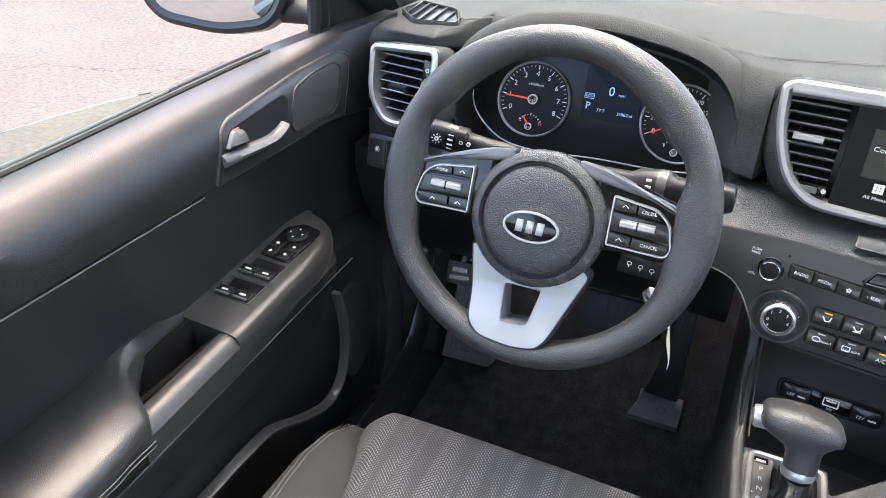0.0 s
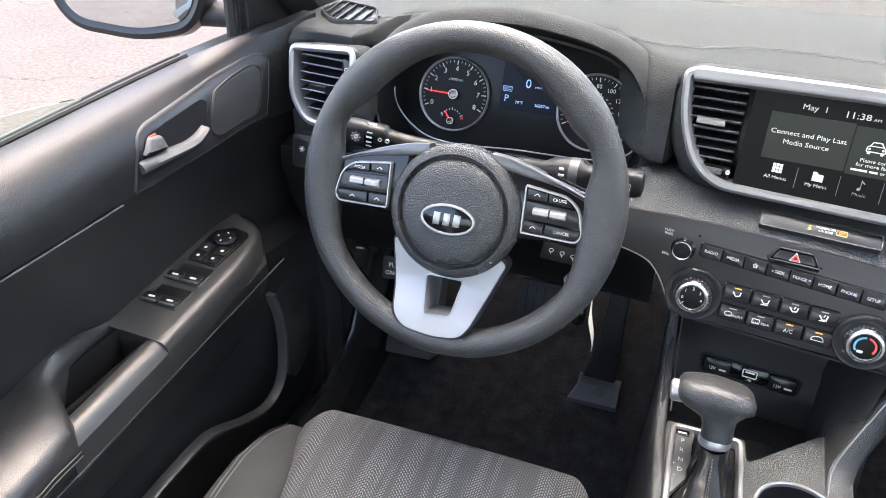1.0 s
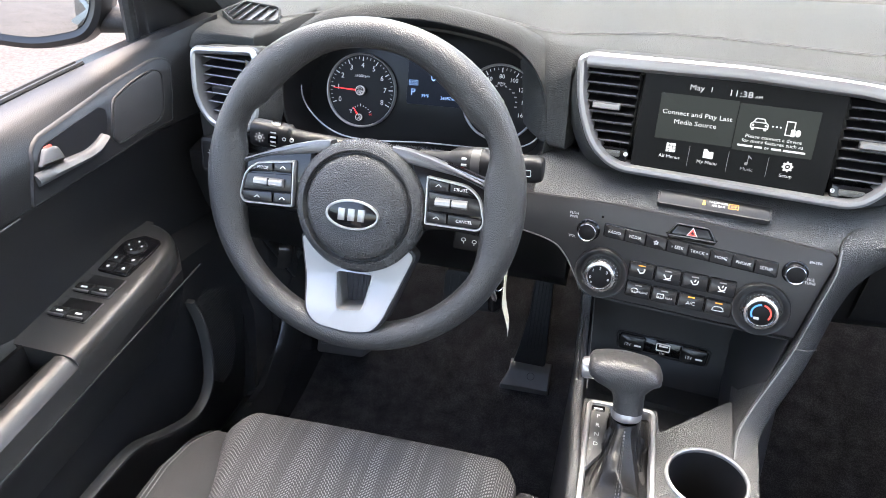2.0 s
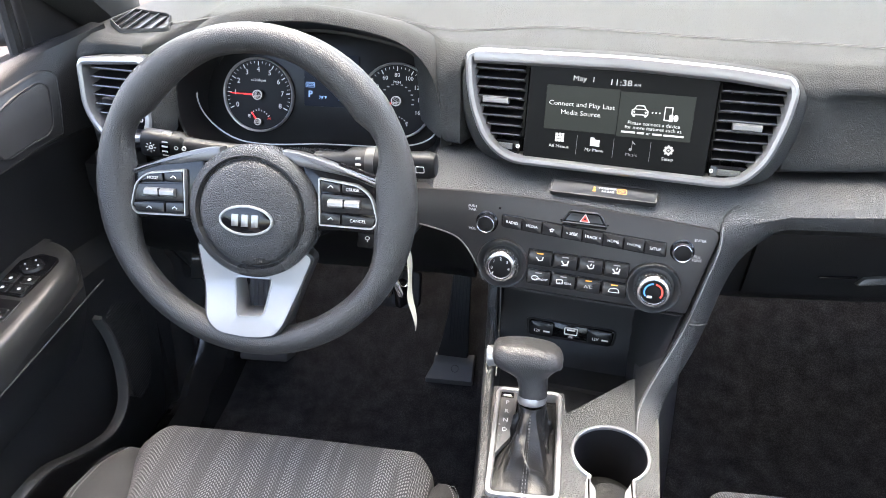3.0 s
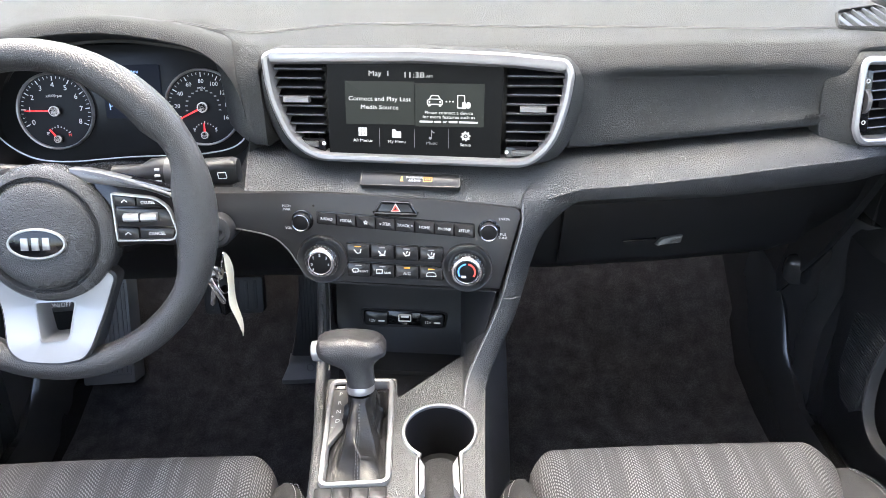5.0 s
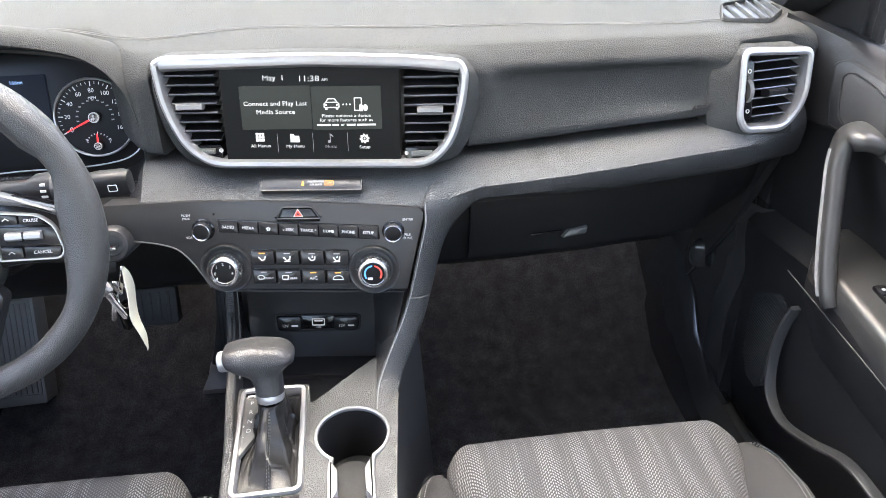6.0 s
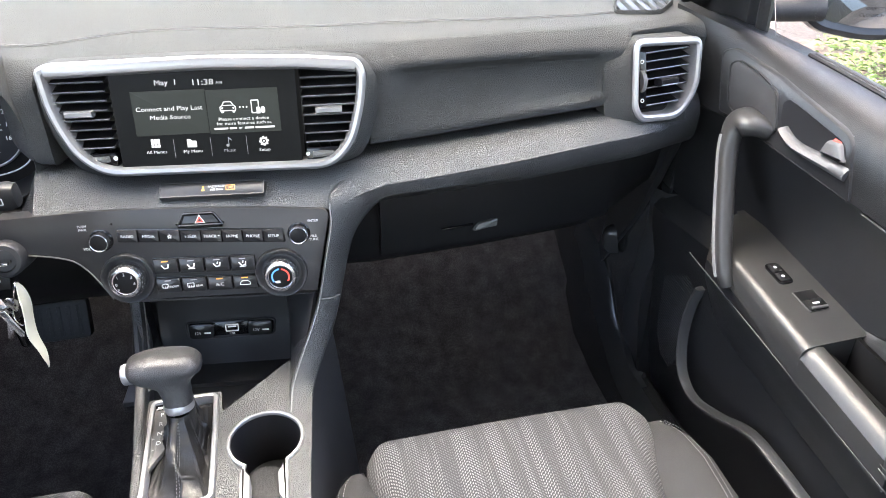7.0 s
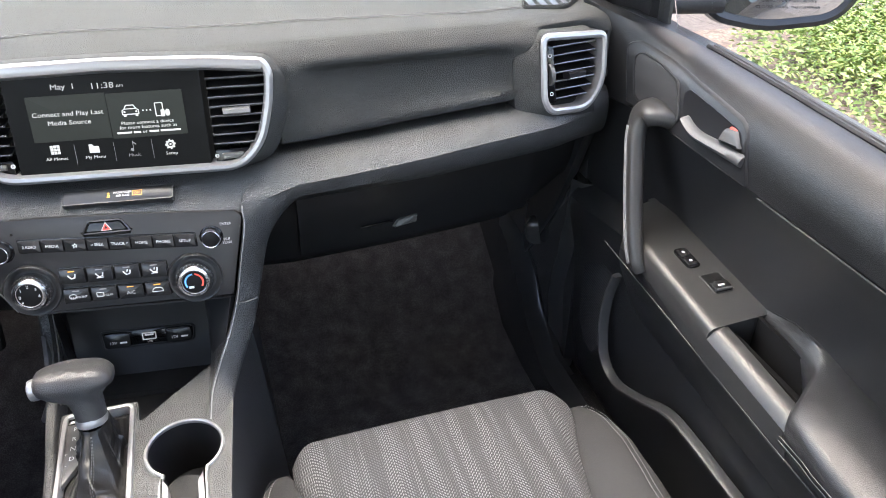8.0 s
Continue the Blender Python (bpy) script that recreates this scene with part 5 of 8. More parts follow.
    rows = [[p, p + Vector((0, 0, -0.07)), p + Vector((0.004, -0.02, -0.07)), p + Vector((0.004, -0.02, -0.004))] for p in edge]
    loft(bm, rows, close_u=True, cap=True)
    part("tray_wall", bm, DARK, t)
    # cup holders
    h = thing("cup_holder", (0.042, 0.56, 0.70), "twin cup holder with a satin silver rim", "cup holder")
    bm = bmesh.new()
    trim(bm, TOP, cups, [(-0.0030, -0.004), (-0.0030, 0.0015), (-0.0018, 0.0030), (0.0, 0.0032), (0.0011, 0.002), (0.0013, -0.001), (-0.001, -0.006)])
    part("rim", bm, SILVER, h, "satin silver rim")
    bm = bmesh.new()
    rows = [[TOP.at(u, v, w) for u, v in inset(cups, d)] for d, w in ((0.0005, -0.002), (0.002, -0.03), (0.003, -0.085), (0.006, -0.088))]
    loft(bm, rows, close_u=True)
    loft(bm, [[TOP.at(u, v, w) for u, v in inset(cups, d)] for d, w in ((0.006, -0.088), (-0.002, -0.088), (-0.002, -0.014))], close_u=True)
    part("well", bm, VENTB, h, "deep dark well")
    for v in (0.6265, 0.488):
        bm = bmesh.new()
        lathe(bm, TOP, [(0.0415, -0.095), (0.0415, -0.083), (0.040, -0.081), (0.0005, -0.081)], 0.041, v, 32)
        part("mat", bm, RUBBER, h)
    for s in (-1, 1):
        bm = bmesh.new()
        q = fillet([(0.0395 + s * 0.0235, 0.587), (0.0395 + s * 0.0250, 0.570), (0.0395 + s * 0.0250, 0.546), (0.0395 + s * 0.0235, 0.528), (0.0395 + s * 0.0160, 0.542), (0.0395 + s * 0.0155, 0.572)], 0.0025)
        plate(bm, TOP, q, -0.03, 0.0035, 0.0014)
        part("clip", bm, SILVER, h, "satin silver side clip")
    bm = bmesh.new()
    plate(bm, TOP, fillet([(0.0195, 0.520), (0.0610, 0.520), (0.0610, 0.586), (0.052, 0.5945), (0.0405, 0.5975), (0.029, 0.5945), (0.0195, 0.586)], 0.003), -0.055, -0.012, 0.002)
    part("divider", bm, MESHR, h, "ribbed black divider")
    # keys behind the lever
    for i in range(4):
        bm = bmesh.new()
        a = -0.0985 + 0.0203 * i
        plate(bm, TOP, rect(a + 0.0006, 0.500, a + 0.0197, 0.5455, 0.0015, 2), -0.01, 0.003, 0.0015)
        k = part("seat_key", bm, BUTTON, t, "blank grey key with a pale symbol")
        bm = bmesh.new()
        tube(bm, [TOP.at(a + 0.006, 0.522, 0.0032), TOP.at(a + 0.010, 0.519, 0.0032), TOP.at(a + 0.014, 0.522, 0.0032)], 0.0005, 4)
        part("symbol", bm, PRINT, k)
    # sockets
    s = thing("socket_panel", tuple(ND.at(0, -0.02)), "oval panel with two power sockets and a charging port", "socket panel")
    out = fillet([(-0.064, -0.014), (0.062, -0.0135), (0.064, 0.010), (0.058, 0.014), (-0.062, 0.0145), (-0.066, 0.010)], 0.010)
    bm = bmesh.new()
    trim(bm, ND, out, [(0, -0.004), (0, 0.002), (0.0015, 0.003), (0.003, 0.002), (0.0035, -0.004)])
    part("surround", bm, DARK, s)
    bm = bmesh.new()
    plate(bm, ND, inset(out, 0.003), -0.006, 0.0, 0.0005)
    b = part("backing", bm, GLOSS, s)
    for u in (-0.042, 0.041):
        bm = bmesh.new()
        plate(bm, ND, rect(u - 0.0185, -0.0115, u + 0.0175, 0.0115, 0.006, 4), -0.002, 0.006, 0.003)
        c = part("socket_cap", bm, BUTTON, s, "black hinged socket cap")
        lettering("12V", ND, u - 0.006, -0.003, 0.0063, 0.0062, PRINT, c)
        bm = bmesh.new()
        plate(bm, ND, rect(u + 0.003, -0.0042, u + 0.0125, -0.0018, 0.0005, 1), 0.0058, 0.0063, 0.0001)
        part("mark", bm, PRINT, c)
    bm = bmesh.new()
    trim(bm, ND, rect(-0.0095, -0.0045, 0.0095, 0.0065, 0.0015, 2), [(0, -0.001), (0, 0.002), (0.0012, 0.002), (0.0014, -0.001)])
    p = part("charging_port", bm, PRINT, s, "pale-rimmed charging port")
    bm = bmesh.new()
    plate(bm, ND, rect(-0.006, 0.0015, 0.006, 0.0038, 0.0003, 1), 0, 0.001, 0.0002)
    part("tongue", bm, PRINT, p)
    lettering("USB", ND, 0.0, -0.0080, 0.0005, 0.0040, PRINT, b)


build_console()


# ---- gear lever ----
def build_lever():
    t = thing("gear_lever", (-0.058, 0.635, 0.77), "automatic gear lever with a black leather boot", "gear lever")
    fo = fillet([(-0.0955, 0.5450), (-0.0140, 0.5470), (-0.0140, 0.7170), (-0.0970, 0.7185)], 0.013, 5)
    bm = bmesh.new()
    trim(bm, TOP, fo, [(0.0, -0.006), (0.0, 0.004), (0.001, 0.0062), (0.0035, 0.0068), (0.0055, 0.006), (0.007, 0.002), (0.007, -0.010)])
    part("frame", bm, SILVER, t, "satin silver frame")
    bm = bmesh.new()
    plate(bm, TOP, fillet([(-0.0895, 0.551), (-0.0200, 0.552), (-0.0200, 0.711), (-0.0905, 0.712)], 0.008), -0.014, -0.009, 0.0005)
    part("base", bm, VENTB, t)
    bm = bmesh.new()
    q = curve([(-0.0905, 0.711), (-0.0700, 0.711), (-0.0705, 0.690), (-0.0710, 0.660), (-0.0730, 0.637), (-0.0820, 0.620), (-0.0890, 0.607)], 5)
    plate(bm, TOP, [(-0.0905, 0.607)] + [p for p in reversed(q)], -0.004, 0.003, 0.001)
    g = part("gate_plate", bm, GREYP, t, "grey gate plate with gear letters")
    for s, v in (("P", 0.692), ("R", 0.6765), ("N", 0.661), ("D", 0.6455)):
        lettering(s, TOP, -0.0815, v, 0.0033, 0.0085, PRINT, g)
    lettering("+", TOP, -0.0885, 0.653, 0.0033, 0.007, PRINT, g)
    lettering("-", TOP, -0.0870, 0.636, 0.0033, 0.007, PRINT, g)
    bm = bmesh.new()
    plate(bm, TOP, rect(-0.0905, 0.7005, -0.0745, 0.7095, 0.0015), 0, 0.0045, 0.001)
    k = part("release_key", bm, GLOSS, g, "small black release cover")
    bm = bmesh.new()
    plate(bm, TOP, rect(-0.0875, 0.7025, -0.0775, 0.7050, 0.0005, 1), 0.004, 0.0048, 0.0002)
    part("mark", bm, PRINT, k)
    # boot: gathered leather from the frame to the collar
    bm = bmesh.new()
    base = fillet([(-0.0885, 0.5525), (-0.0545, 0.5525), (-0.0205, 0.5535), (-0.0205, 0.61), (-0.0205, 0.66), (-0.0210, 0.7100), (-0.0465, 0.7100), (-0.0685, 0.7100), (-0.0685, 0.665), (-0.0720, 0.636), (-0.0860, 0.611), (-0.0885, 0.585)], 0.006, 9)
    n = len(base)
    cx, cy, cz = -0.0515, 0.662, 0.820

    def boot_point(u, v, f):
        a = math.atan2(v - 0.650, u + 0.0525)
        b = a + math.pi / 2 + 0.22 * math.sin(3.2 * f + 0.7 * a)
        wave = math.sin(math.pi * min(1, 0.06 + f * 0.97)) ** 0.7
        crest = (1 - abs(math.sin(2.5 * b))) ** 1.15
        crumple = noise.noise(Vector((3.2 * math.cos(b), 3.2 * math.sin(b), 2.2 * f))) + 0.5 * noise.noise(Vector((7 * math.cos(b), 7 * math.sin(b), 5 * f)))
        fold = 0.0290 * crest - 0.0115 + 0.0100 * crumple + 0.0022 * math.sin(9 * b + 7 * f)
        g = f ** 0.78
        x, y = lerp(u, cx + 0.0170 * math.cos(a), g), lerp(v, cy + 0.0185 * math.sin(a), g)
        z = lerp(0.7755, cz, f ** 1.7) + 0.001 * math.sin(math.pi * f)
        out = 0.34 * fold * wave
        return Vector((x + out * math.cos(a), y + out * math.sin(a), z + 0.75 * fold * wave * (1 - 0.55 * f)))

    rows = [[boot_point(u, v, f) for u, v in base] for f in span(0.0, 1.0, 34)]
    loft(bm, rows, close_u=True)
    part("boot", bm, LEATHER, t, "creased black leather boot", sharp=80)
    bm = bmesh.new()
    for off in (-0.0020, 0.0020):
        for f0 in span(0.04, 0.92, 24):
            seg = [boot_point(-0.0540 + off, 0.5525, f) + Vector((0, -0.0006, 0.0008)) for f in (f0, f0 + 0.022)]
            tube(bm, seg, 0.0004, 4)
    part("stitching", bm, DTHREAD, t)
    # collar and knob
    axis = (Vector((-0.056, 0.688, 0.905)) - Vector((-0.051, 0.662, 0.817))).normalized()
    base = Vector((-0.0515, 0.662, 0.817))
    ux = Vector((1, 0, 0))
    uy = axis.cross(ux).normalized()
    ux = uy.cross(axis)
    bm = bmesh.new()
    rows = []
    for h, a, b in ((0.0, 0.0165, 0.0175), (0.003, 0.0175, 0.019), (0.007, 0.0175, 0.019), (0.010, 0.0165, 0.018)):
        rows.append([base + axis * h + ux * a * math.cos(q) + uy * b * math.sin(q) for q in span(0, 2 * math.pi, 25)[:-1]])
    loft(bm, rows, close_u=True, cap=True)
    part("collar", bm, SILVER, t, "satin collar")
    bm = bmesh.new()
    rows = []
    for h, dx, dy, a, b, e in ((0.009, 0.001, 0, 0.0168, 0.0175, 2.2), (0.022, 0.001, 0.000, 0.0170, 0.0178, 2.4), (0.033, 0.000, 0.0, 0.0188, 0.0190, 2.5), (0.039, -0.002, 0.002, 0.0262, 0.0220, 2.7), (0.0445, -0.004, 0.003, 0.0345, 0.0250, 3.0),
                               (0.052, -0.005, 0.004, 0.0400, 0.0280, 3.8), (0.059, -0.0055, 0.004, 0.0412, 0.0285, 3.8), (0.0655, -0.0065, 0.004, 0.0395, 0.0268, 3.6), (0.0700, -0.0075, 0.004, 0.0365, 0.0235, 3.4), (0.0728, -0.008, 0.004, 0.0300, 0.0180, 3.0), (0.0740, -0.008, 0.004, 0.015, 0.009, 2.4)):
        r = []
        for q in span(0, 2 * math.pi, 33)[:-1]:
            c, s = math.cos(q), math.sin(q)
            px, py = abs(c) ** (2 / e) * (1 if c > 0 else -1), abs(s) ** (2 / e) * (1 if s > 0 else -1)
            r.append(base + axis * (h - 0.005 * max(0, px) * (h > 0.051)) + ux * (dx + a * px) + uy * (dy + b * py))
        rows.append(r)
    loft(bm, rows, close_u=True, cap=True)
    part("knob", bm, KNOBM, t, "grained charcoal T-shaped knob", sharp=60)
    bm = bmesh.new()
    Q = Frame3(base + axis * 0.054 - ux * 0.0465 + uy * 0.004, uy, axis)
    Q.n = -ux
    lathe(bm, Q, [(0.0125, -0.010), (0.0125, 0.003), (0.0115, 0.006), (0.008, 0.0075), (0.0005, 0.008)], 0, 0, 24)
    part("shift_button", bm, SILVER, t, "satin silver thumb button")


build_lever()


# ---- steering wheel ----
def build_wheel():
    t = thing("steering_wheel", tuple(WP.at(0, -0.18)), "charcoal steering wheel with silver spokes", "steering wheel")
    bm = bmesh.new()
    rows = []
    for k in range(96):
        a = 2 * math.pi * k / 96
        side = math.degrees(math.asin(math.sin(a)))
        # thumb swell that ends in a notch, then the flare into the side spokes
        grip = table(side, ((28, 0), (38, 1), (46, 0.9), (80, 0)))
        flare = table(side, ((-34, 0), (-6, 1), (8, 1), (24, 0)))
        r = 0.0158 + 0.0014 * grip
        big = 0.1800 - 0.0160
        row = []
        for j in range(16):
            q = 2 * math.pi * j / 16
            rad = big + r * math.cos(q) + min(0.0, math.cos(q)) * (0.0065 * grip + 0.013 * flare)
            row.append(WP.at(rad * math.cos(a), rad * math.sin(a), r * 1.08 * math.sin(q)))
        rows.append(row)
    loft(bm, rows, close_u=True, close_v=True)
    part("rim", bm, RIM, t, "grained charcoal rim", sharp=80)
    # hub pad
    bm = bmesh.new()
    lathe(bm, WP, [(0.060, -0.035), (0.071, -0.02), (0.0725, 0.0), (0.0715, 0.009), (0.067, 0.0145), (0.0615, 0.0160), (0.0600, 0.0125), (0.0590, 0.0100), (0.0578, 0.0102), (0.0562, 0.0145), (0.0545, 0.0180), (0.050, 0.0205), (0.035, 0.0225), (0.015, 0.0232), (0.0005, 0.0234)], 0.002, -0.0165, 64)
    hub = part("hub", bm, HUBM, t, "round black grained airbag pad", sharp=70)
    bm = bmesh.new()
    H = WP.lift(0.0225)
    e = circle(0.001, -0.0225, 0.0300, 40, 0.0165)
    plate(bm, H, inset(e, 0.001), -0.004, 0.0022, 0.001)
    em = part("emblem", bm, GLOSS, hub, "oval silver-rimmed emblem")
    bm = bmesh.new()
    trim(bm, H, e, [(0, -0.004), (0, 0.002), (0.0008, 0.0032), (0.0022, 0.0032), (0.003, 0.002), (0.003, -0.004)])
    part("emblem_rim", bm, SILVER, em)
    # plain silver shapes inside the oval
    bm = bmesh.new()
    for k in range(3):
        a = -0.0150 + 0.0110 * k
        pts = [(a, -0.0290), (a + 0.0075, -0.0290), (a + 0.0085, -0.0160), (a + 0.0010, -0.0160)]
        plate(bm, H, pts, 0.002, 0.0034, 0.0004)
    part("emblem_bars", bm, SILVER, em)
    lettering("AIRBAG", WP, 0.003, -0.0560, 0.0183, 0.0085, DARK, hub, 1.1, 0, 0.0002)
    bm = bmesh.new()
    for u0, s in ((-0.030, 1), (0.031, -1)):
        tube(bm, [WP.at(u0, 0.003, 0.0208), WP.at(u0, 0.009, 0.0205), WP.at(u0 + s * 0.008, 0.009, 0.0205)], 0.0006, 4)
    part("horn_mark", bm, DARK, hub)
    # side spokes
    for s in (-1, 1):
        bm = bmesh.new()
        body = curve([(s * 0.050, 0.046), (s * 0.085, 0.040), (s * 0.125, 0.028), (s * 0.150, 0.020), (s * 0.158, 0.0), (s * 0.152, -0.024), (s * 0.135, -0.034), (s * 0.100, -0.032), (s * 0.060, -0.036)], 4)
        plate(bm, WP, body, -0.022, 0.002, 0.006)
        spoke = part("spoke", bm, GLOSS, t, "gloss black side spoke")
        bm = bmesh.new()
        up = curve([(s * 0.034, 0.0510), (s * 0.055, 0.0485), (s * 0.085, 0.0405), (s * 0.115, 0.0295), (s * 0.140, 0.0205)], 5)
        dn = curve([(s * 0.134, 0.0170), (s * 0.110, 0.0260), (s * 0.080, 0.0310), (s * 0.060, 0.0340), (s * 0.034, 0.0380)], 5)
        plate(bm, WP, up + dn, -0.012, 0.005, 0.003)
        part("upper_trim", bm, TRIMG, spoke, "satin silver upper trim")
        pod = fillet([(s * 0.0740, 0.0255), (s * 0.1180, 0.0200), (s * 0.1330, 0.0090), (s * 0.1400, -0.0190), (s * 0.1340, -0.0275), (s * 0.0745, -0.0265)], [0.003, 0.006, 0.01, 0.006, 0.006, 0.003], 4)
        bm = bmesh.new()
        trim(bm, WP, pod, [(0, -0.002), (0, 0.0065), (0.0008, 0.0078), (0.0020, 0.0078), (0.0026, 0.006), (0.0028, -0.002)])
        part("pod_frame", bm, SILVER, spoke, "bright frame round the keys")
        bm = bmesh.new()
        plate(bm, WP, inset(pod, 0.002), -0.004, 0.0045, 0.001)
        part("pod_bed", bm, GLOSS, spoke)
        lo = 0.0770
        keys = (((lo, 0.0105), (0.0985, 0.0105), (0.0985, 0.0205), (lo, 0.0225)), ((0.1000, 0.0105), (0.1290, 0.0080), (0.1165, 0.0175), (0.1000, 0.0203)),
                ((lo, -0.0235), (0.0985, -0.0243), (0.0985, -0.0125), (lo, -0.0118)), ((0.1000, -0.0244), (0.1335, -0.0240), (0.1365, -0.0140), (0.1000, -0.0125)),
                ((lo, -0.0105), (0.1360, -0.0120), (0.1310, 0.0065), (lo, 0.0090)))
        words = ("", "MODE", "", "", "") if s < 0 else ("", "CRUISE", "", "CANCEL", "")
        for i, q in enumerate(keys):
            bm = bmesh.new()
            q = fillet([(s * u, v) for u, v in q], 0.0015, 2)
            plate(bm, WP, q, 0.002, 0.0062 if i == 4 else 0.0072, 0.0012)
            k = part("wheel_key", bm, BUTTON, spoke)
            mu, mv = sum(p[0] for p in q) / len(q), sum(p[1] for p in q) / len(q)
            if words[i]:
                lettering(words[i], WP, mu, mv, 0.0075, 0.0048, PRINT, k, 0.95)
            elif i < 4:
                bm = bmesh.new()
                tube(bm, [WP.at(mu - 0.003, mv - 0.001, 0.0074), WP.at(mu, mv + 0.0015, 0.0074), WP.at(mu + 0.003, mv - 0.001, 0.0074)], 0.0005, 5)
                part("symbol", bm, PRINT, k)
        bm = bmesh.new()
        rows = []
        for u in span(s * 0.0860 if s > 0 else -0.1200, s * 0.0860 + 0.034 if s > 0 else -0.0860, 3):
            rows.append([WP.at(u, -0.001 + v, w) for v, w in ((0.0045, 0.005), (0.0042, 0.010), (0.002, 0.0125), (-0.002, 0.0125), (-0.0042, 0.010), (-0.0045, 0.005))])
        loft(bm, rows, close_u=True, cap=True)
        part("roller", bm, PAINTS, spoke, "bright roller switch")
        bm = bmesh.new()
        uc = s * 0.1030
        plate(bm, WP, [(uc - 0.0008, -0.0055), (uc + 0.0008, -0.0055), (uc + 0.0008, 0.0035), (uc - 0.0008, 0.0035)], 0.008, 0.0130, 0.0003)
        part("roller_gap", bm, GLOSS, spoke)
    # lower spoke
    low = [(-0.0650, -0.0560), (-0.0570, -0.1050), (-0.0520, -0.1390), (-0.0385, -0.1520), (0.0, -0.1560), (0.0280, -0.1510), (0.0380, -0.1380), (0.0510, -0.1040), (0.0680, -0.0640), (0.0560, -0.0570), (0.0, -0.0700)]
    low = [(u * 0.97, v) for u, v in low]
    outer = fillet(low, [0.004, 0.02, 0.012, 0.01, 0.02, 0.01, 0.012, 0.02, 0.006, 0.004, 0.01], 4)
    hole = fillet([(-0.0210, -0.0900), (0.0215, -0.0900), (0.0140, -0.1300), (-0.0160, -0.1325)], 0.005, 4)
    class Bent(Panel):
        """The wheel's plane, brought forwards where the spoke laps over the rim."""

        def __init__(self):
            self.o, self.u, self.v, self.n = WP.o, WP.u, WP.v, WP.n

        def at(self, u, v, w=0.0):
            return WP.at(u, v, w + table(-v, ((0.095, 0.0), (0.145, 0.0125))) * (w > -0.01))

    BW = Bent()
    bm = bmesh.new()
    holed(bm, BW, outer, [hole], -0.016, 0.004)
    sp = part("lower_spoke", bm, PAINTS, t, "silver painted lower spoke with an opening")
    bm = bmesh.new()
    trim(bm, BW, outer, [(-0.003, -0.018), (-0.003, 0.001), (-0.001, 0.0035), (0.0005, 0.003), (0.0005, -0.018)])
    part("spoke_edge", bm, DARK, sp)
    bm = bmesh.new()
    trim(bm, BW, hole, [(-0.001, -0.020), (-0.001, 0.0045), (0.0005, 0.005), (0.0015, 0.003), (0.0015, -0.020)])
    part("opening_edge", bm, SILVER, sp)


build_wheel()


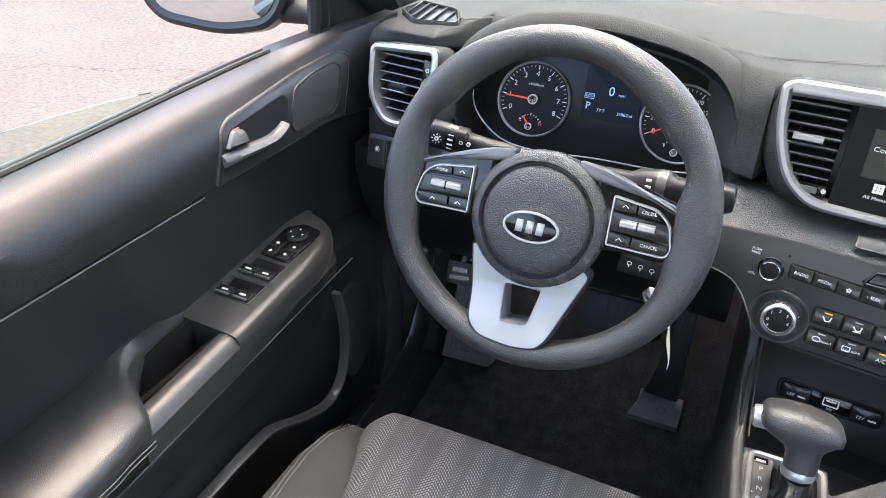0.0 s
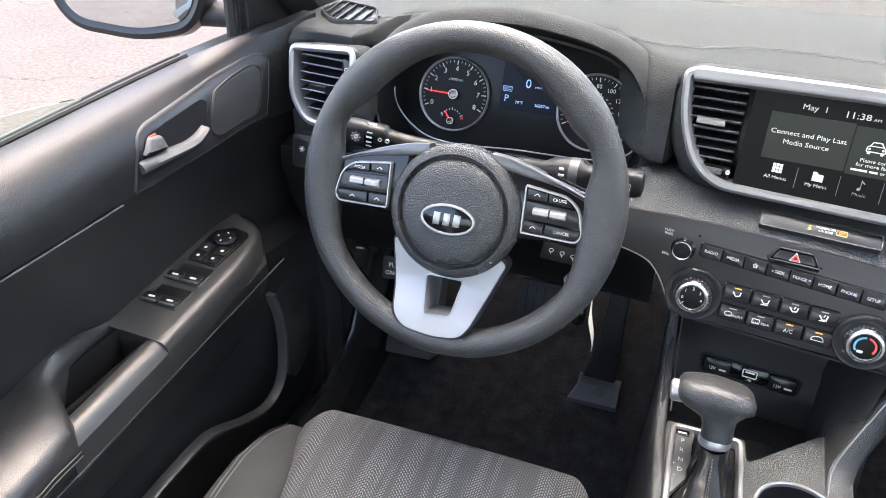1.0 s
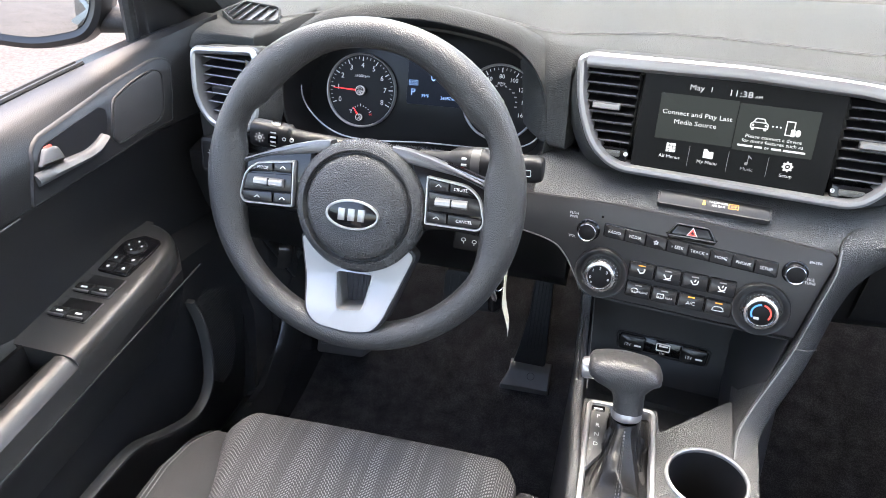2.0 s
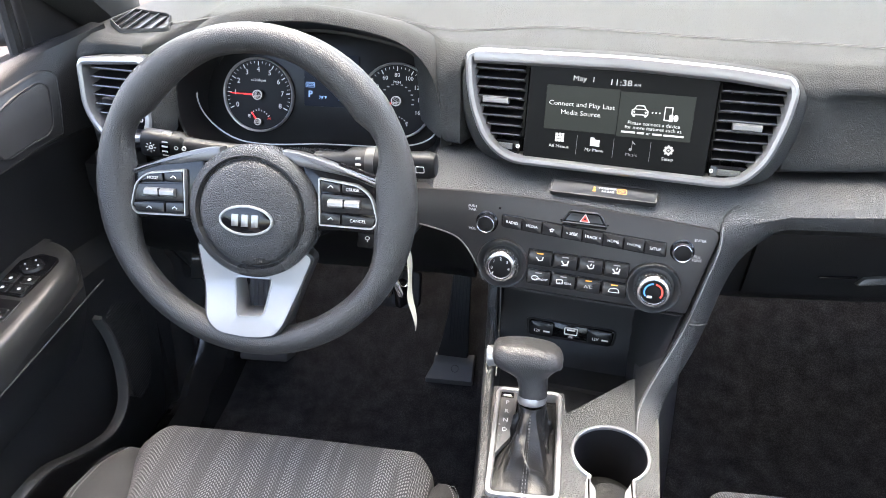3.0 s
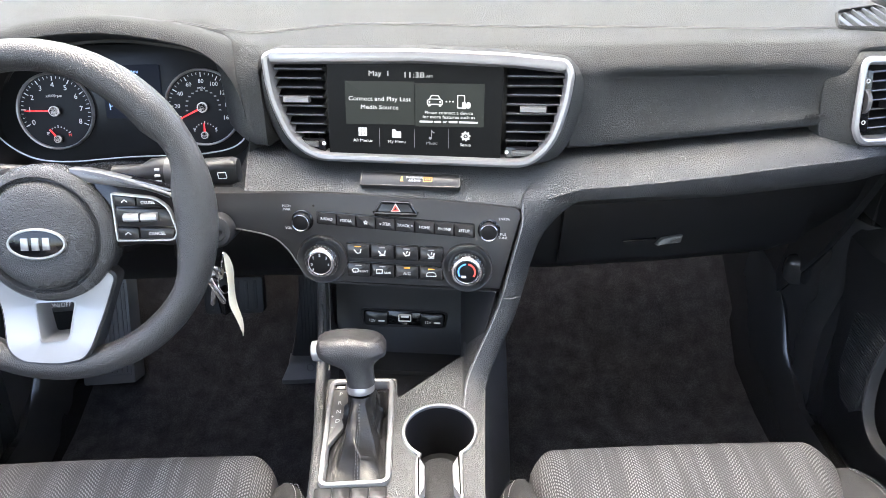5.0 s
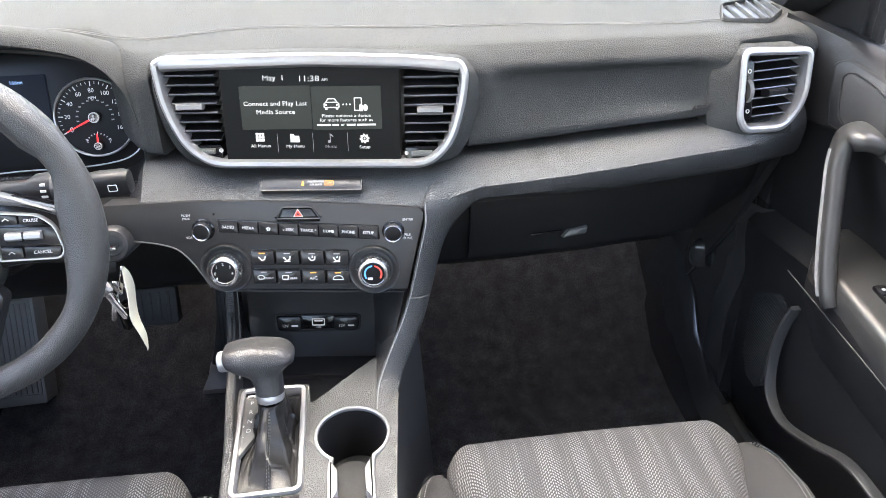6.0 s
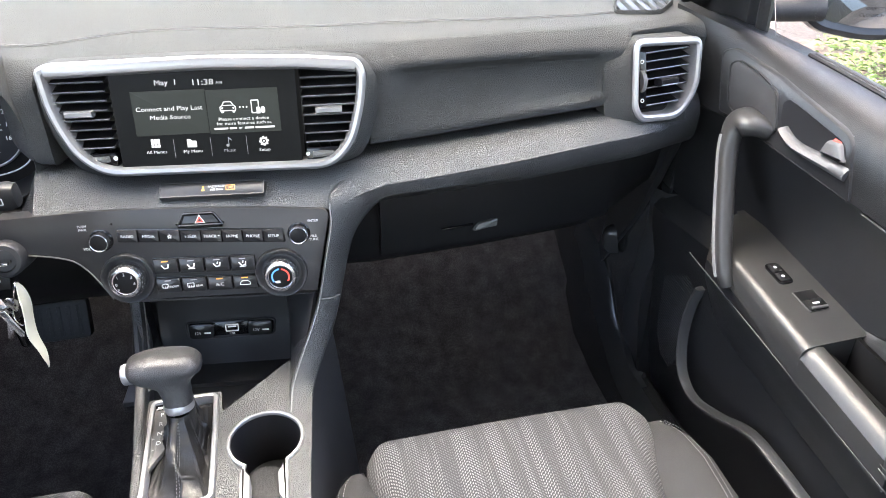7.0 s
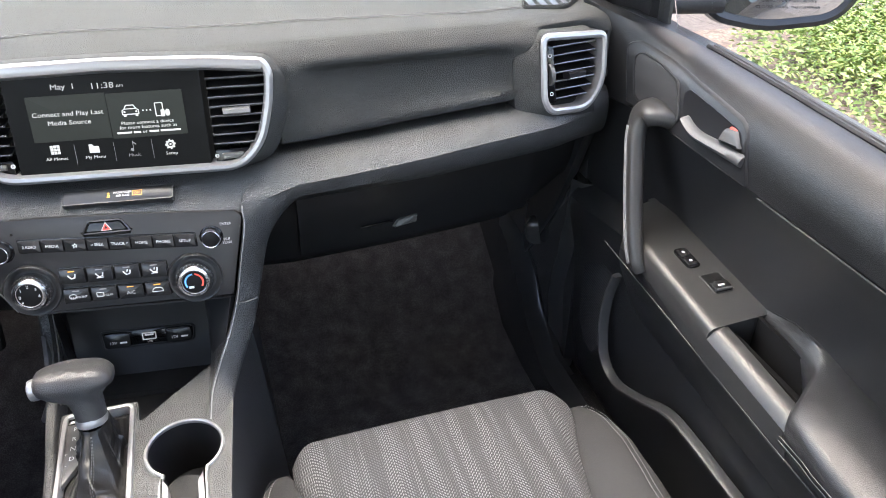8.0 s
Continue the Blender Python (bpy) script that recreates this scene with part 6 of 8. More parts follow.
# ---- column and stalks ----
def build_column():
    t = thing("steering_column", (-0.36, 0.78, 0.95), "dark steering column shroud with two control stalks", "steering column")
    bm = bmesh.new()
    rows = []
    for w, a, up, dn in ((-0.030, 0.050, 0.032, 0.055), (-0.045, 0.062, 0.036, 0.062), (-0.10, 0.070, 0.036, 0.070), (-0.16, 0.078, 0.030, 0.075), (-0.24, 0.085, 0.022, 0.080)):
        r = []
        for q in span(0, 2 * math.pi, 33)[:-1]:
            c, s = math.cos(q), math.sin(q)
            e = 2 / 2.8
            x, y = abs(c) ** e * (1 if c > 0 else -1), abs(s) ** e * (1 if s > 0 else -1)
            r.append(WP.at(a * x, (up if y > 0 else dn) * y - 0.006 - w * 0.06, w))
        rows.append(r)
    loft(bm, rows, close_u=True, cap=True)
    part("shroud", bm, SHROUD, t, "satin dark shroud")
    for s in (-1, 1):
        bm = bmesh.new()
        C = Vector((-0.363, 0.772, 1.058))
        tip = Vector((-0.530, 0.756, 1.080)) if s < 0 else Vector((-0.178, 0.764, 1.066))
        d = (tip - C).normalized()
        side = Vector((0, 0, 1)) - d * d.z
        side.normalize()
        fwd = d.cross(side)
        L = (tip - C).length
        rows = []
        prof = ((0.04, 0.012, 0.012), (0.10, 0.0115, 0.0115), (0.118, 0.0125, 0.012), (0.122, 0.0155, 0.013), (L - 0.006, 0.0160, 0.0125), (L - 0.001, 0.0145, 0.011), (L, 0.010, 0.008)) if s < 0 else (
            (0.04, 0.012, 0.012), (0.075, 0.0125, 0.0125), (0.085, 0.018, 0.018), (0.105, 0.0195, 0.0195), (0.118, 0.019, 0.019), (0.124, 0.0135, 0.0135), (0.140, 0.0130, 0.0125), (0.150, 0.0145, 0.0125), (L - 0.008, 0.0150, 0.0125), (L - 0.001, 0.0125, 0.0105), (L, 0.009, 0.008))
        for h, a, b in prof:
            r = []
            for q in span(0, 2 * math.pi, 25)[:-1]:
                c, sn = math.cos(q), math.sin(q)
                e = 2 / (3.2 if h > 0.119 else 2.0)
                r.append(C + d * h + side * a * abs(sn) ** e * (1 if sn > 0 else -1) + fwd * b * abs(c) ** e * (1 if c > 0 else -1))
            rows.append(r)
        loft(bm, rows, close_u=True, cap=True)
        st = part("stalk", bm, STALKM, t, "black light stalk" if s < 0 else "black wiper stalk")
        Q = Frame3(C + d * 0.0, d * -s * -1, side)
        if Q.n.y > 0:
            Q.n = -Q.n
        w = 0.0135
        if s < 0:
            sgn = 1
            bm = bmesh.new()
            u0 = L - 0.014
            Q2 = Frame3(C + side * 0.0, -d, side)
            for k in range(8):
                a = math.pi * k / 4
                tube(bm, [Q2.at(-u0 + 0.0042 * math.cos(a), 0.0042 * math.sin(a), w), Q2.at(-u0 + 0.0062 * math.cos(a), 0.0062 * math.sin(a), w)], 0.0005, 4)
            lathe(bm, Q2, [(0.0026, w - 0.002), (0.0026, w + 0.0004), (0.0015, w + 0.0004), (0.0015, w - 0.002)], -u0, 0, 12)
            part("symbol", bm, PRINT, st)
            bm = bmesh.new()
            rows = []
            for h in (L - 0.036, L - 0.0245):
                rows.append([C + d * h + side * 0.0168 * math.sin(q) + fwd * 0.0135 * math.cos(q) for q in span(0, 2 * math.pi, 25)[:-1]])
            loft(bm, rows, close_u=True, cap=True)
            part("switch_ring", bm, GLOSS, st, "ribbed switch ring with pale marks")
            bm = bmesh.new()
            for v in (-0.008, -0.003, 0.003, 0.008):
                plate(bm, Q2, rect(-(L - 0.027), v - 0.0012, -(L - 0.034), v + 0.0012, 0.0003, 1), w - 0.004, w + 0.0004 - abs(v) * 0.2, 0.0001)
            for uu in (0.044, 0.053):
                lathe(bm, Q2, [(0.0026, w - 0.004), (0.0026, w - 0.0002), (0.0014, w - 0.0002), (0.0014, w - 0.004)], -(L - uu), 0.003, 10)
            part("marks", bm, PRINT, st)
        else:
            Q2 = Frame3(C, d, side)
            bm = bmesh.new()
            for v in (-0.012, -0.006, 0.0, 0.006, 0.012):
                ww = math.sqrt(max(0.0, 0.0192 ** 2 - v * v))
                plate(bm, Q2, rect(0.094, v - 0.0012, 0.101 - abs(v) * 0.1, v + 0.0012, 0.0003, 1), ww - 0.004, ww + 0.0006, 0.0001)
            part("marks", bm, PRINT, st)
            bm = bmesh.new()
            rows = []
            for h in (0.1045, 0.1150):
                rows.append([C + d * h + side * 0.0198 * math.sin(q) + fwd * 0.0198 * math.cos(q) for q in span(0, 2 * math.pi, 29)[:-1]])
            loft(bm, rows, close_u=True, cap=True)
            part("switch_ring", bm, LIPM, st, "grey ribbed switch ring")
            bm = bmesh.new()
            trim(bm, Q2, rect(L - 0.022, -0.004, L - 0.012, 0.004, 0.001, 2), [(0, w - 0.003), (0, w - 0.0002), (0.0007, w - 0.0002), (0.0007, w - 0.003)])
            part("symbol", bm, PRINT, st)
    # ignition barrel
    bm = bmesh.new()
    IG = Panel((-0.232, 0.800, 0.965), 0, 0.3)
    lathe(bm, IG, [(0.022, -0.05), (0.022, 0.0), (0.019, 0.004), (0.014, 0.005), (0.013, 0.002), (0.0005, 0.002)], 0, 0, 28)
    part("ignition_barrel", bm, DARK, t, "dark ignition barrel")
    return IG


IG = build_column()


def build_keys():
    t = thing("key_ring", (-0.224, 0.78, 0.94), "car key in the ignition with a ring and a paper tag", "keys")
    bm = bmesh.new()
    plate(bm, IG, rect(-0.010, -0.002, 0.010, 0.002, 0.001), 0.002, 0.022, 0.001)
    part("key", bm, CHROME, t, "metal key")
    bm = bmesh.new()
    ring = [Vector((-0.222 + 0.004 * math.sin(a), 0.772 + 0.010 * math.cos(a), 0.935 + 0.016 * math.sin(a))) for a in span(0, 2 * math.pi, 25)[:-1]]
    tube(bm, ring, 0.0011, 6, True)
    part("ring", bm, CHROME, t, "split ring")
    bm = bmesh.new()
    ring = [Vector((-0.224 + 0.008 * math.sin(a), 0.768 + 0.005 * math.cos(a), 0.908 + 0.013 * math.cos(a))) for a in span(0, 2 * math.pi, 21)[:-1]]
    tube(bm, ring, 0.0012, 6, True)
    part("ring", bm, CHROME, t)
    bm = bmesh.new()
    K = Frame3((-0.228, 0.770, 0.880), (0.5, 0.85, 0), (0, 0, 1))
    plate(bm, K, fillet([(-0.008, -0.020), (0.008, -0.020), (0.009, 0.018), (-0.009, 0.018)], 0.004), -0.004, 0.004, 0.002)
    part("fob", bm, GLOSS, t, "small black fob")
    for dx, dy, dz, lean in ((-0.006, -0.008, 0.910, 0.35), (-0.010, 0.004, 0.900, -0.25)):
        bm = bmesh.new()
        K = Frame3((-0.228 + dx, 0.765 + dy, dz), (1, 0.35, lean), (-lean, 0, 1))
        plate(bm, K, fillet([(-0.009, 0.012), (0.009, 0.012), (0.010, 0.028), (0.0, 0.034), (-0.010, 0.028)], 0.004), -0.001, 0.001, 0.0004)
        plate(bm, K, [(-0.0035, -0.026), (0.0, -0.029), (0.0035, -0.024), (0.0035, 0.012), (-0.0035, 0.012)], -0.0008, 0.0008, 0.0003)
        part("spare_key", bm, CHROME, t, "flat metal key")
    bm = bmesh.new()
    a, b = Vector((-0.2195, 0.776, 0.948)), Vector((-0.207, 0.745, 0.843))
    d = b - a
    s = Vector((-0.003, 0.042, 0.005))
    rows = []
    for f in span(0, 1, 15):
        c = a + d * f + Vector((0.0035 * math.sin(9 * f) * f, 0.003 * math.sin(6 * f), 0))
        wd = line(f, ((0, 0.10), (0.15, 0.55), (0.42, 1.0), (0.52, 0.80), (0.68, 0.42), (0.85, 0.36), (1.0, 0.10)))
        th = Vector((0.0004, 0.0001, 0))
        rows.append([c - s * wd * 0.6 + th, c + s * wd * 0.6 + th, c + s * wd * 0.6 - th, c - s * wd * 0.6 - th])
    loft(bm, rows, close_u=True, cap=True)
    part("tag", bm, PAPER, t, "creased off-white paper tag")


build_keys()


# ---- pedals ----
def build_pedals():
    t = thing("accelerator_pedal", (-0.22, 1.10, 0.42), "black ribbed organ-type accelerator pedal", "pedal")
    P = Frame3((-0.216, 1.150, 0.478), (1, -0.05, 0), (0, 0.35, 1))
    bm = bmesh.new()
    plate(bm, P, fillet([(-0.034, -0.012), (0.030, -0.012), (0.026, 0.10), (0.024, 0.17), (-0.010, 0.19), (-0.014, 0.09), (-0.024, 0.03)], 0.006), -0.012, 0.004, 0.003)
    pad = part("pad", bm, PEDAL, t)
    for k in range(5):
        u = -0.009 + 0.0068 * k
        bm = bmesh.new()
        plate(bm, P, [(u - 0.0012, 0.022), (u + 0.0012, 0.022), (u + 0.0022, 0.165), (u - 0.0002, 0.165)], 0.003, 0.006, 0.0008)
        part("rib", bm, RUBBER, pad)
    bm = bmesh.new()
    rows = []
    for x, x1 in ((-0.256, -0.270), (-0.254, -0.268), (-0.176, -0.176), (-0.174, -0.174)):
        e = 0.002 if x in (-0.256, -0.174) else 0.0
        rows.append([(xx, y + e, z - e) for xx, y, z in ((x, 1.165, 0.459), (x, 1.140, 0.457), (x, 1.136, 0.454), (x1, 1.116, 0.430), (x1, 1.117, 0.426), (x1, 1.122, 0.385), (x, 1.18, 0.40))])
    loft(bm, rows, close_u=True, cap=True)
    hb = part("heel_block", bm, GREYD, t, "grey plastic hinge block")
    H = Frame3((-0.217, 1.1275, 0.4485), (1, 0, 0), (0, 0.022, 0.036))
    bm = bmesh.new()
    trim(bm, H, circle(0.006, 0.002, 0.0075, 16), [(0, -0.001), (0, 0.0005), (0.0008, 0.0005), (0.0008, -0.001)])
    part("clip_mark", bm, PEDAL, hb)
    # brake
    t = thing("brake_pedal", (-0.36, 1.12, 0.55), "wide rubber brake pedal", "pedal")
    P = Frame3((-0.330, 1.12, 0.640), (1, 0, 0), (0, 0.45, 1))
    bm = bmesh.new()
    plate(bm, P, rect(-0.055, -0.035, 0.055, 0.035, 0.010), -0.014, 0.006, 0.003)
    pad = part("pad", bm, RUBBER, t)
    for k in range(6):
        u = -0.04 + 0.016 * k
        bm = bmesh.new()
        plate(bm, P, rect(u - 0.003, -0.027, u + 0.003, 0.027, 0.001, 2), 0.005, 0.008, 0.001)
        part("rib", bm, RUBBER, pad)
    bm = bmesh.new()
    tube(bm, [(-0.330, 1.13, 0.645), (-0.335, 1.16, 0.72), (-0.34, 1.18, 0.82), (-0.345, 1.19, 0.92)], 0.010, 8)
    part("arm", bm, DARK, t)
    # parking brake pedal
    t = thing("parking_brake_pedal", (-0.555, 1.02, 0.62), "small rubber parking brake pedal with white words", "pedal")
    P = Frame3((-0.580, 1.005, 0.722), (1, 0.1, 0), (0, 0.35, 1))
    bm = bmesh.new()
    plate(bm, P, rect(-0.024, -0.020, 0.024, 0.022, 0.005), -0.012, 0.005, 0.003)
    pad = part("pad", bm, RUBBER, t)
    lettering("PUSH", P, 0, 0.006, 0.0055, 0.012, PRINT, pad, 0.9)
    lettering("ON/OFF", P, 0, -0.008, 0.0055, 0.011, PRINT, pad, 0.9)
    bm = bmesh.new()
    tube(bm, [(-0.58, 1.01, 0.73), (-0.575, 1.05, 0.79), (-0.57, 1.09, 0.86)], 0.009, 8)
    part("arm", bm, DARK, t)
    # foot rest
    t = thing("foot_rest", (-0.58, 1.13, 0.42), "ribbed rubber foot rest on the toe board", "foot rest")
    P = Frame3((-0.598, 1.100, 0.462), (1, 0.05, 0), (0, 0.50, 1))
    bm = bmesh.new()
    plate(bm, P, fillet([(-0.050, -0.010), (0.050, -0.010), (0.050, 0.20), (-0.044, 0.20)], 0.006), -0.05, 0.004, 0.003)
    pad = part("pad", bm, GREYD, t)
    bm = bmesh.new()
    trim(bm, P, rect(-0.044, 0.006, 0.044, 0.19, 0.003, 2), [(0, 0.002), (0, 0.0065), (0.003, 0.0065), (0.003, 0.002)])
    part("rim", bm, GREYD, pad)
    for k in range(8):
        u = -0.0345 + 0.0098 * k
        bm = bmesh.new()
        plate(bm, P, rect(u - 0.0030, 0.012, u + 0.0030, 0.184, 0.001, 2), 0.003, 0.0075, 0.001)
        part("rib", bm, GREYD, pad)


build_pedals()


def build_column_switch():
    t = thing("lower_switch_strip", (-0.265, 0.80, 0.92), "small dark switch strip beside the steering column", "switches")
    P = Panel((-0.264, 0.805, 0.937), 0.05, 0.3)
    bm = bmesh.new()
    plate(bm, P, fillet([(-0.028, -0.012), (0.026, -0.016), (0.028, 0.006), (-0.026, 0.012)], 0.003), -0.03, 0.0, 0.002)
    b = part("strip", bm, KNEE, t)
    for k in range(3):
        bm = bmesh.new()
        u = -0.014 + 0.014 * k
        trim(bm, P, circle(u, 0.001 - 0.002 * k, 0.0032, 10, 0.0026), [(0, 0), (0, 0.0005), (0.0008, 0.0005), (0.0008, 0)])
        tube(bm, [P.at(u, -0.004 - 0.002 * k, 0.0005), P.at(u, -0.0015 - 0.002 * k, 0.0005)], 0.0005, 4)
        part("symbol", bm, PRINT, b)


build_column_switch()

# ---- doors ----
def build_door(s):
    """A front door; s: -1 the driver's, 1 the passenger's. Places are given for the driver's side and mirrored."""
    who = "driver's" if s < 0 else "passenger's"
    t = thing("front_door", (s * 0.76, 0.5, 0.40), "dark plastic car door trim with armrest and silver handle" if s < 0 else "dark plastic car door trim with a long pull handle", "car door", "front doors")

    def X(x, y, z):
        return (s * x, y, z)

    def side(x, y, z, sy=0.0):
        P = Frame3((s * x, y, z), (s * sy, 1, 0), (0, 0, 1))
        P.n = Vector((-s, 0, 0))
        return P

    def nose(y):
        """How far the front of the door turns in towards the dash, and how the sill drops to the rear."""
        return table(y, ((0.78, 0.0), (0.95, 1.0))), -0.014 * table(y, ((0.30, 1.0), (0.85, 0.0)))

    bm = bmesh.new()
    rows = []
    cut = sorted(span(-0.40, 0.95, 46) + [0.375, 0.39, 0.525, 0.54, 0.626, 0.630, 0.634, 0.638, 0.668, 0.728, 0.736, 0.744])

    def dent(y, z):
        """Room behind the handle for its bowl, and behind the grip for its well."""
        return 0.05 * table(y, ((0.626, 0), (0.638, 1), (0.728, 1), (0.744, 0))) * (1.045 < z < 1.09) + 0.04 * table(y, ((0.375, 0), (0.39, 1), (0.525, 1), (0.54, 0))) * (0.83 < z < 0.85)

    for y in cut:
        f, dz = nose(y)
        rows.append([X(x - 0.09 * f * k + dent(y, z), y, z + (0.036 * f * k + dz * (k > 0.2)) * (z > 1.09)) for x, z, k in (
            (0.86, 1.06, 0), (0.845, 1.112, 0.3), (0.800, 1.121, 0.8), (0.783, 1.124, 0.9), (0.766, 1.122, 0.95), (0.748, 1.112, 0.8), (0.732, 1.096, 0.6), (0.722, 1.072, 0.5), (0.718, 1.050, 0.4), (0.716, 1.0365, 0.35), (0.720, 1.0335, 0.35), (0.7215, 1.028, 0.35),
            (0.732, 1.0, 0.4), (0.742, 0.96, 0.4), (0.748, 0.91, 0.4), (0.744, 0.86, 0.3), (0.722, 0.845, 0.3), (0.709, 0.835, 0.25), (0.707, 0.80, 0.2), (0.712, 0.74, 0.1), (0.722, 0.64, 0.1), (0.730, 0.52, 0.05), (0.745, 0.43, 0), (0.80, 0.40, 0), (0.86, 0.44, 0))])
    loft(bm, rows, close_u=True, cap=True)
    skin = part("trim_panel", bm, DOORT, t, "dark grained door trim")
    # upper pad, grained and paler under the sky
    bm = bmesh.new()
    rows = []
    for y in sorted(cut + [0.955]):
        f, dz = nose(y)
        o = -0.0025
        rows.append([X(x - 0.09 * f * k + o + dent(y, z), y, z + (0.036 * f * k + dz) * (z > 1.09)) for x, z, k in ((0.790, 1.112, 0.9), (0.787, 1.1285, 1.0), (0.768, 1.1270, 1), (0.749, 1.1185, 0.8), (0.733, 1.103, 0.6), (0.7235, 1.081, 0.5), (0.719, 1.058, 0.4), (0.7155, 1.0385, 0.35), (0.730, 1.0385, 0.35))])
    loft(bm, rows, close_u=True, cap=True)
    part("upper_pad", bm, DOORPAD, t, "grained upper pad below the window")
    bm = bmesh.new()
    for off, z in ((0.789, 1.1295), (0.801, 1.1285)):
        tube(bm, [X(off - 0.06 * nose(y)[0], y, z + nose(y)[1] + 0.02 * nose(y)[0]) for y in span(-0.4, 0.80, 30)], 0.0032, 6)
    part("window_seal", bm, RUBBER, t, "black rubber window seal")
    bm = bmesh.new()
    tube(bm, [X(0.7135, y, 1.0345) for y in span(-0.4, 0.565, 12)], 0.0013, 5)
    part("bright_seam", bm, LIPM, t, "thin satin seam line")
    # handle panel, following the pad's curve
    class Face(Panel):
        """The door's inner face: u forwards, v up, w towards the cabin."""

        def __init__(self, y0, z0):
            self.o, self.u, self.v, self.n = Vector((s * 0.7145, y0, z0)), Vector((0, 1, 0)), Vector((0, 0, 1)), Vector((-s, 0, 0))

        def at(self, u, v, w=0.0):
            y, z = self.o.y + u, self.o.z + v
            f, dz = nose(y)
            pad = [(zz + (0.036 * f * k + dz) * (zz > 1.09), xx - 0.09 * f * k) for xx, zz, k in ((0.716, 1.030, 0.35), (0.7155, 1.0385, 0.35), (0.719, 1.058, 0.4), (0.7235, 1.081, 0.5), (0.733, 1.103, 0.6), (0.749, 1.1185, 0.8), (0.768, 1.127, 1))]
            x = line(z, pad) - 0.0045
            return Vector((s * (x - w), y, z))

    P = Face(0.72, 1.08)
    o = [(-0.134, -0.041), (-0.122, -0.020), (-0.104, 0.009), (-0.086, 0.0178), (-0.030, 0.0225), (0.030, 0.0272), (0.090, 0.0328), (0.134, 0.0460), (0.145, 0.040), (0.125, -0.036), (0.055, -0.0405), (-0.010, -0.0415)]
    outer = fillet(o, [0.004, 0.02, 0.012, 0.012, 0.03, 0.03, 0.03, 0.008, 0.008, 0.004, 0.02, 0.02], 4)
    bowl = fillet([(-0.1205, -0.0290), (-0.100, 0.004), (-0.088, 0.0095), (-0.028, 0.0145), (0.019, 0.0180), (0.027, 0.012), (0.010, -0.012), (-0.006, -0.0315), (-0.064, -0.0325)], [0.004, 0.008, 0.008, 0.02, 0.006, 0.006, 0.02, 0.008, 0.02], 4)
    bm = bmesh.new()
    curved(bm, P, outer, [bowl], -0.02, 0.0)
    hp = part("handle_panel", bm, DOORT, t, "dark insert round the handle")
    bm = bmesh.new()
    trim(bm, P, dense(outer), [(-0.0025, -0.012), (-0.0025, -0.001), (-0.0012, 0.0010), (0.0004, 0.0010), (0.0010, -0.006)])
    part("insert_edge", bm, KNEE, hp)
    bm = bmesh.new()
    rows = [[P.at(u, v, w) for u, v in inset(dense(bowl), d)] for d, w in ((0.0, 0.0005), (0.0008, -0.003), (0.004, -0.013), (0.009, -0.025), (0.014, -0.029))]
    loft(bm, rows, close_u=True, cap=True)
    part("handle_bowl", bm, VENTB, hp, "deep dark bowl")
    bm = bmesh.new()
    low = curve([(-0.1175, -0.0180), (-0.085, -0.0190), (-0.055, -0.0200), (-0.028, -0.0200), (-0.010, -0.0165), (0.002, -0.0120)], 5)
    rows = []
    for i, (u, v) in enumerate(low):
        f = i / (len(low) - 1)
        th = line(f, ((0, 0.0095), (0.25, 0.0075), (0.5, 0.0058), (0.75, 0.0050), (0.95, 0.0045), (1, 0.003)))
        wz = line(f, ((0, 0.0), (0.5, 0.006), (1, 0.004)))
        rows.append([P.at(u, v - th, -0.006 + wz), P.at(u, v - th * 0.6, 0.004 + wz), P.at(u, v, 0.007 + wz), P.at(u, v + th * 0.6, 0.004 + wz), P.at(u, v + th, -0.004 + wz), P.at(u, v + th * 0.3, -0.012 + wz)])
    loft(bm, rows, close_u=True, cap=True)
    part("release_lever", bm, HANDLEM, hp, "satin silver release lever", sharp=60)
    bm = bmesh.new()
    q = fillet([(-0.1080, -0.0065), (-0.0690, -0.0118), (-0.0720, 0.0052), (-0.0900, 0.0080)], 0.003, 4)
    plate(bm, P, q, -0.02, 0.006, 0.003)
    lk = part("lock_tab", bm, HANDLEM, hp, "silver lock tab with a red mark")
    bm = bmesh.new()
    plate(bm, P, rect(-0.0875, 0.0060, -0.0760, 0.0084, 0.0008, 2), -0.012, 0.002, 0.0005)
    part("lock_mark", bm, REDPRINT, lk)
    # small speaker cover
    q = fillet([(0.016, -0.022), (0.026, -0.0300), (0.101, -0.028), (0.112, -0.021), (0.1275, 0.027), (0.122, 0.0335), (0.070, 0.0208), (0.046, 0.0165), (0.026, -0.004)], [0.006, 0.006, 0.006, 0.006, 0.006, 0.006, 0.02, 0.008, 0.02], 4)
    bm = bmesh.new()
    curved(bm, P, q, [], -0.002, 0.0016)
    sp = part("speaker_cover", bm, SPEAK, hp, "finely perforated speaker cover")
    bm = bmesh.new()
    trim(bm, P, inset(dense(q), -0.0026), [(0, -0.002), (0, 0.0016), (0.0006, 0.0022), (0.0014, 0.0016), (0.0014, -0.002)])
    part("cover_gap", bm, KNEE, sp)
    # armrest
    def za(y):
        return 0.886 + 0.075 * (y - 0.55)
    bm = bmesh.new()
    rows = []
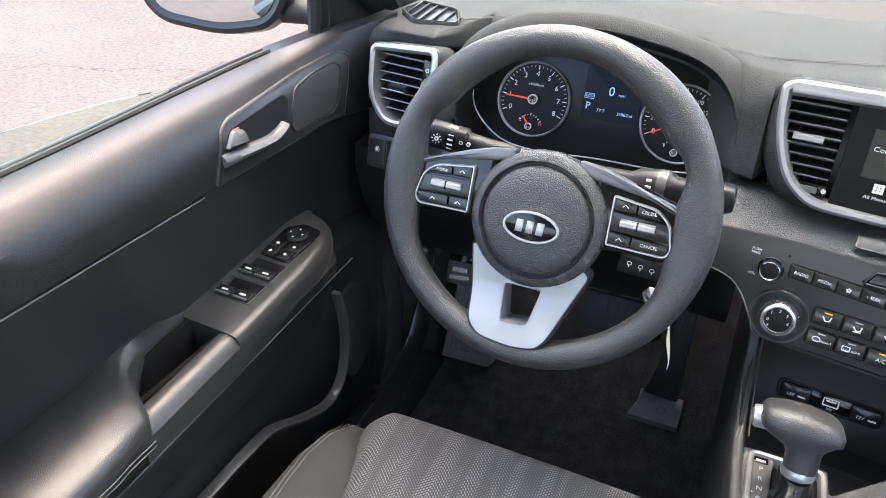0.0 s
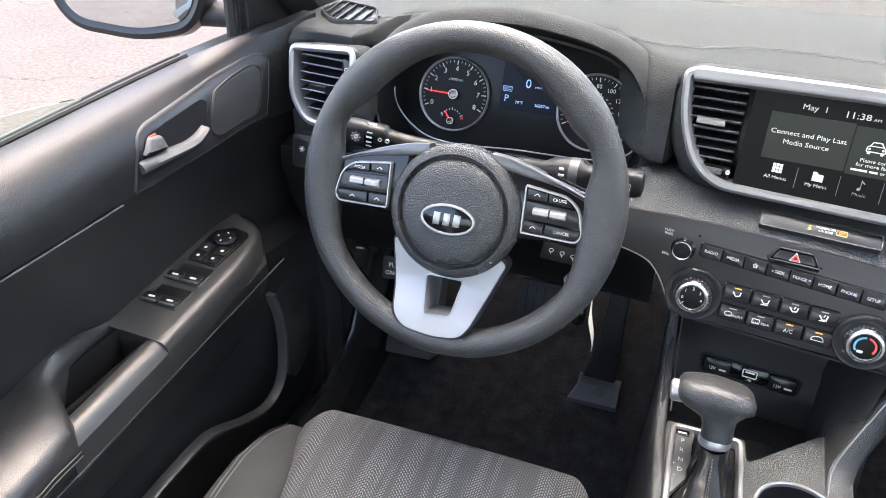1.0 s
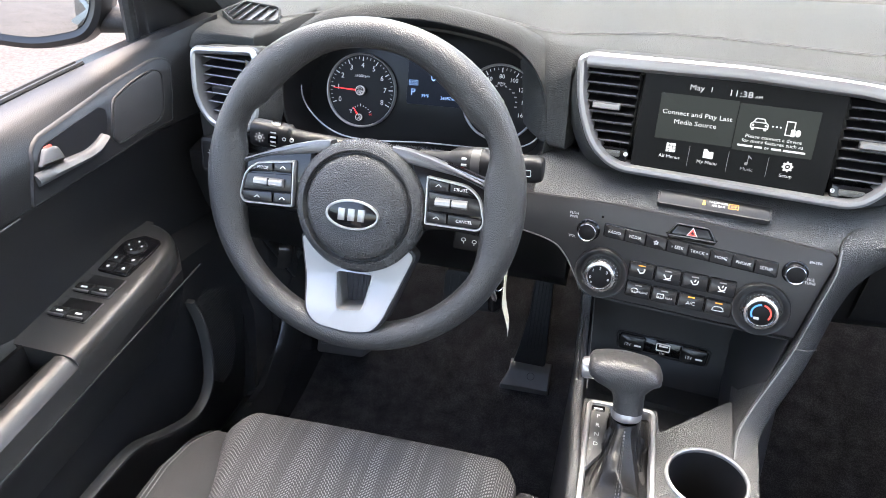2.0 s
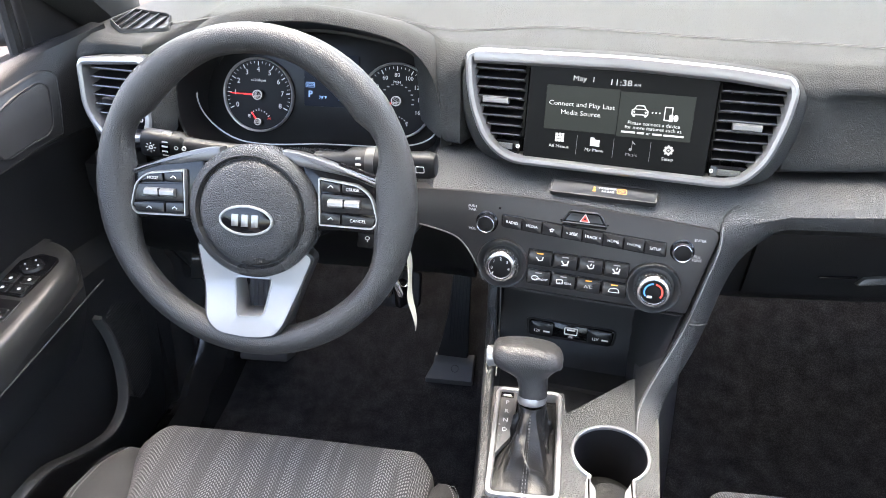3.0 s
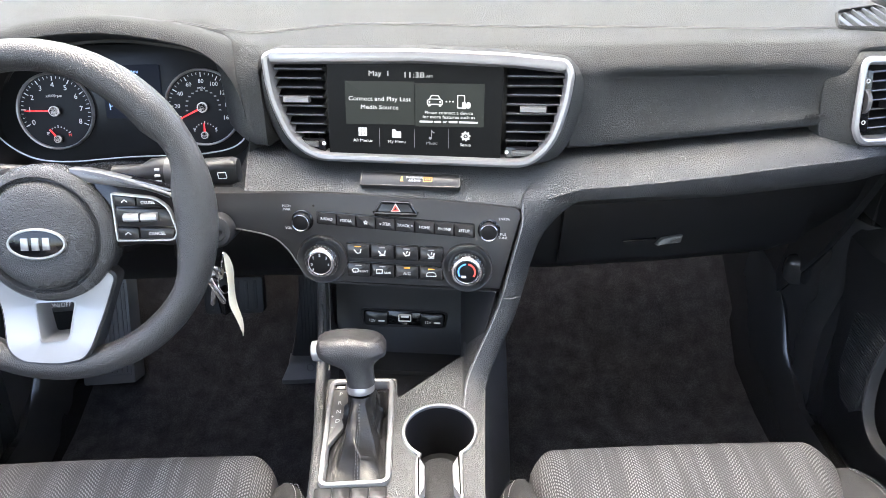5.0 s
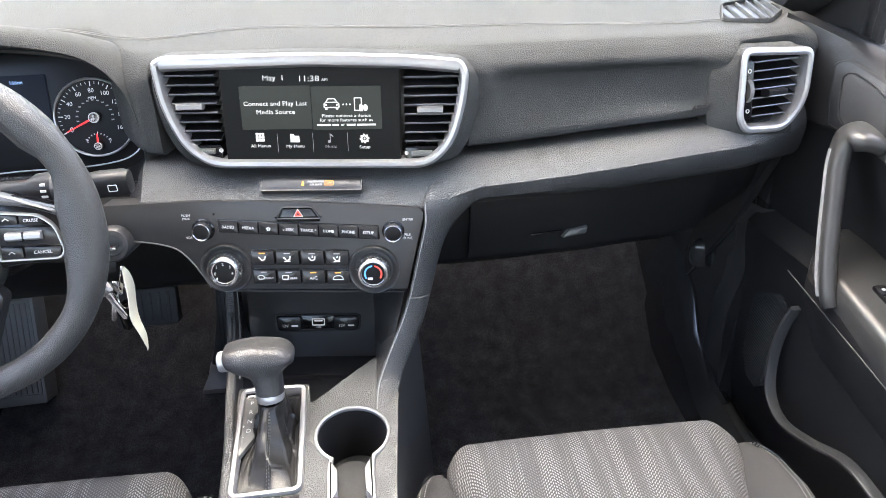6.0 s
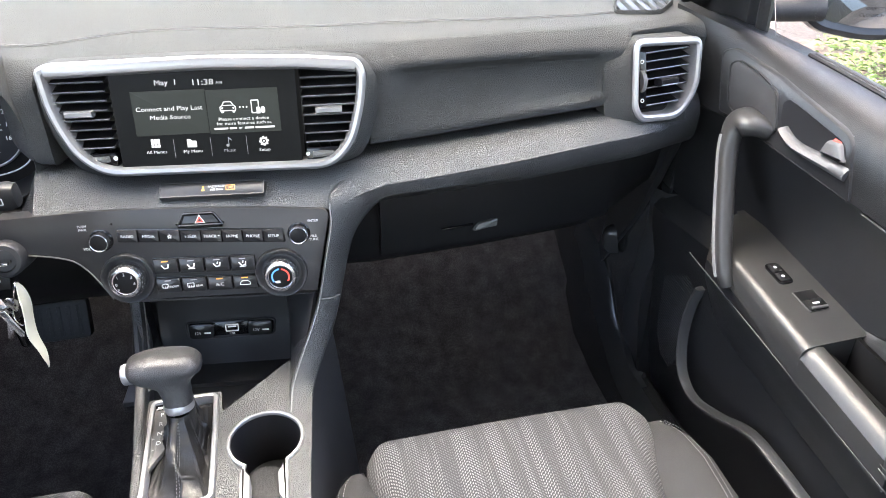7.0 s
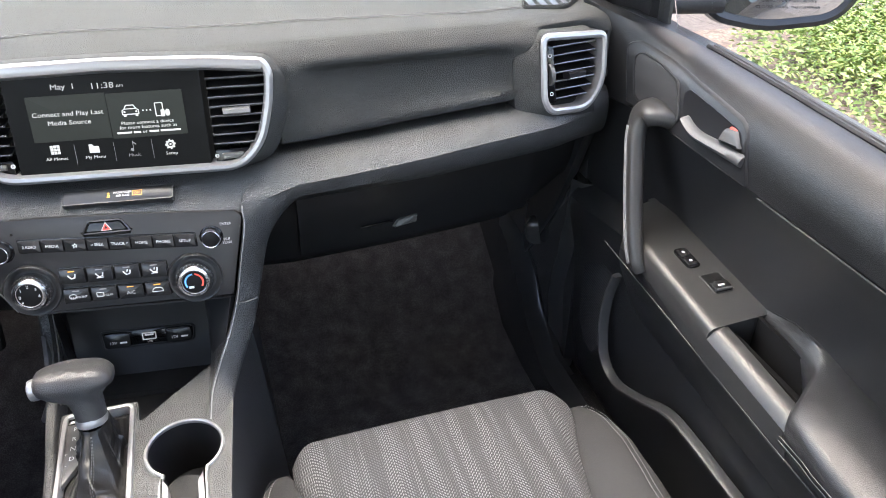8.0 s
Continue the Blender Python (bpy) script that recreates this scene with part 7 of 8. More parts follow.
    for y in (0.528, 0.530, 0.56, 0.60, 0.65, 0.69, 0.72, 0.745, 0.765, 0.78, 0.790, 0.797, 0.800):
        z = za(y)
        xi = line(y, ((0.5, 0.6600), (0.70, 0.6640), (0.745, 0.672), (0.770, 0.684), (0.785, 0.697), (0.795, 0.713), (0.800, 0.728)))
        z -= table(y, ((0.74, 0), (0.80, 0.006)))
        rows.append([X(x, y, zz) for x, zz in ((0.765, z + 0.004), (0.735, z + 0.003), (xi + 0.014, z), (xi + 0.006, z - 0.0015), (xi + 0.001, z - 0.006), (xi - 0.001, z - 0.014), (xi + 0.0005, z - 0.034), (xi + 0.0025, z - 0.052), (0.765, z - 0.054))])
    loft(bm, rows, close_u=True, cap=True)
    ar = part("armrest", bm, ARMREST, t, "satin grey armrest")
    bm = bmesh.new()
    rows = []
    for y in span(0.375, 0.532, 8):
        z = za(y) - 0.001
        rows.append([X(x, y, zz) for x, zz in ((0.694, z - 0.012), (0.688, z - 0.002), (0.678, z), (0.668, z - 0.004), (0.660, z - 0.014), (0.6610, z - 0.034), (0.6630, z - 0.052), (0.70, z - 0.054))])
    loft(bm, rows, close_u=True, cap=True)
    part("grip", bm, ARMREST, t, "satin grey pull grip")
    # sheets added behind the grip, coloured near black as the well's shade
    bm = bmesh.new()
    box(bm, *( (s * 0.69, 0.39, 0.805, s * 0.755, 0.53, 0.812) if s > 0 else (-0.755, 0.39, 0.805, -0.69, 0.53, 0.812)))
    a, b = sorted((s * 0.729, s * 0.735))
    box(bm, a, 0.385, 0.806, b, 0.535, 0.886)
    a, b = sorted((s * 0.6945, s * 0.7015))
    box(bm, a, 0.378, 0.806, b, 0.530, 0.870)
    part("well_shade_sheets", bm, WELLSHADE, t, "pull well lined with near-black sheets for its shade")
    # leather pad behind the grip, and its arm along the well
    bm = bmesh.new()
    rows = []
    for y in span(-0.30, 0.375, 20) + [0.392, 0.405, 0.42, 0.44, 0.46, 0.49, 0.52, 0.545, 0.552]:
        z = 0.893 + 0.03 * (y - 0.4)
        xi = line(y, ((-0.3, 0.640), (0.30, 0.640), (0.375, 0.648), (0.392, 0.668), (0.405, 0.690), (0.42, 0.712), (0.44, 0.726), (0.47, 0.733), (0.552, 0.739)))
        tip = table(y, ((0.47, 0), (0.552, 0.014)))
        hi = z + table(y, ((0.38, 0.0), (0.46, 0.006))) - tip
        lo2 = z - 0.045
        rows.append([X(x, y, zz) for x, zz in ((0.762, hi - 0.006), (0.756, hi + 0.002), ((0.756 + xi) / 2, hi + 0.004 - tip * 0.3), (xi + 0.012, hi), (xi + 0.003, hi - 0.006), (xi, hi - 0.016), (xi + 0.004, lo2 + 0.004), (xi + 0.014, lo2), (0.762, lo2))])
    loft(bm, rows, close_u=True, cap=True)
    ap = part("arm_pad", bm, ARMPAD, t, "padded black vinyl armrest with stitched edge", sharp=70)
    bm = bmesh.new()
    for off in (0.0, 0.006):
        tube(bm, [X(0.6395 + 0.002 * (y > 0.33), y, 0.872 + 0.03 * (y - 0.4) - off) for y in span(-0.3, 0.372, 40)], 0.0005, 4)
    part("stitching", bm, DTHREAD, ap)
    bm = bmesh.new()
    tube(bm, [X(0.7045 - 0.042 * table(y, ((0.30, 1), (0.80, 0.93))), y, 0.834 + 0.05 * (y - 0.55)) for y in span(-0.3, 0.79, 30)], 0.0012, 5)
    part("lower_seam", bm, LIPM, t, "thin satin seam line")
    bm = bmesh.new()
    rows = []
    for y in span(-0.35, 0.80, 24):
        z = 0.848 + 0.05 * (y - 0.55)
        e = table(y, ((0.74, 0), (0.80, 0.04)))
        well = 0.36 < y < 0.54
        rows.append([X(x + e, y, zz) for x, zz in ((0.72, z + 0.01 - 0.05 * well), (0.664, z + 0.004 - 0.008 * well), (0.6635, z - 0.006), (0.668, z - 0.03), (0.684, z - 0.07), (0.705, z - 0.12), (0.73, z - 0.12))])
    loft(bm, rows, close_u=True, cap=True)
    part("armrest_base", bm, DOORT, t)
    # switches
    A = Frame3(X(0.708, 0.60, za(0.60) + 0.0012), (s * 0.0, 1, 0.075), (-s, 0, 0.04))
    A.n = Vector((0, 0, 1))
    A.v = Vector((-s, 0, -0.02)).normalized()
    A.u = Vector((0, 1, 0.075)).normalized()
    def rocker(u0, u1, v0, v1, label):
        bm = bmesh.new()
        q = fillet([(u0, v0), (u1, v0), (u1, v1), (u0, v1)], 0.003, 3)
        trim(bm, A, q, [(0, -0.004), (0, 0.0012), (0.0006, 0.0016), (0.0014, 0.0012), (0.0016, -0.006)])
        k = part("window_switch", bm, SATIN, t, label)
        bm = bmesh.new()
        plate(bm, A, inset(q, 0.001), -0.006, 0.0012, 0.0004)
        part("switch_well", bm, DIAL, k)
        return k
    def paddle(k, u0, u1, v0, v1):
        bm = bmesh.new()
        q = fillet([(u0, v0), (u1, v0), (u1, v1), (u0, v1)], 0.002, 3)
        plate(bm, A, q, -0.002, 0.0045, 0.0015)
        pd = part("paddle", bm, BUTTON, k)
        bm = bmesh.new()
        plate(bm, A, [(u0, v1 - 0.002), (u0 + 0.0028, v1 - 0.002), (u0 + 0.0028, v0 + 0.001), (u0, v0 + 0.001)], 0.002, 0.0053, 0.0006)
        part("bright_edge", bm, HANDLEM, pd, "bright lip")
        bm = bmesh.new()
        plate(bm, A, rect((u0 + u1) / 2 - 0.0015, (v0 + v1) / 2 - 0.0045, (u0 + u1) / 2 + 0.0015, (v0 + v1) / 2 + 0.0045, 0.0005, 1), 0.004, 0.0049, 0.0002)
        part("mark", bm, PRINT, pd)
    if s < 0:
        for u0 in (-0.021, 0.026):
            k = rocker(u0, u0 + 0.039, -0.033, 0.022, "pair of window switches with bright lips")
            paddle(k, u0 + 0.002, u0 + 0.018, -0.031, -0.0065)
            paddle(k, u0 + 0.002, u0 + 0.018, -0.0045, 0.020)
        bm = bmesh.new()
        q = fillet([(0.072, -0.028), (0.140, -0.031), (0.158, -0.012), (0.152, 0.018), (0.125, 0.020), (0.070, 0.018)], 0.006, 4)
        plate(bm, A, q, -0.002, 0.003, 0.0012)
        k = part("mirror_switch", bm, GLOSS, t, "mirror and lock switch block")
        bm = bmesh.new()
        lathe(bm, A, [(0.0150, 0.002), (0.0150, 0.005), (0.0135, 0.007), (0.009, 0.0065), (0.0005, 0.0062)], 0.128, -0.006, 28)
        part("mirror_dial", bm, BUTTON, k)
        for du, dv in ((0.074, -0.017), (0.074, 0.006), (0.093, -0.018), (0.093, 0.008)):
            bm = bmesh.new()
            plate(bm, A, rect(du, dv - 0.009, du + 0.017, dv + 0.009, 0.001, 2), 0.002, 0.0042, 0.0008)
            b = part("lock_key", bm, BUTTON, k)
            bm = bmesh.new()
            plate(bm, A, rect(du + 0.006, dv - 0.002, du + 0.010, dv + 0.002, 0.0005, 1), 0.004, 0.0045, 0.0002)
            part("mark", bm, PRINT, b)
        bm = bmesh.new()
        for a in (0, 90, 180, 270):
            plate(bm, A, circle(0.128 + 0.0095 * math.cos(radians(a)), -0.006 + 0.0095 * math.sin(radians(a)), 0.0013, 6), 0.006, 0.0072, 0.0002)
        part("arrows", bm, PRINT, k)
    else:
        k = rocker(-0.021, 0.017, -0.024, 0.005, "window switch with a bright lip")
        paddle(k, -0.019, -0.002, -0.022, 0.003)
        bm = bmesh.new()
        q = rect(0.033, -0.010, 0.074, 0.010, 0.007, 4)
        plate(bm, A, q, -0.002, 0.0025, 0.001)
        k = part("lock_switch", bm, GLOSS, t, "black door lock switch")
        for u in (0.037, 0.055):
            bm = bmesh.new()
            plate(bm, A, rect(u, -0.007, u + 0.016, 0.007, 0.002, 3), 0.002, 0.004, 0.001)
            b = part("lock_key", bm, BUTTON, k)
            bm = bmesh.new()
            plate(bm, A, rect(u + 0.006, -0.002, u + 0.010, 0.002, 0.0005, 1), 0.0036, 0.0043, 0.0002)
            part("mark", bm, PRINT, b)
        # upright pull handle
        bm = bmesh.new()
        path = curve([X(0.722, 0.772, 1.052), X(0.704, 0.778, 1.055), X(0.691, 0.786, 1.047), X(0.682, 0.778, 1.022), X(0.674, 0.757, 0.985), X(0.667, 0.735, 0.945), X(0.661, 0.712, 0.905), X(0.659, 0.695, 0.877), X(0.662, 0.687, 0.862)], 5)
        rows = []
        for i, p in enumerate(path):
            f = i / (len(path) - 1)
            p = Vector(p)
            a = Vector(path[max(0, i - 1)])
            b = Vector(path[min(len(path) - 1, i + 1)])
            d = (b - a).normalized()
            wide = Vector((0.35, 1, 0)) - d * d.dot(Vector((0.35, 1, 0)))
            wide.normalize()
            deep = d.cross(wide)
            hw = line(f, ((0, 0.034), (0.15, 0.030), (0.28, 0.021), (0.4, 0.0165), (0.9, 0.0145), (1.0, 0.013)))
            hd = line(f, ((0, 0.014), (0.3, 0.012), (1.0, 0.010)))
            rows.append([p + wide * hw * (abs(math.cos(q)) ** 0.7) * (1 if math.cos(q) > 0 else -1) + deep * hd * (abs(math.sin(q)) ** 0.7) * (1 if math.sin(q) > 0 else -1) for q in span(0, 2 * math.pi, 17)[:-1]])
        loft(bm, rows, close_u=True, cap=True)
        ph = part("pull_handle", bm, ARMREST, t, "long satin grey pull handle", sharp=60)
        bm = bmesh.new()
        tube(bm, [(p[0] - 0.0105, p[1] + 0.006, p[2] + 0.001) for p in path[13:38]], 0.0028, 6)
        part("bright_strip", bm, SILVER, ph, "slim bright strip")
    # pocket lip, pocket and round speaker grille
    bm = bmesh.new()
    path = curve([X(0.699, 0.800, 0.768), X(0.697, 0.812, 0.720), X(0.695, 0.812, 0.660), X(0.693, 0.792, 0.606), X(0.692, 0.745, 0.588), X(0.694, 0.680, 0.612), X(0.697, 0.610, 0.648), X(0.699, 0.54, 0.652), X(0.700, 0.477, 0.650), X(0.700, 0.30, 0.65), X(0.70, -0.1, 0.65)], 5)
    rows = []
    for i, p in enumerate(path):
        p = Vector(p)
        d = (Vector(path[min(len(path) - 1, i + 1)]) - Vector(path[max(0, i - 1)])).normalized()
        nn = Vector((-s, 0, 0))
        w = d.cross(nn)
        h = 0.0040
        rows.append([p + w * h * a + nn * b for a, b in ((-1, -0.012), (-1, 0.001), (-0.5, 0.004), (0.5, 0.004), (1, 0.001), (1, -0.012))])
    loft(bm, rows, close_u=True, cap=True)
    part("pocket_lip", bm, LIPM, t, "satin lip of the door pocket")
    P = side(0.7075, 0.865, 0.66)
    bm = bmesh.new()
    q = fillet([(-0.045, 0.09), (0.0, 0.115), (0.05, 0.09), (0.045, -0.06), (0.0, -0.11), (-0.035, -0.08), (-0.030, 0.0)], 0.03, 4)
    plate(bm, P, q, -0.02, 0.0, 0.004)
    g = part("speaker_grille", bm, SPEAK, t, "finely ribbed speaker grille")
    for k in range(38):
        v = -0.095 + 0.0052 * k
        a = line(v, ((-0.11, -0.005), (-0.08, -0.030), (0.0, -0.028), (0.09, -0.040), (0.115, 0.0)))
        b = line(v, ((-0.11, 0.003), (-0.06, 0.040), (0.09, 0.046), (0.115, 0.004)))
        bm = bmesh.new()
        plate(bm, P, [(a, v - 0.0012), (b, v + 0.0020), (b, v + 0.0044), (a, v + 0.0012)], -0.001, 0.0012, 0.0004)
        part("rib", bm, RUBBER, g)
    # kick panel and sill below the door
    bm = bmesh.new()
    rows = []
    for y in span(-0.4, 1.20, 20):
        up = table(y, ((0.95, 0), (1.2, 0.25)))
        rows.append([X(x, y, z) for x, z in ((0.735, 0.36), (0.655 - 0.02 * up, 0.385), (0.664, 0.43 + up), (0.676, 0.462 + up), (0.690, 0.478 + up), (0.704, 0.474 + up), (0.715, 0.45 + up), (0.735, 0.44 + up))])
    loft(bm, rows, close_u=True, cap=True)
    part("sill_trim", bm, KICK, t, "dark sill trim")


build_door(-1)
build_door(1)


def build_kick(s):
    bm = bmesh.new()
    rows = []
    for z in span(0.42, 0.86, 10):
        y = line(z, ((0.42, 0.98), (0.60, 1.02), (0.86, 0.96)))
        rows.append([(s * x, yy, z) for x, yy in ((0.72, y - 0.03), (0.703, y - 0.02), (0.694, y), (0.690, y + 0.05), (0.672, y + 0.16), (0.65, 1.32), (0.72, 1.32))])
    loft(bm, rows, close_u=True, cap=True)
    k = part("trim_kick_panel", bm, KICK, None, "dark glossy kick panel beside the footwell", kind="structure")
    tagged(k, category="kick panel", group="kick panels")


build_kick(-1)
build_kick(1)


# ---- pillars, mirrors, windows ----
def build_outside(s):
    bm = bmesh.new()
    rows = []
    for f, hw in ((0, 0.055), (0.15, 0.048), (0.5, 0.045), (1, 0.045)):
        c = Vector((s * lerp(0.765, 0.60, f), lerp(1.12, 0.42, f), lerp(1.13, 1.60, f)))
        rows.append([c + Vector((s * a, b, 0.3 * b)) for a, b in ((-0.042, -0.01), (-0.038, -0.035), (-0.01, -hw), (0.03, -hw), (0.045, 0.0), (0.03, 0.05), (-0.02, 0.05), (-0.04, 0.02))])
    loft(bm, rows, close_u=True, cap=True)
    p = part("windscreen_pillar", bm, PAD, None, "dark trimmed windscreen pillar")
    tagged(p, category="pillar", group="windscreen pillars")
    # sail panel and frame of the window
    w = thing("window_frame", (s * 0.77, 0.9, 1.13), "black front corner of the side window frame", "window frame", "window frames")
    bm = bmesh.new()
    P = Frame3((s * 0.765, 0.93, 1.12), (0, 1, 0), (0, 0, 1))
    P.n = Vector((-s, 0, 0))
    plate(bm, P, [(-0.010, 0.0), (0.20, 0.0), (0.20, 0.04), (0.03, 0.22), (-0.010, 0.24)], -0.03, 0.0, 0.004)
    part("corner_panel", bm, DARK, w, "dark corner panel")
    bm = bmesh.new()
    tube(bm, [(s * 0.782, 0.905, 1.12), (s * 0.775, 0.897, 1.22), (s * 0.72, 0.86, 1.40)], 0.010, 8)
    part("channel", bm, RUBBER, w, "black window channel")
    # mirror
    m = thing("door_mirror", (s * 0.95, 0.95, 1.10), "dark exterior door mirror", "door mirror", "door mirrors")
    M = Frame3((s * 0.985 if s < 0 else 1.0, 0.925, 1.186 if s < 0 else 1.181), (0.97, 0.22, 0) if s < 0 else (0.93, -0.37, 0), (0, 0.10, 1))
    glass = fillet([(-s * 0.115, 0.075), (s * 0.115, 0.075), (s * 0.122, 0.02), (s * 0.085, -0.058), (-s * 0.02, -0.072), (-s * 0.095, -0.058), (-s * 0.118, -0.02)], 0.03, 5)
    bm = bmesh.new()
    rows = [[M.at(u, v, w) for u, v in inset(glass, d)] for d, w in ((0.006, 0.0), (-0.006, 0.006), (-0.014, 0.002), (-0.018, -0.02), (-0.010, -0.06), (0.02, -0.095), (0.05, -0.105))]
    loft(bm, rows, close_u=True, cap=True)
    part("housing", bm, BODYP, m, "dark mirror housing")
    bm = bmesh.new()
    plate(bm, M, inset(glass, 0.003), -0.002, 0.0035, 0.001)
    g = part("mirror_glass", bm, MIRRORM, m, "mirror glass")
    if s > 0:
        lettering("OBJECTS IN MIRROR ARE", M, 0.010, -0.0385, 0.0038, 0.0062, SATIN, g, 1.2)
        lettering("CLOSER THAN THEY APPEAR", M, 0.010, -0.0480, 0.0038, 0.0062, SATIN, g, 1.2)
    bm = bmesh.new()
    tube(bm, [(s * 0.80, 1.0, 1.13), (s * 0.85, 0.99, 1.135), (s * 0.92, 0.965, 1.14)], [0.030, 0.026, 0.03], 14, flat=0.7)
    part("foot", bm, RUBBER, m)
    # pane
    bm = bmesh.new()
    top = (lambda y: 1.132 + 0.05 * max(0, (0.63 - y))) if s < 0 else (lambda y: lerp(1.58, 1.36, max(0, y - 0.3) / 0.6) if y > 0.3 else 1.58)
    rows = []
    for y in span(-0.38, 0.62 if s < 0 else 0.885, 20):
        zt = top(y) if s > 0 else 1.128 + line(y, ((-0.38, 0.06), (0.39, 0.027), (0.50, 0.019), (0.58, 0.008), (0.62, 0.001)))
        lean = 0.30
        r = []
        for z in (1.10, 1.15, zt) if s > 0 else (1.10, 1.12, zt):
            x = 0.795 - (z - 1.12) * lean
            r.append((x, z))
        rows.append([(s * x, y, z) for x, z in r] + [(s * (x + 0.004), y, z) for x, z in reversed(r)])
    loft(bm, rows, close_u=True, cap=True)
    g = part("window_pane", bm, GLASS if s < 0 else CLEAR, None, "lowered green-tinted side window" if s < 0 else "clear side window, closed")
    tagged(g, category="window", group="side windows")
    g.visible_shadow = False


build_outside(-1)
build_outside(1)


def build_windscreen():
    bm = bmesh.new()
    rows = []
    for f in span(0, 1, 9):
        y, z, w = lerp(1.50, 0.505, f), lerp(1.085, 1.595, f), lerp(0.73, 0.575, f)
        r = [(a * w, y - 0.05 * a * a * (1 - 0.4 * f), z - 0.02 * a * a) for a in span(-1, 1, 15)]
        rows.append(r + [(q[0], q[1] + 0.0025, q[2] + 0.0045) for q in reversed(r)])
    loft(bm, rows, close_u=True, cap=True)
    g = part("window_windscreen", bm, SCREENG, None, "clear green-tinted windscreen above the dashboard", kind="structure")
    tagged(g, category="windscreen")
    g.visible_shadow = False


build_windscreen()


# ---- seats ----
def build_seat(x0, label):
    t = thing("front_seat", (x0, 0.3, 0.40), label, "car seat", "front seats")

    def zc(y):
        return line(y, ((-0.1, 0.66), (0.3, 0.675), (0.55, 0.700), (0.64, 0.706)))

    # insert with rolled front
    prof = [(-0.05, 0.668), (0.1, 0.668), (0.3, 0.676), (0.45, 0.688), (0.55, 0.698), (0.61, 0.7035), (0.640, 0.7045), (0.655, 0.702), (0.667, 0.695), (0.675, 0.683), (0.679, 0.665), (0.680, 0.63), (0.676, 0.58)]
    bm = bmesh.new()
    uvl = bm.loops.layers.uv.new("UVMap")
    dist = [0.0]
    for a, b in zip(prof, prof[1:]):
        dist.append(dist[-1] + math.hypot(b[0] - a[0], b[1] - a[1]))
    xs = [-1, -0.98, -0.955, -0.93, -0.9, -0.87, -0.84] + span(-0.76, 0.76, 19) + [0.84, 0.87, 0.9, 0.93, 0.955, 0.98, 1]
    grid = []
    info = {}
    for (y, z), d in zip(prof, dist):
        row = []
        for a in xs:
            w = 0.194 - 0.034 * max(0, min(1, (0.64 - y) / 0.17))
            drop = 0.020 * max(0, (abs(a) - 0.84) / 0.16) ** 2
            bulge = 0.004 * (1 - a * a)
            v = bm.verts.new((x0 + a * w, y - 0.030 * max(0, (abs(a) - 0.84) / 0.16) ** 2 * table(y, ((0.55, 0), (0.66, 1))), z - drop * table(-y, ((-0.67, 0.3), (-0.64, 1))) + bulge * (y < 0.67)))
            info[v] = (a * w, d)
            row.append(v)
        grid.append(row)
    for i in range(len(grid) - 1):
        for j in range(len(xs) - 1):
            f = bm.faces.new((grid[i][j], grid[i][j + 1], grid[i + 1][j + 1], grid[i + 1][j]))
            for l in f.loops:
                l[uvl].uv = info[l.vert]
    low = []
    for row in grid:
        low.append([bm.verts.new(v.co + Vector((0, -0.03 if v.co.y > 0.66 else 0, -0.035))) for v in (row[0], row[-1])])
    for i in range(len(grid) - 1):
        bm.faces.new((grid[i][0], grid[i + 1][0], low[i + 1][0], low[i][0]))
        bm.faces.new((grid[i][-1], low[i][1], low[i + 1][1], grid[i + 1][-1]))
        bm.faces.new((low[i][0], low[i + 1][0], low[i + 1][1], low[i][1]))
    part("insert", bm, CHEVRON, t, "grey chevron-woven cloth insert", sharp=75)
    # base with bolsters
    bm = bmesh.new()
    rows = []
    for y in (-0.1, 0.1, 0.3, 0.42, 0.50, 0.55, 0.59, 0.615, 0.632, 0.645, 0.655, 0.662):
        f = table(y, ((0.36, 0), (0.66, 1)))
        drop = line(y, ((0.40, 0.012), (0.55, 0.013), (0.60, 0.018), (0.632, 0.028), (0.655, 0.055), (0.662, 0.09)))
        half = []
        wo = line(y, ((0.2, 0.262), (0.42, 0.262), (0.50, 0.264), (0.55, 0.262), (0.59, 0.252), (0.615, 0.241), (0.632, 0.228), (0.648, 0.210), (0.662, 0.190)))
        wi = 0.196 - 0.034 * max(0, min(1, (0.64 - y) / 0.17))
        crest = 0.712 - drop
        half = [(0.0, 0.655), (wi - 0.026, 0.655), (wi - 0.010, crest - 0.020), (wi, crest - 0.010), (lerp(wi, wo, 0.30), crest - 0.002), (lerp(wi, wo, 0.55), crest), (lerp(wi, wo, 0.82), crest - 0.008), (wo, crest - 0.035), (wo + 0.002, crest - 0.09), (wo - 0.01, 0.50), (wo - 0.04, 0.47)]
        left = [(-x, z) for x, z in reversed(half[1:])]
        rows.append([(x0 + x, y, z) for x, z in left + half])
    loft(bm, rows, close_u=True, cap=True)
    b = part("cushion_base", bm, BOLSTER, t, "plain dark cloth cushion with bolsters", sharp=75)
    for s in (-1, 1):
        bm = bmesh.new()
        pts = []
        for y in span(0.1, 0.642, 260):
            wo = line(y, ((0.2, 0.262), (0.42, 0.262), (0.50, 0.264), (0.55, 0.262), (0.59, 0.252), (0.615, 0.241), (0.632, 0.228), (0.648, 0.210), (0.662, 0.190)))
            drop = line(y, ((0.40, 0.012), (0.55, 0.013), (0.60, 0.018), (0.632, 0.028), (0.655, 0.055)))
            pts.append(Vector((x0 + s * lerp(0.196 - 0.034 * max(0, min(1, (0.64 - y) / 0.17)), wo, 0.66), y, 0.712 - drop - 0.0015)))
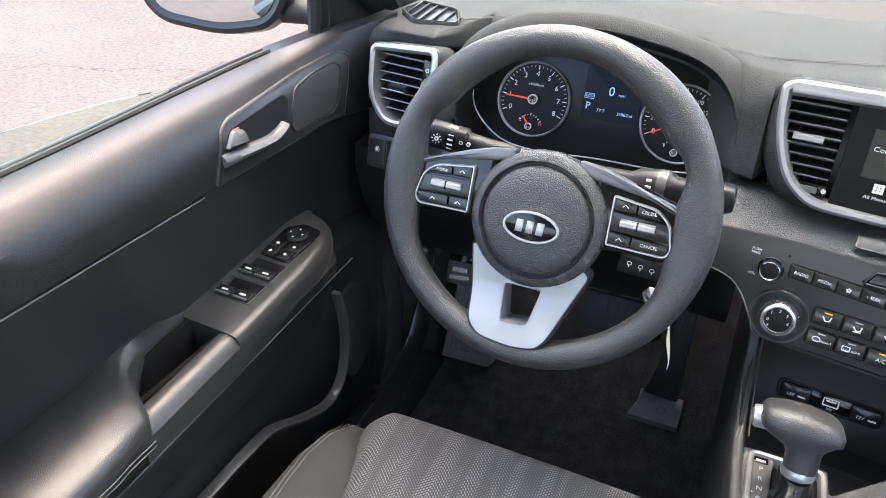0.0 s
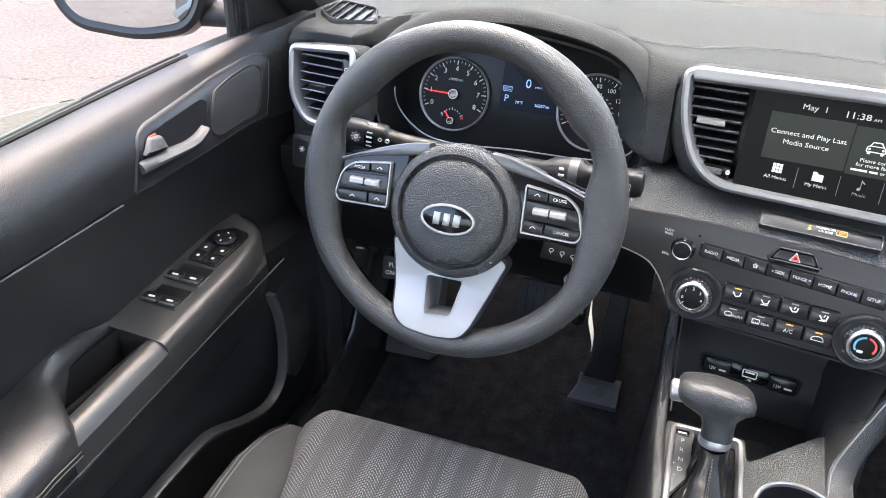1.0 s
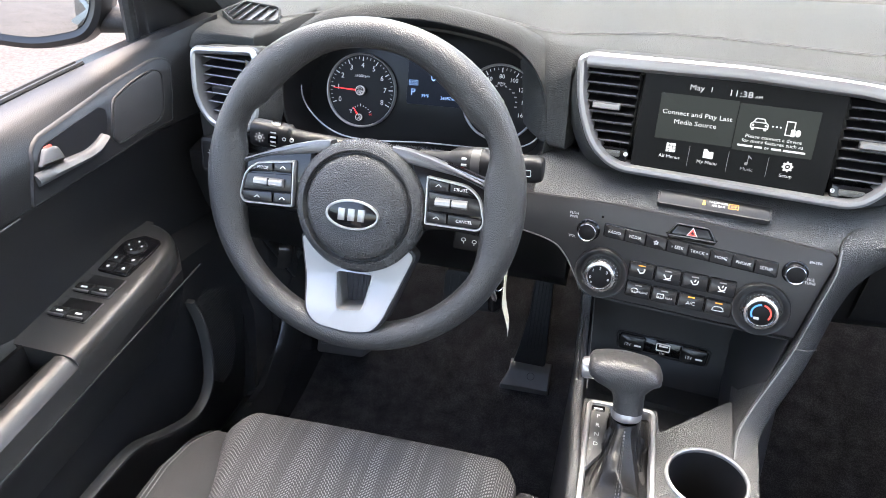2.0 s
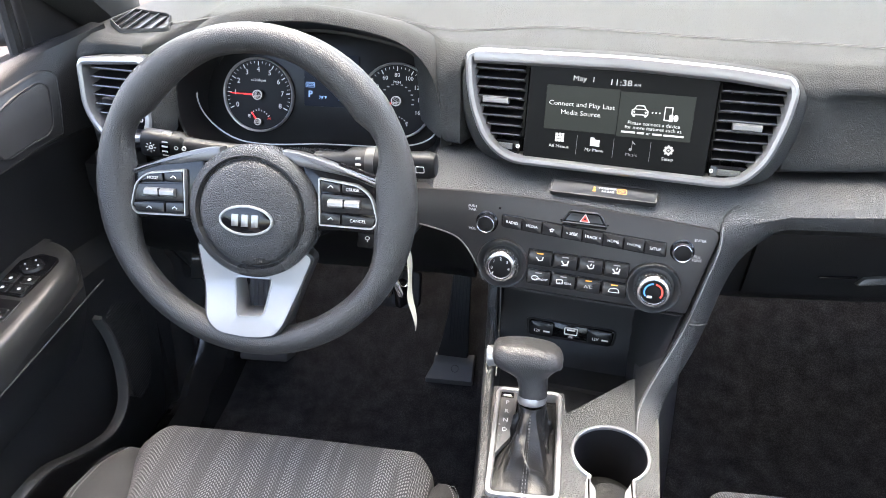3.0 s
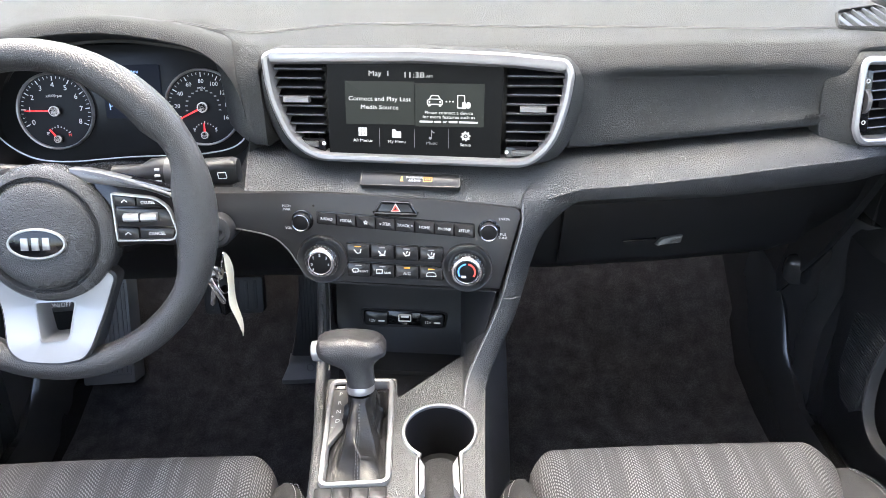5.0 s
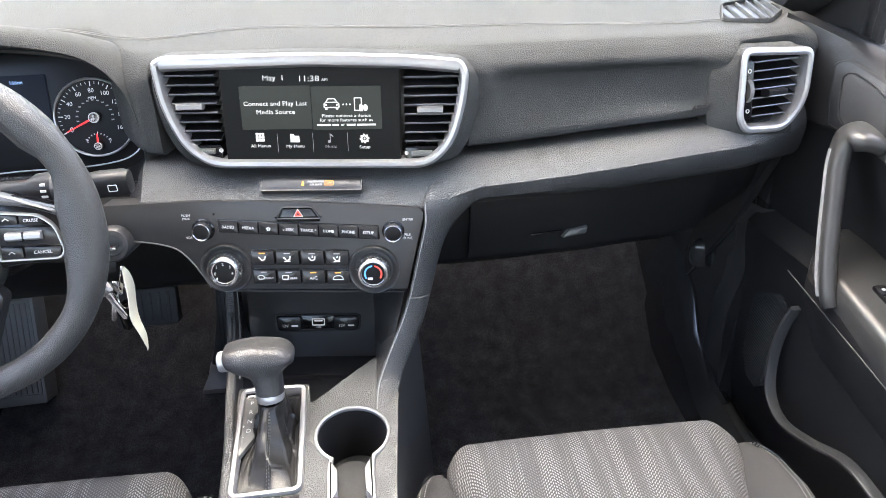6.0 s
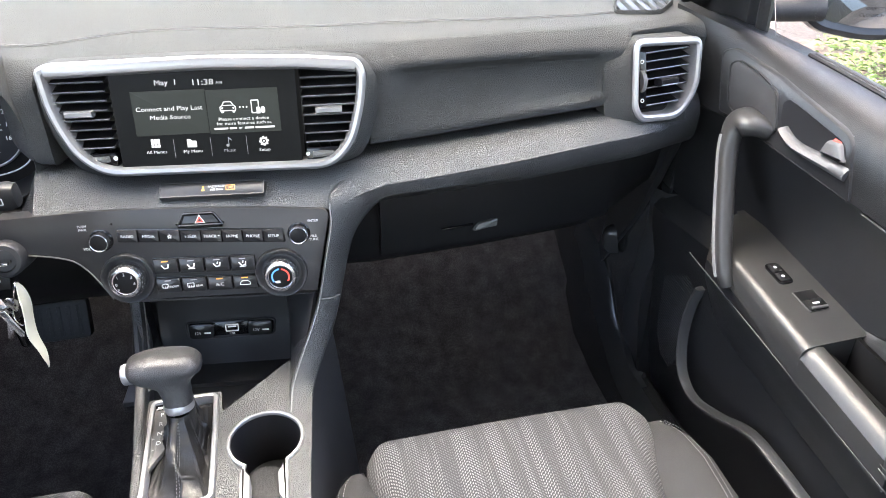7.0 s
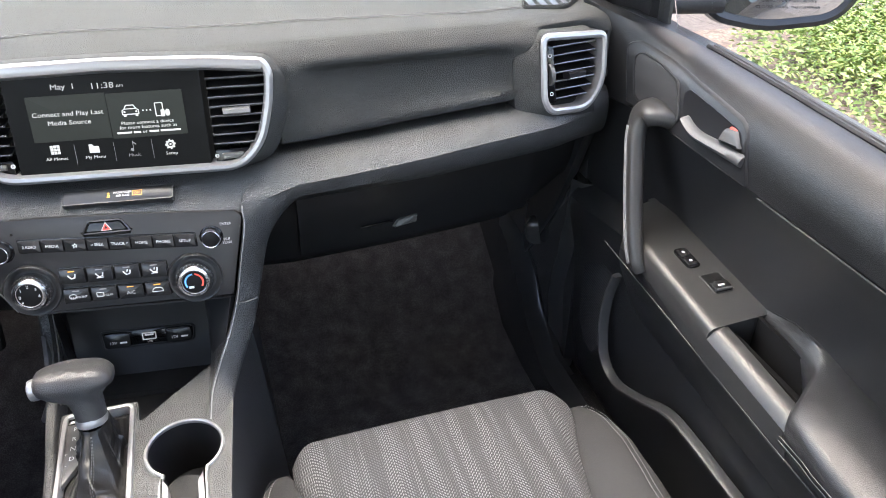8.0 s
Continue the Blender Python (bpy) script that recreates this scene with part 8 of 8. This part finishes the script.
        for i in range(0, len(pts) - 1, 2):
            for off in (0.0, 0.0065):
                o = Vector((s * off, 0, -0.22 * off))
                tube(bm, [pts[i] + o, pts[i] * 0.15 + pts[i + 1] * 0.85 + o], 0.00045, 4)
        part("stitching", bm, THREAD, b, "pale contrast stitching")
    # rails
    for s in (-1, 1):
        bm = bmesh.new()
        box(bm, x0 + s * 0.19 - 0.02, -0.1, 0.39, x0 + s * 0.19 + 0.02, 0.52, 0.50)
        part("runner", bm, DARK, t)
    return t


driver_seat = build_seat(-0.363, "driver's seat with chevron cloth insert and stitched bolsters")
driver_seat.location.z += 0.008
build_seat(0.352, "passenger seat with chevron cloth insert and stitched bolsters")

# ---- ground and planting ----
def ground_material():
    m = material("pale_asphalt", (0.118, 0.102, 0.090), 0.9, spec=0.2, var=0.12, var_scale=1.3)
    t = m.node_tree
    b = t.nodes["Principled BSDF"]
    co = t.nodes.new("ShaderNodeTexCoord")
    n = t.nodes.new("ShaderNodeTexNoise")
    n.inputs["Scale"].default_value = 38
    n.inputs["Detail"].default_value = 8
    n.inputs["Roughness"].default_value = 0.8
    t.links.new(co.outputs["Object"], n.inputs["Vector"])
    v = t.nodes.new("ShaderNodeTexVoronoi")
    v.feature = "DISTANCE_TO_EDGE"
    v.inputs["Scale"].default_value = 0.45
    w = t.nodes.new("ShaderNodeTexNoise")
    w.inputs["Scale"].default_value = 1.6
    w.inputs["Detail"].default_value = 8
    mixv = t.nodes.new("ShaderNodeVectorMath")
    mixv.operation = "ADD"
    t.links.new(co.outputs["Object"], w.inputs["Vector"])
    sc = t.nodes.new("ShaderNodeVectorMath")
    sc.operation = "SCALE"
    sc.inputs["Scale"].default_value = 1.4
    t.links.new(w.outputs[1], sc.inputs[0])
    t.links.new(co.outputs["Object"], mixv.inputs[0])
    t.links.new(sc.outputs[0], mixv.inputs[1])
    t.links.new(mixv.outputs[0], v.inputs["Vector"])
    crack = node_math(t, "LESS_THAN", v.outputs["Distance"], 0.004)
    fac = node_math(t, "SUBTRACT", node_math(t, "ADD", node_math(t, "MULTIPLY", n.outputs[0], 2.2), -0.1), node_math(t, "MULTIPLY", crack, 0.35))
    old = b.inputs["Base Color"].links[0].from_socket
    mul = t.nodes.new("ShaderNodeVectorMath")
    mul.operation = "SCALE"
    t.links.new(old, mul.inputs[0])
    t.links.new(fac, mul.inputs["Scale"])
    t.links.new(mul.outputs[0], b.inputs["Base Color"])
    bump = t.nodes.new("ShaderNodeBump")
    bump.inputs["Strength"].default_value = 0.6
    bump.inputs["Distance"].default_value = 0.01
    t.links.new(n.outputs[0], bump.inputs["Height"])
    t.links.new(bump.outputs[0], b.inputs["Normal"])
    return m


bm = bmesh.new()
plate(bm, Frame3((0, 0, 0), (1, 0, 0), (0, 1, 0)), circle(0, 0, 600, 48), -0.5, 0.0, 0.01)
g = part("ground", bm, ground_material(), None, "pale weathered asphalt with fine cracks", kind="structure")
g["category"] = "ground"

SOIL = material("dry_soil", (0.19, 0.148, 0.118), 0.95, spec=0.1, var=0.35, var_scale=14, grain=1.0, cell=60)
bm = bmesh.new()
rows = []
for x in span(2.2, 6.5, 24):
    rows.append([(x, y, 0.03 + 0.04 * noise.noise(Vector((x * 2, y * 2, 0)))) for y in span(-1.0, 3.9, 30)] + [(x, 3.9, -0.2), (x, -1.0, -0.2)])
loft(bm, rows, close_u=True, cap=True)
b = part("planting_bed", bm, SOIL, None, "bare brown soil of a planting bed", kind="structure")
b["category"] = "soil"


def leaf_material():
    m = bpy.data.materials.new("ground_cover_leaf")
    m.use_nodes = True
    t = m.node_tree
    b = t.nodes["Principled BSDF"]
    geo = t.nodes.new("ShaderNodeNewGeometry")
    ramp = t.nodes.new("ShaderNodeValToRGB")
    ramp.color_ramp.elements[0].color = (0.12, 0.20, 0.04, 1)
    ramp.color_ramp.elements[1].color = (0.32, 0.37, 0.10, 1)
    e = ramp.color_ramp.elements.new(0.55)
    e.color = (0.20, 0.29, 0.06, 1)
    t.links.new(geo.outputs["Random Per Island"], ramp.inputs[0])
    t.links.new(ramp.outputs[0], b.inputs["Base Color"])
    b.inputs["Roughness"].default_value = 0.45
    return m


def build_plants():
    rng = random.Random(7)
    verts, faces = [], []
    for k in range(90000):
        x, y = rng.uniform(2.35, 6.3), rng.uniform(-0.9, 3.75)
        thin = line(x, ((2.3, 0.9), (3.0, 0.75), (3.2, 0.35), (3.4, 0.0))) + 0.9 * math.exp(-((x - 3.55) ** 2 + (y - 3.72) ** 2) / 0.05)
        # the bed ends in bare ground towards the front, with a worn patch behind its first tuft
        thin += 1.5 * table(y - 0.5 * (x - 2.85), ((3.22, 0), (3.36, 1))) * table(-x, ((-3.25, 0), (-3.05, 1))) + 0.9 * math.exp(-((x - 3.22) / 0.22) ** 2 - ((y - 3.50) / 0.10) ** 2)
        thin -= 0.7 * math.exp(-((x - 2.95) / 0.10) ** 2 - ((y - 3.27) / 0.10) ** 2)
        if noise.noise(Vector((x * 0.9, y * 0.9, 5))) < -0.5 or rng.random() < thin:
            continue
        z = 0.04 + rng.random() ** 1.5 * 0.22
        L, W = rng.uniform(0.030, 0.056), rng.uniform(0.019, 0.031)
        a, tilt = rng.uniform(0, 6.283), rng.uniform(-0.15, 0.5)
        d = Vector((math.cos(a) * math.cos(tilt), math.sin(a) * math.cos(tilt), math.sin(tilt)))
        sd = Vector((-math.sin(a), math.cos(a), rng.uniform(-0.4, 0.4))).normalized()
        p = Vector((x, y, z))
        i = len(verts)
        verts += [p, p + d * L * 0.45 + sd * W * 0.5 + Vector((0, 0, 0.006)), p + d * L - Vector((0, 0, 0.01)), p + d * L * 0.45 - sd * W * 0.5 + Vector((0, 0, 0.006)), p + d * L * 0.5 - Vector((0, 0, 0.004))]
        faces += [(i, i + 1, i + 4), (i + 1, i + 2, i + 4), (i + 2, i + 3, i + 4), (i + 3, i, i + 4)]
    me = bpy.data.meshes.new("ground_cover")
    me.from_pydata(verts, [], faces)
    me.materials.append(leaf_material())
    ob = new("ground_cover", me)
    tagged(ob, "bright green leafy ground cover plants", "plants", kind="stuff")


build_plants()
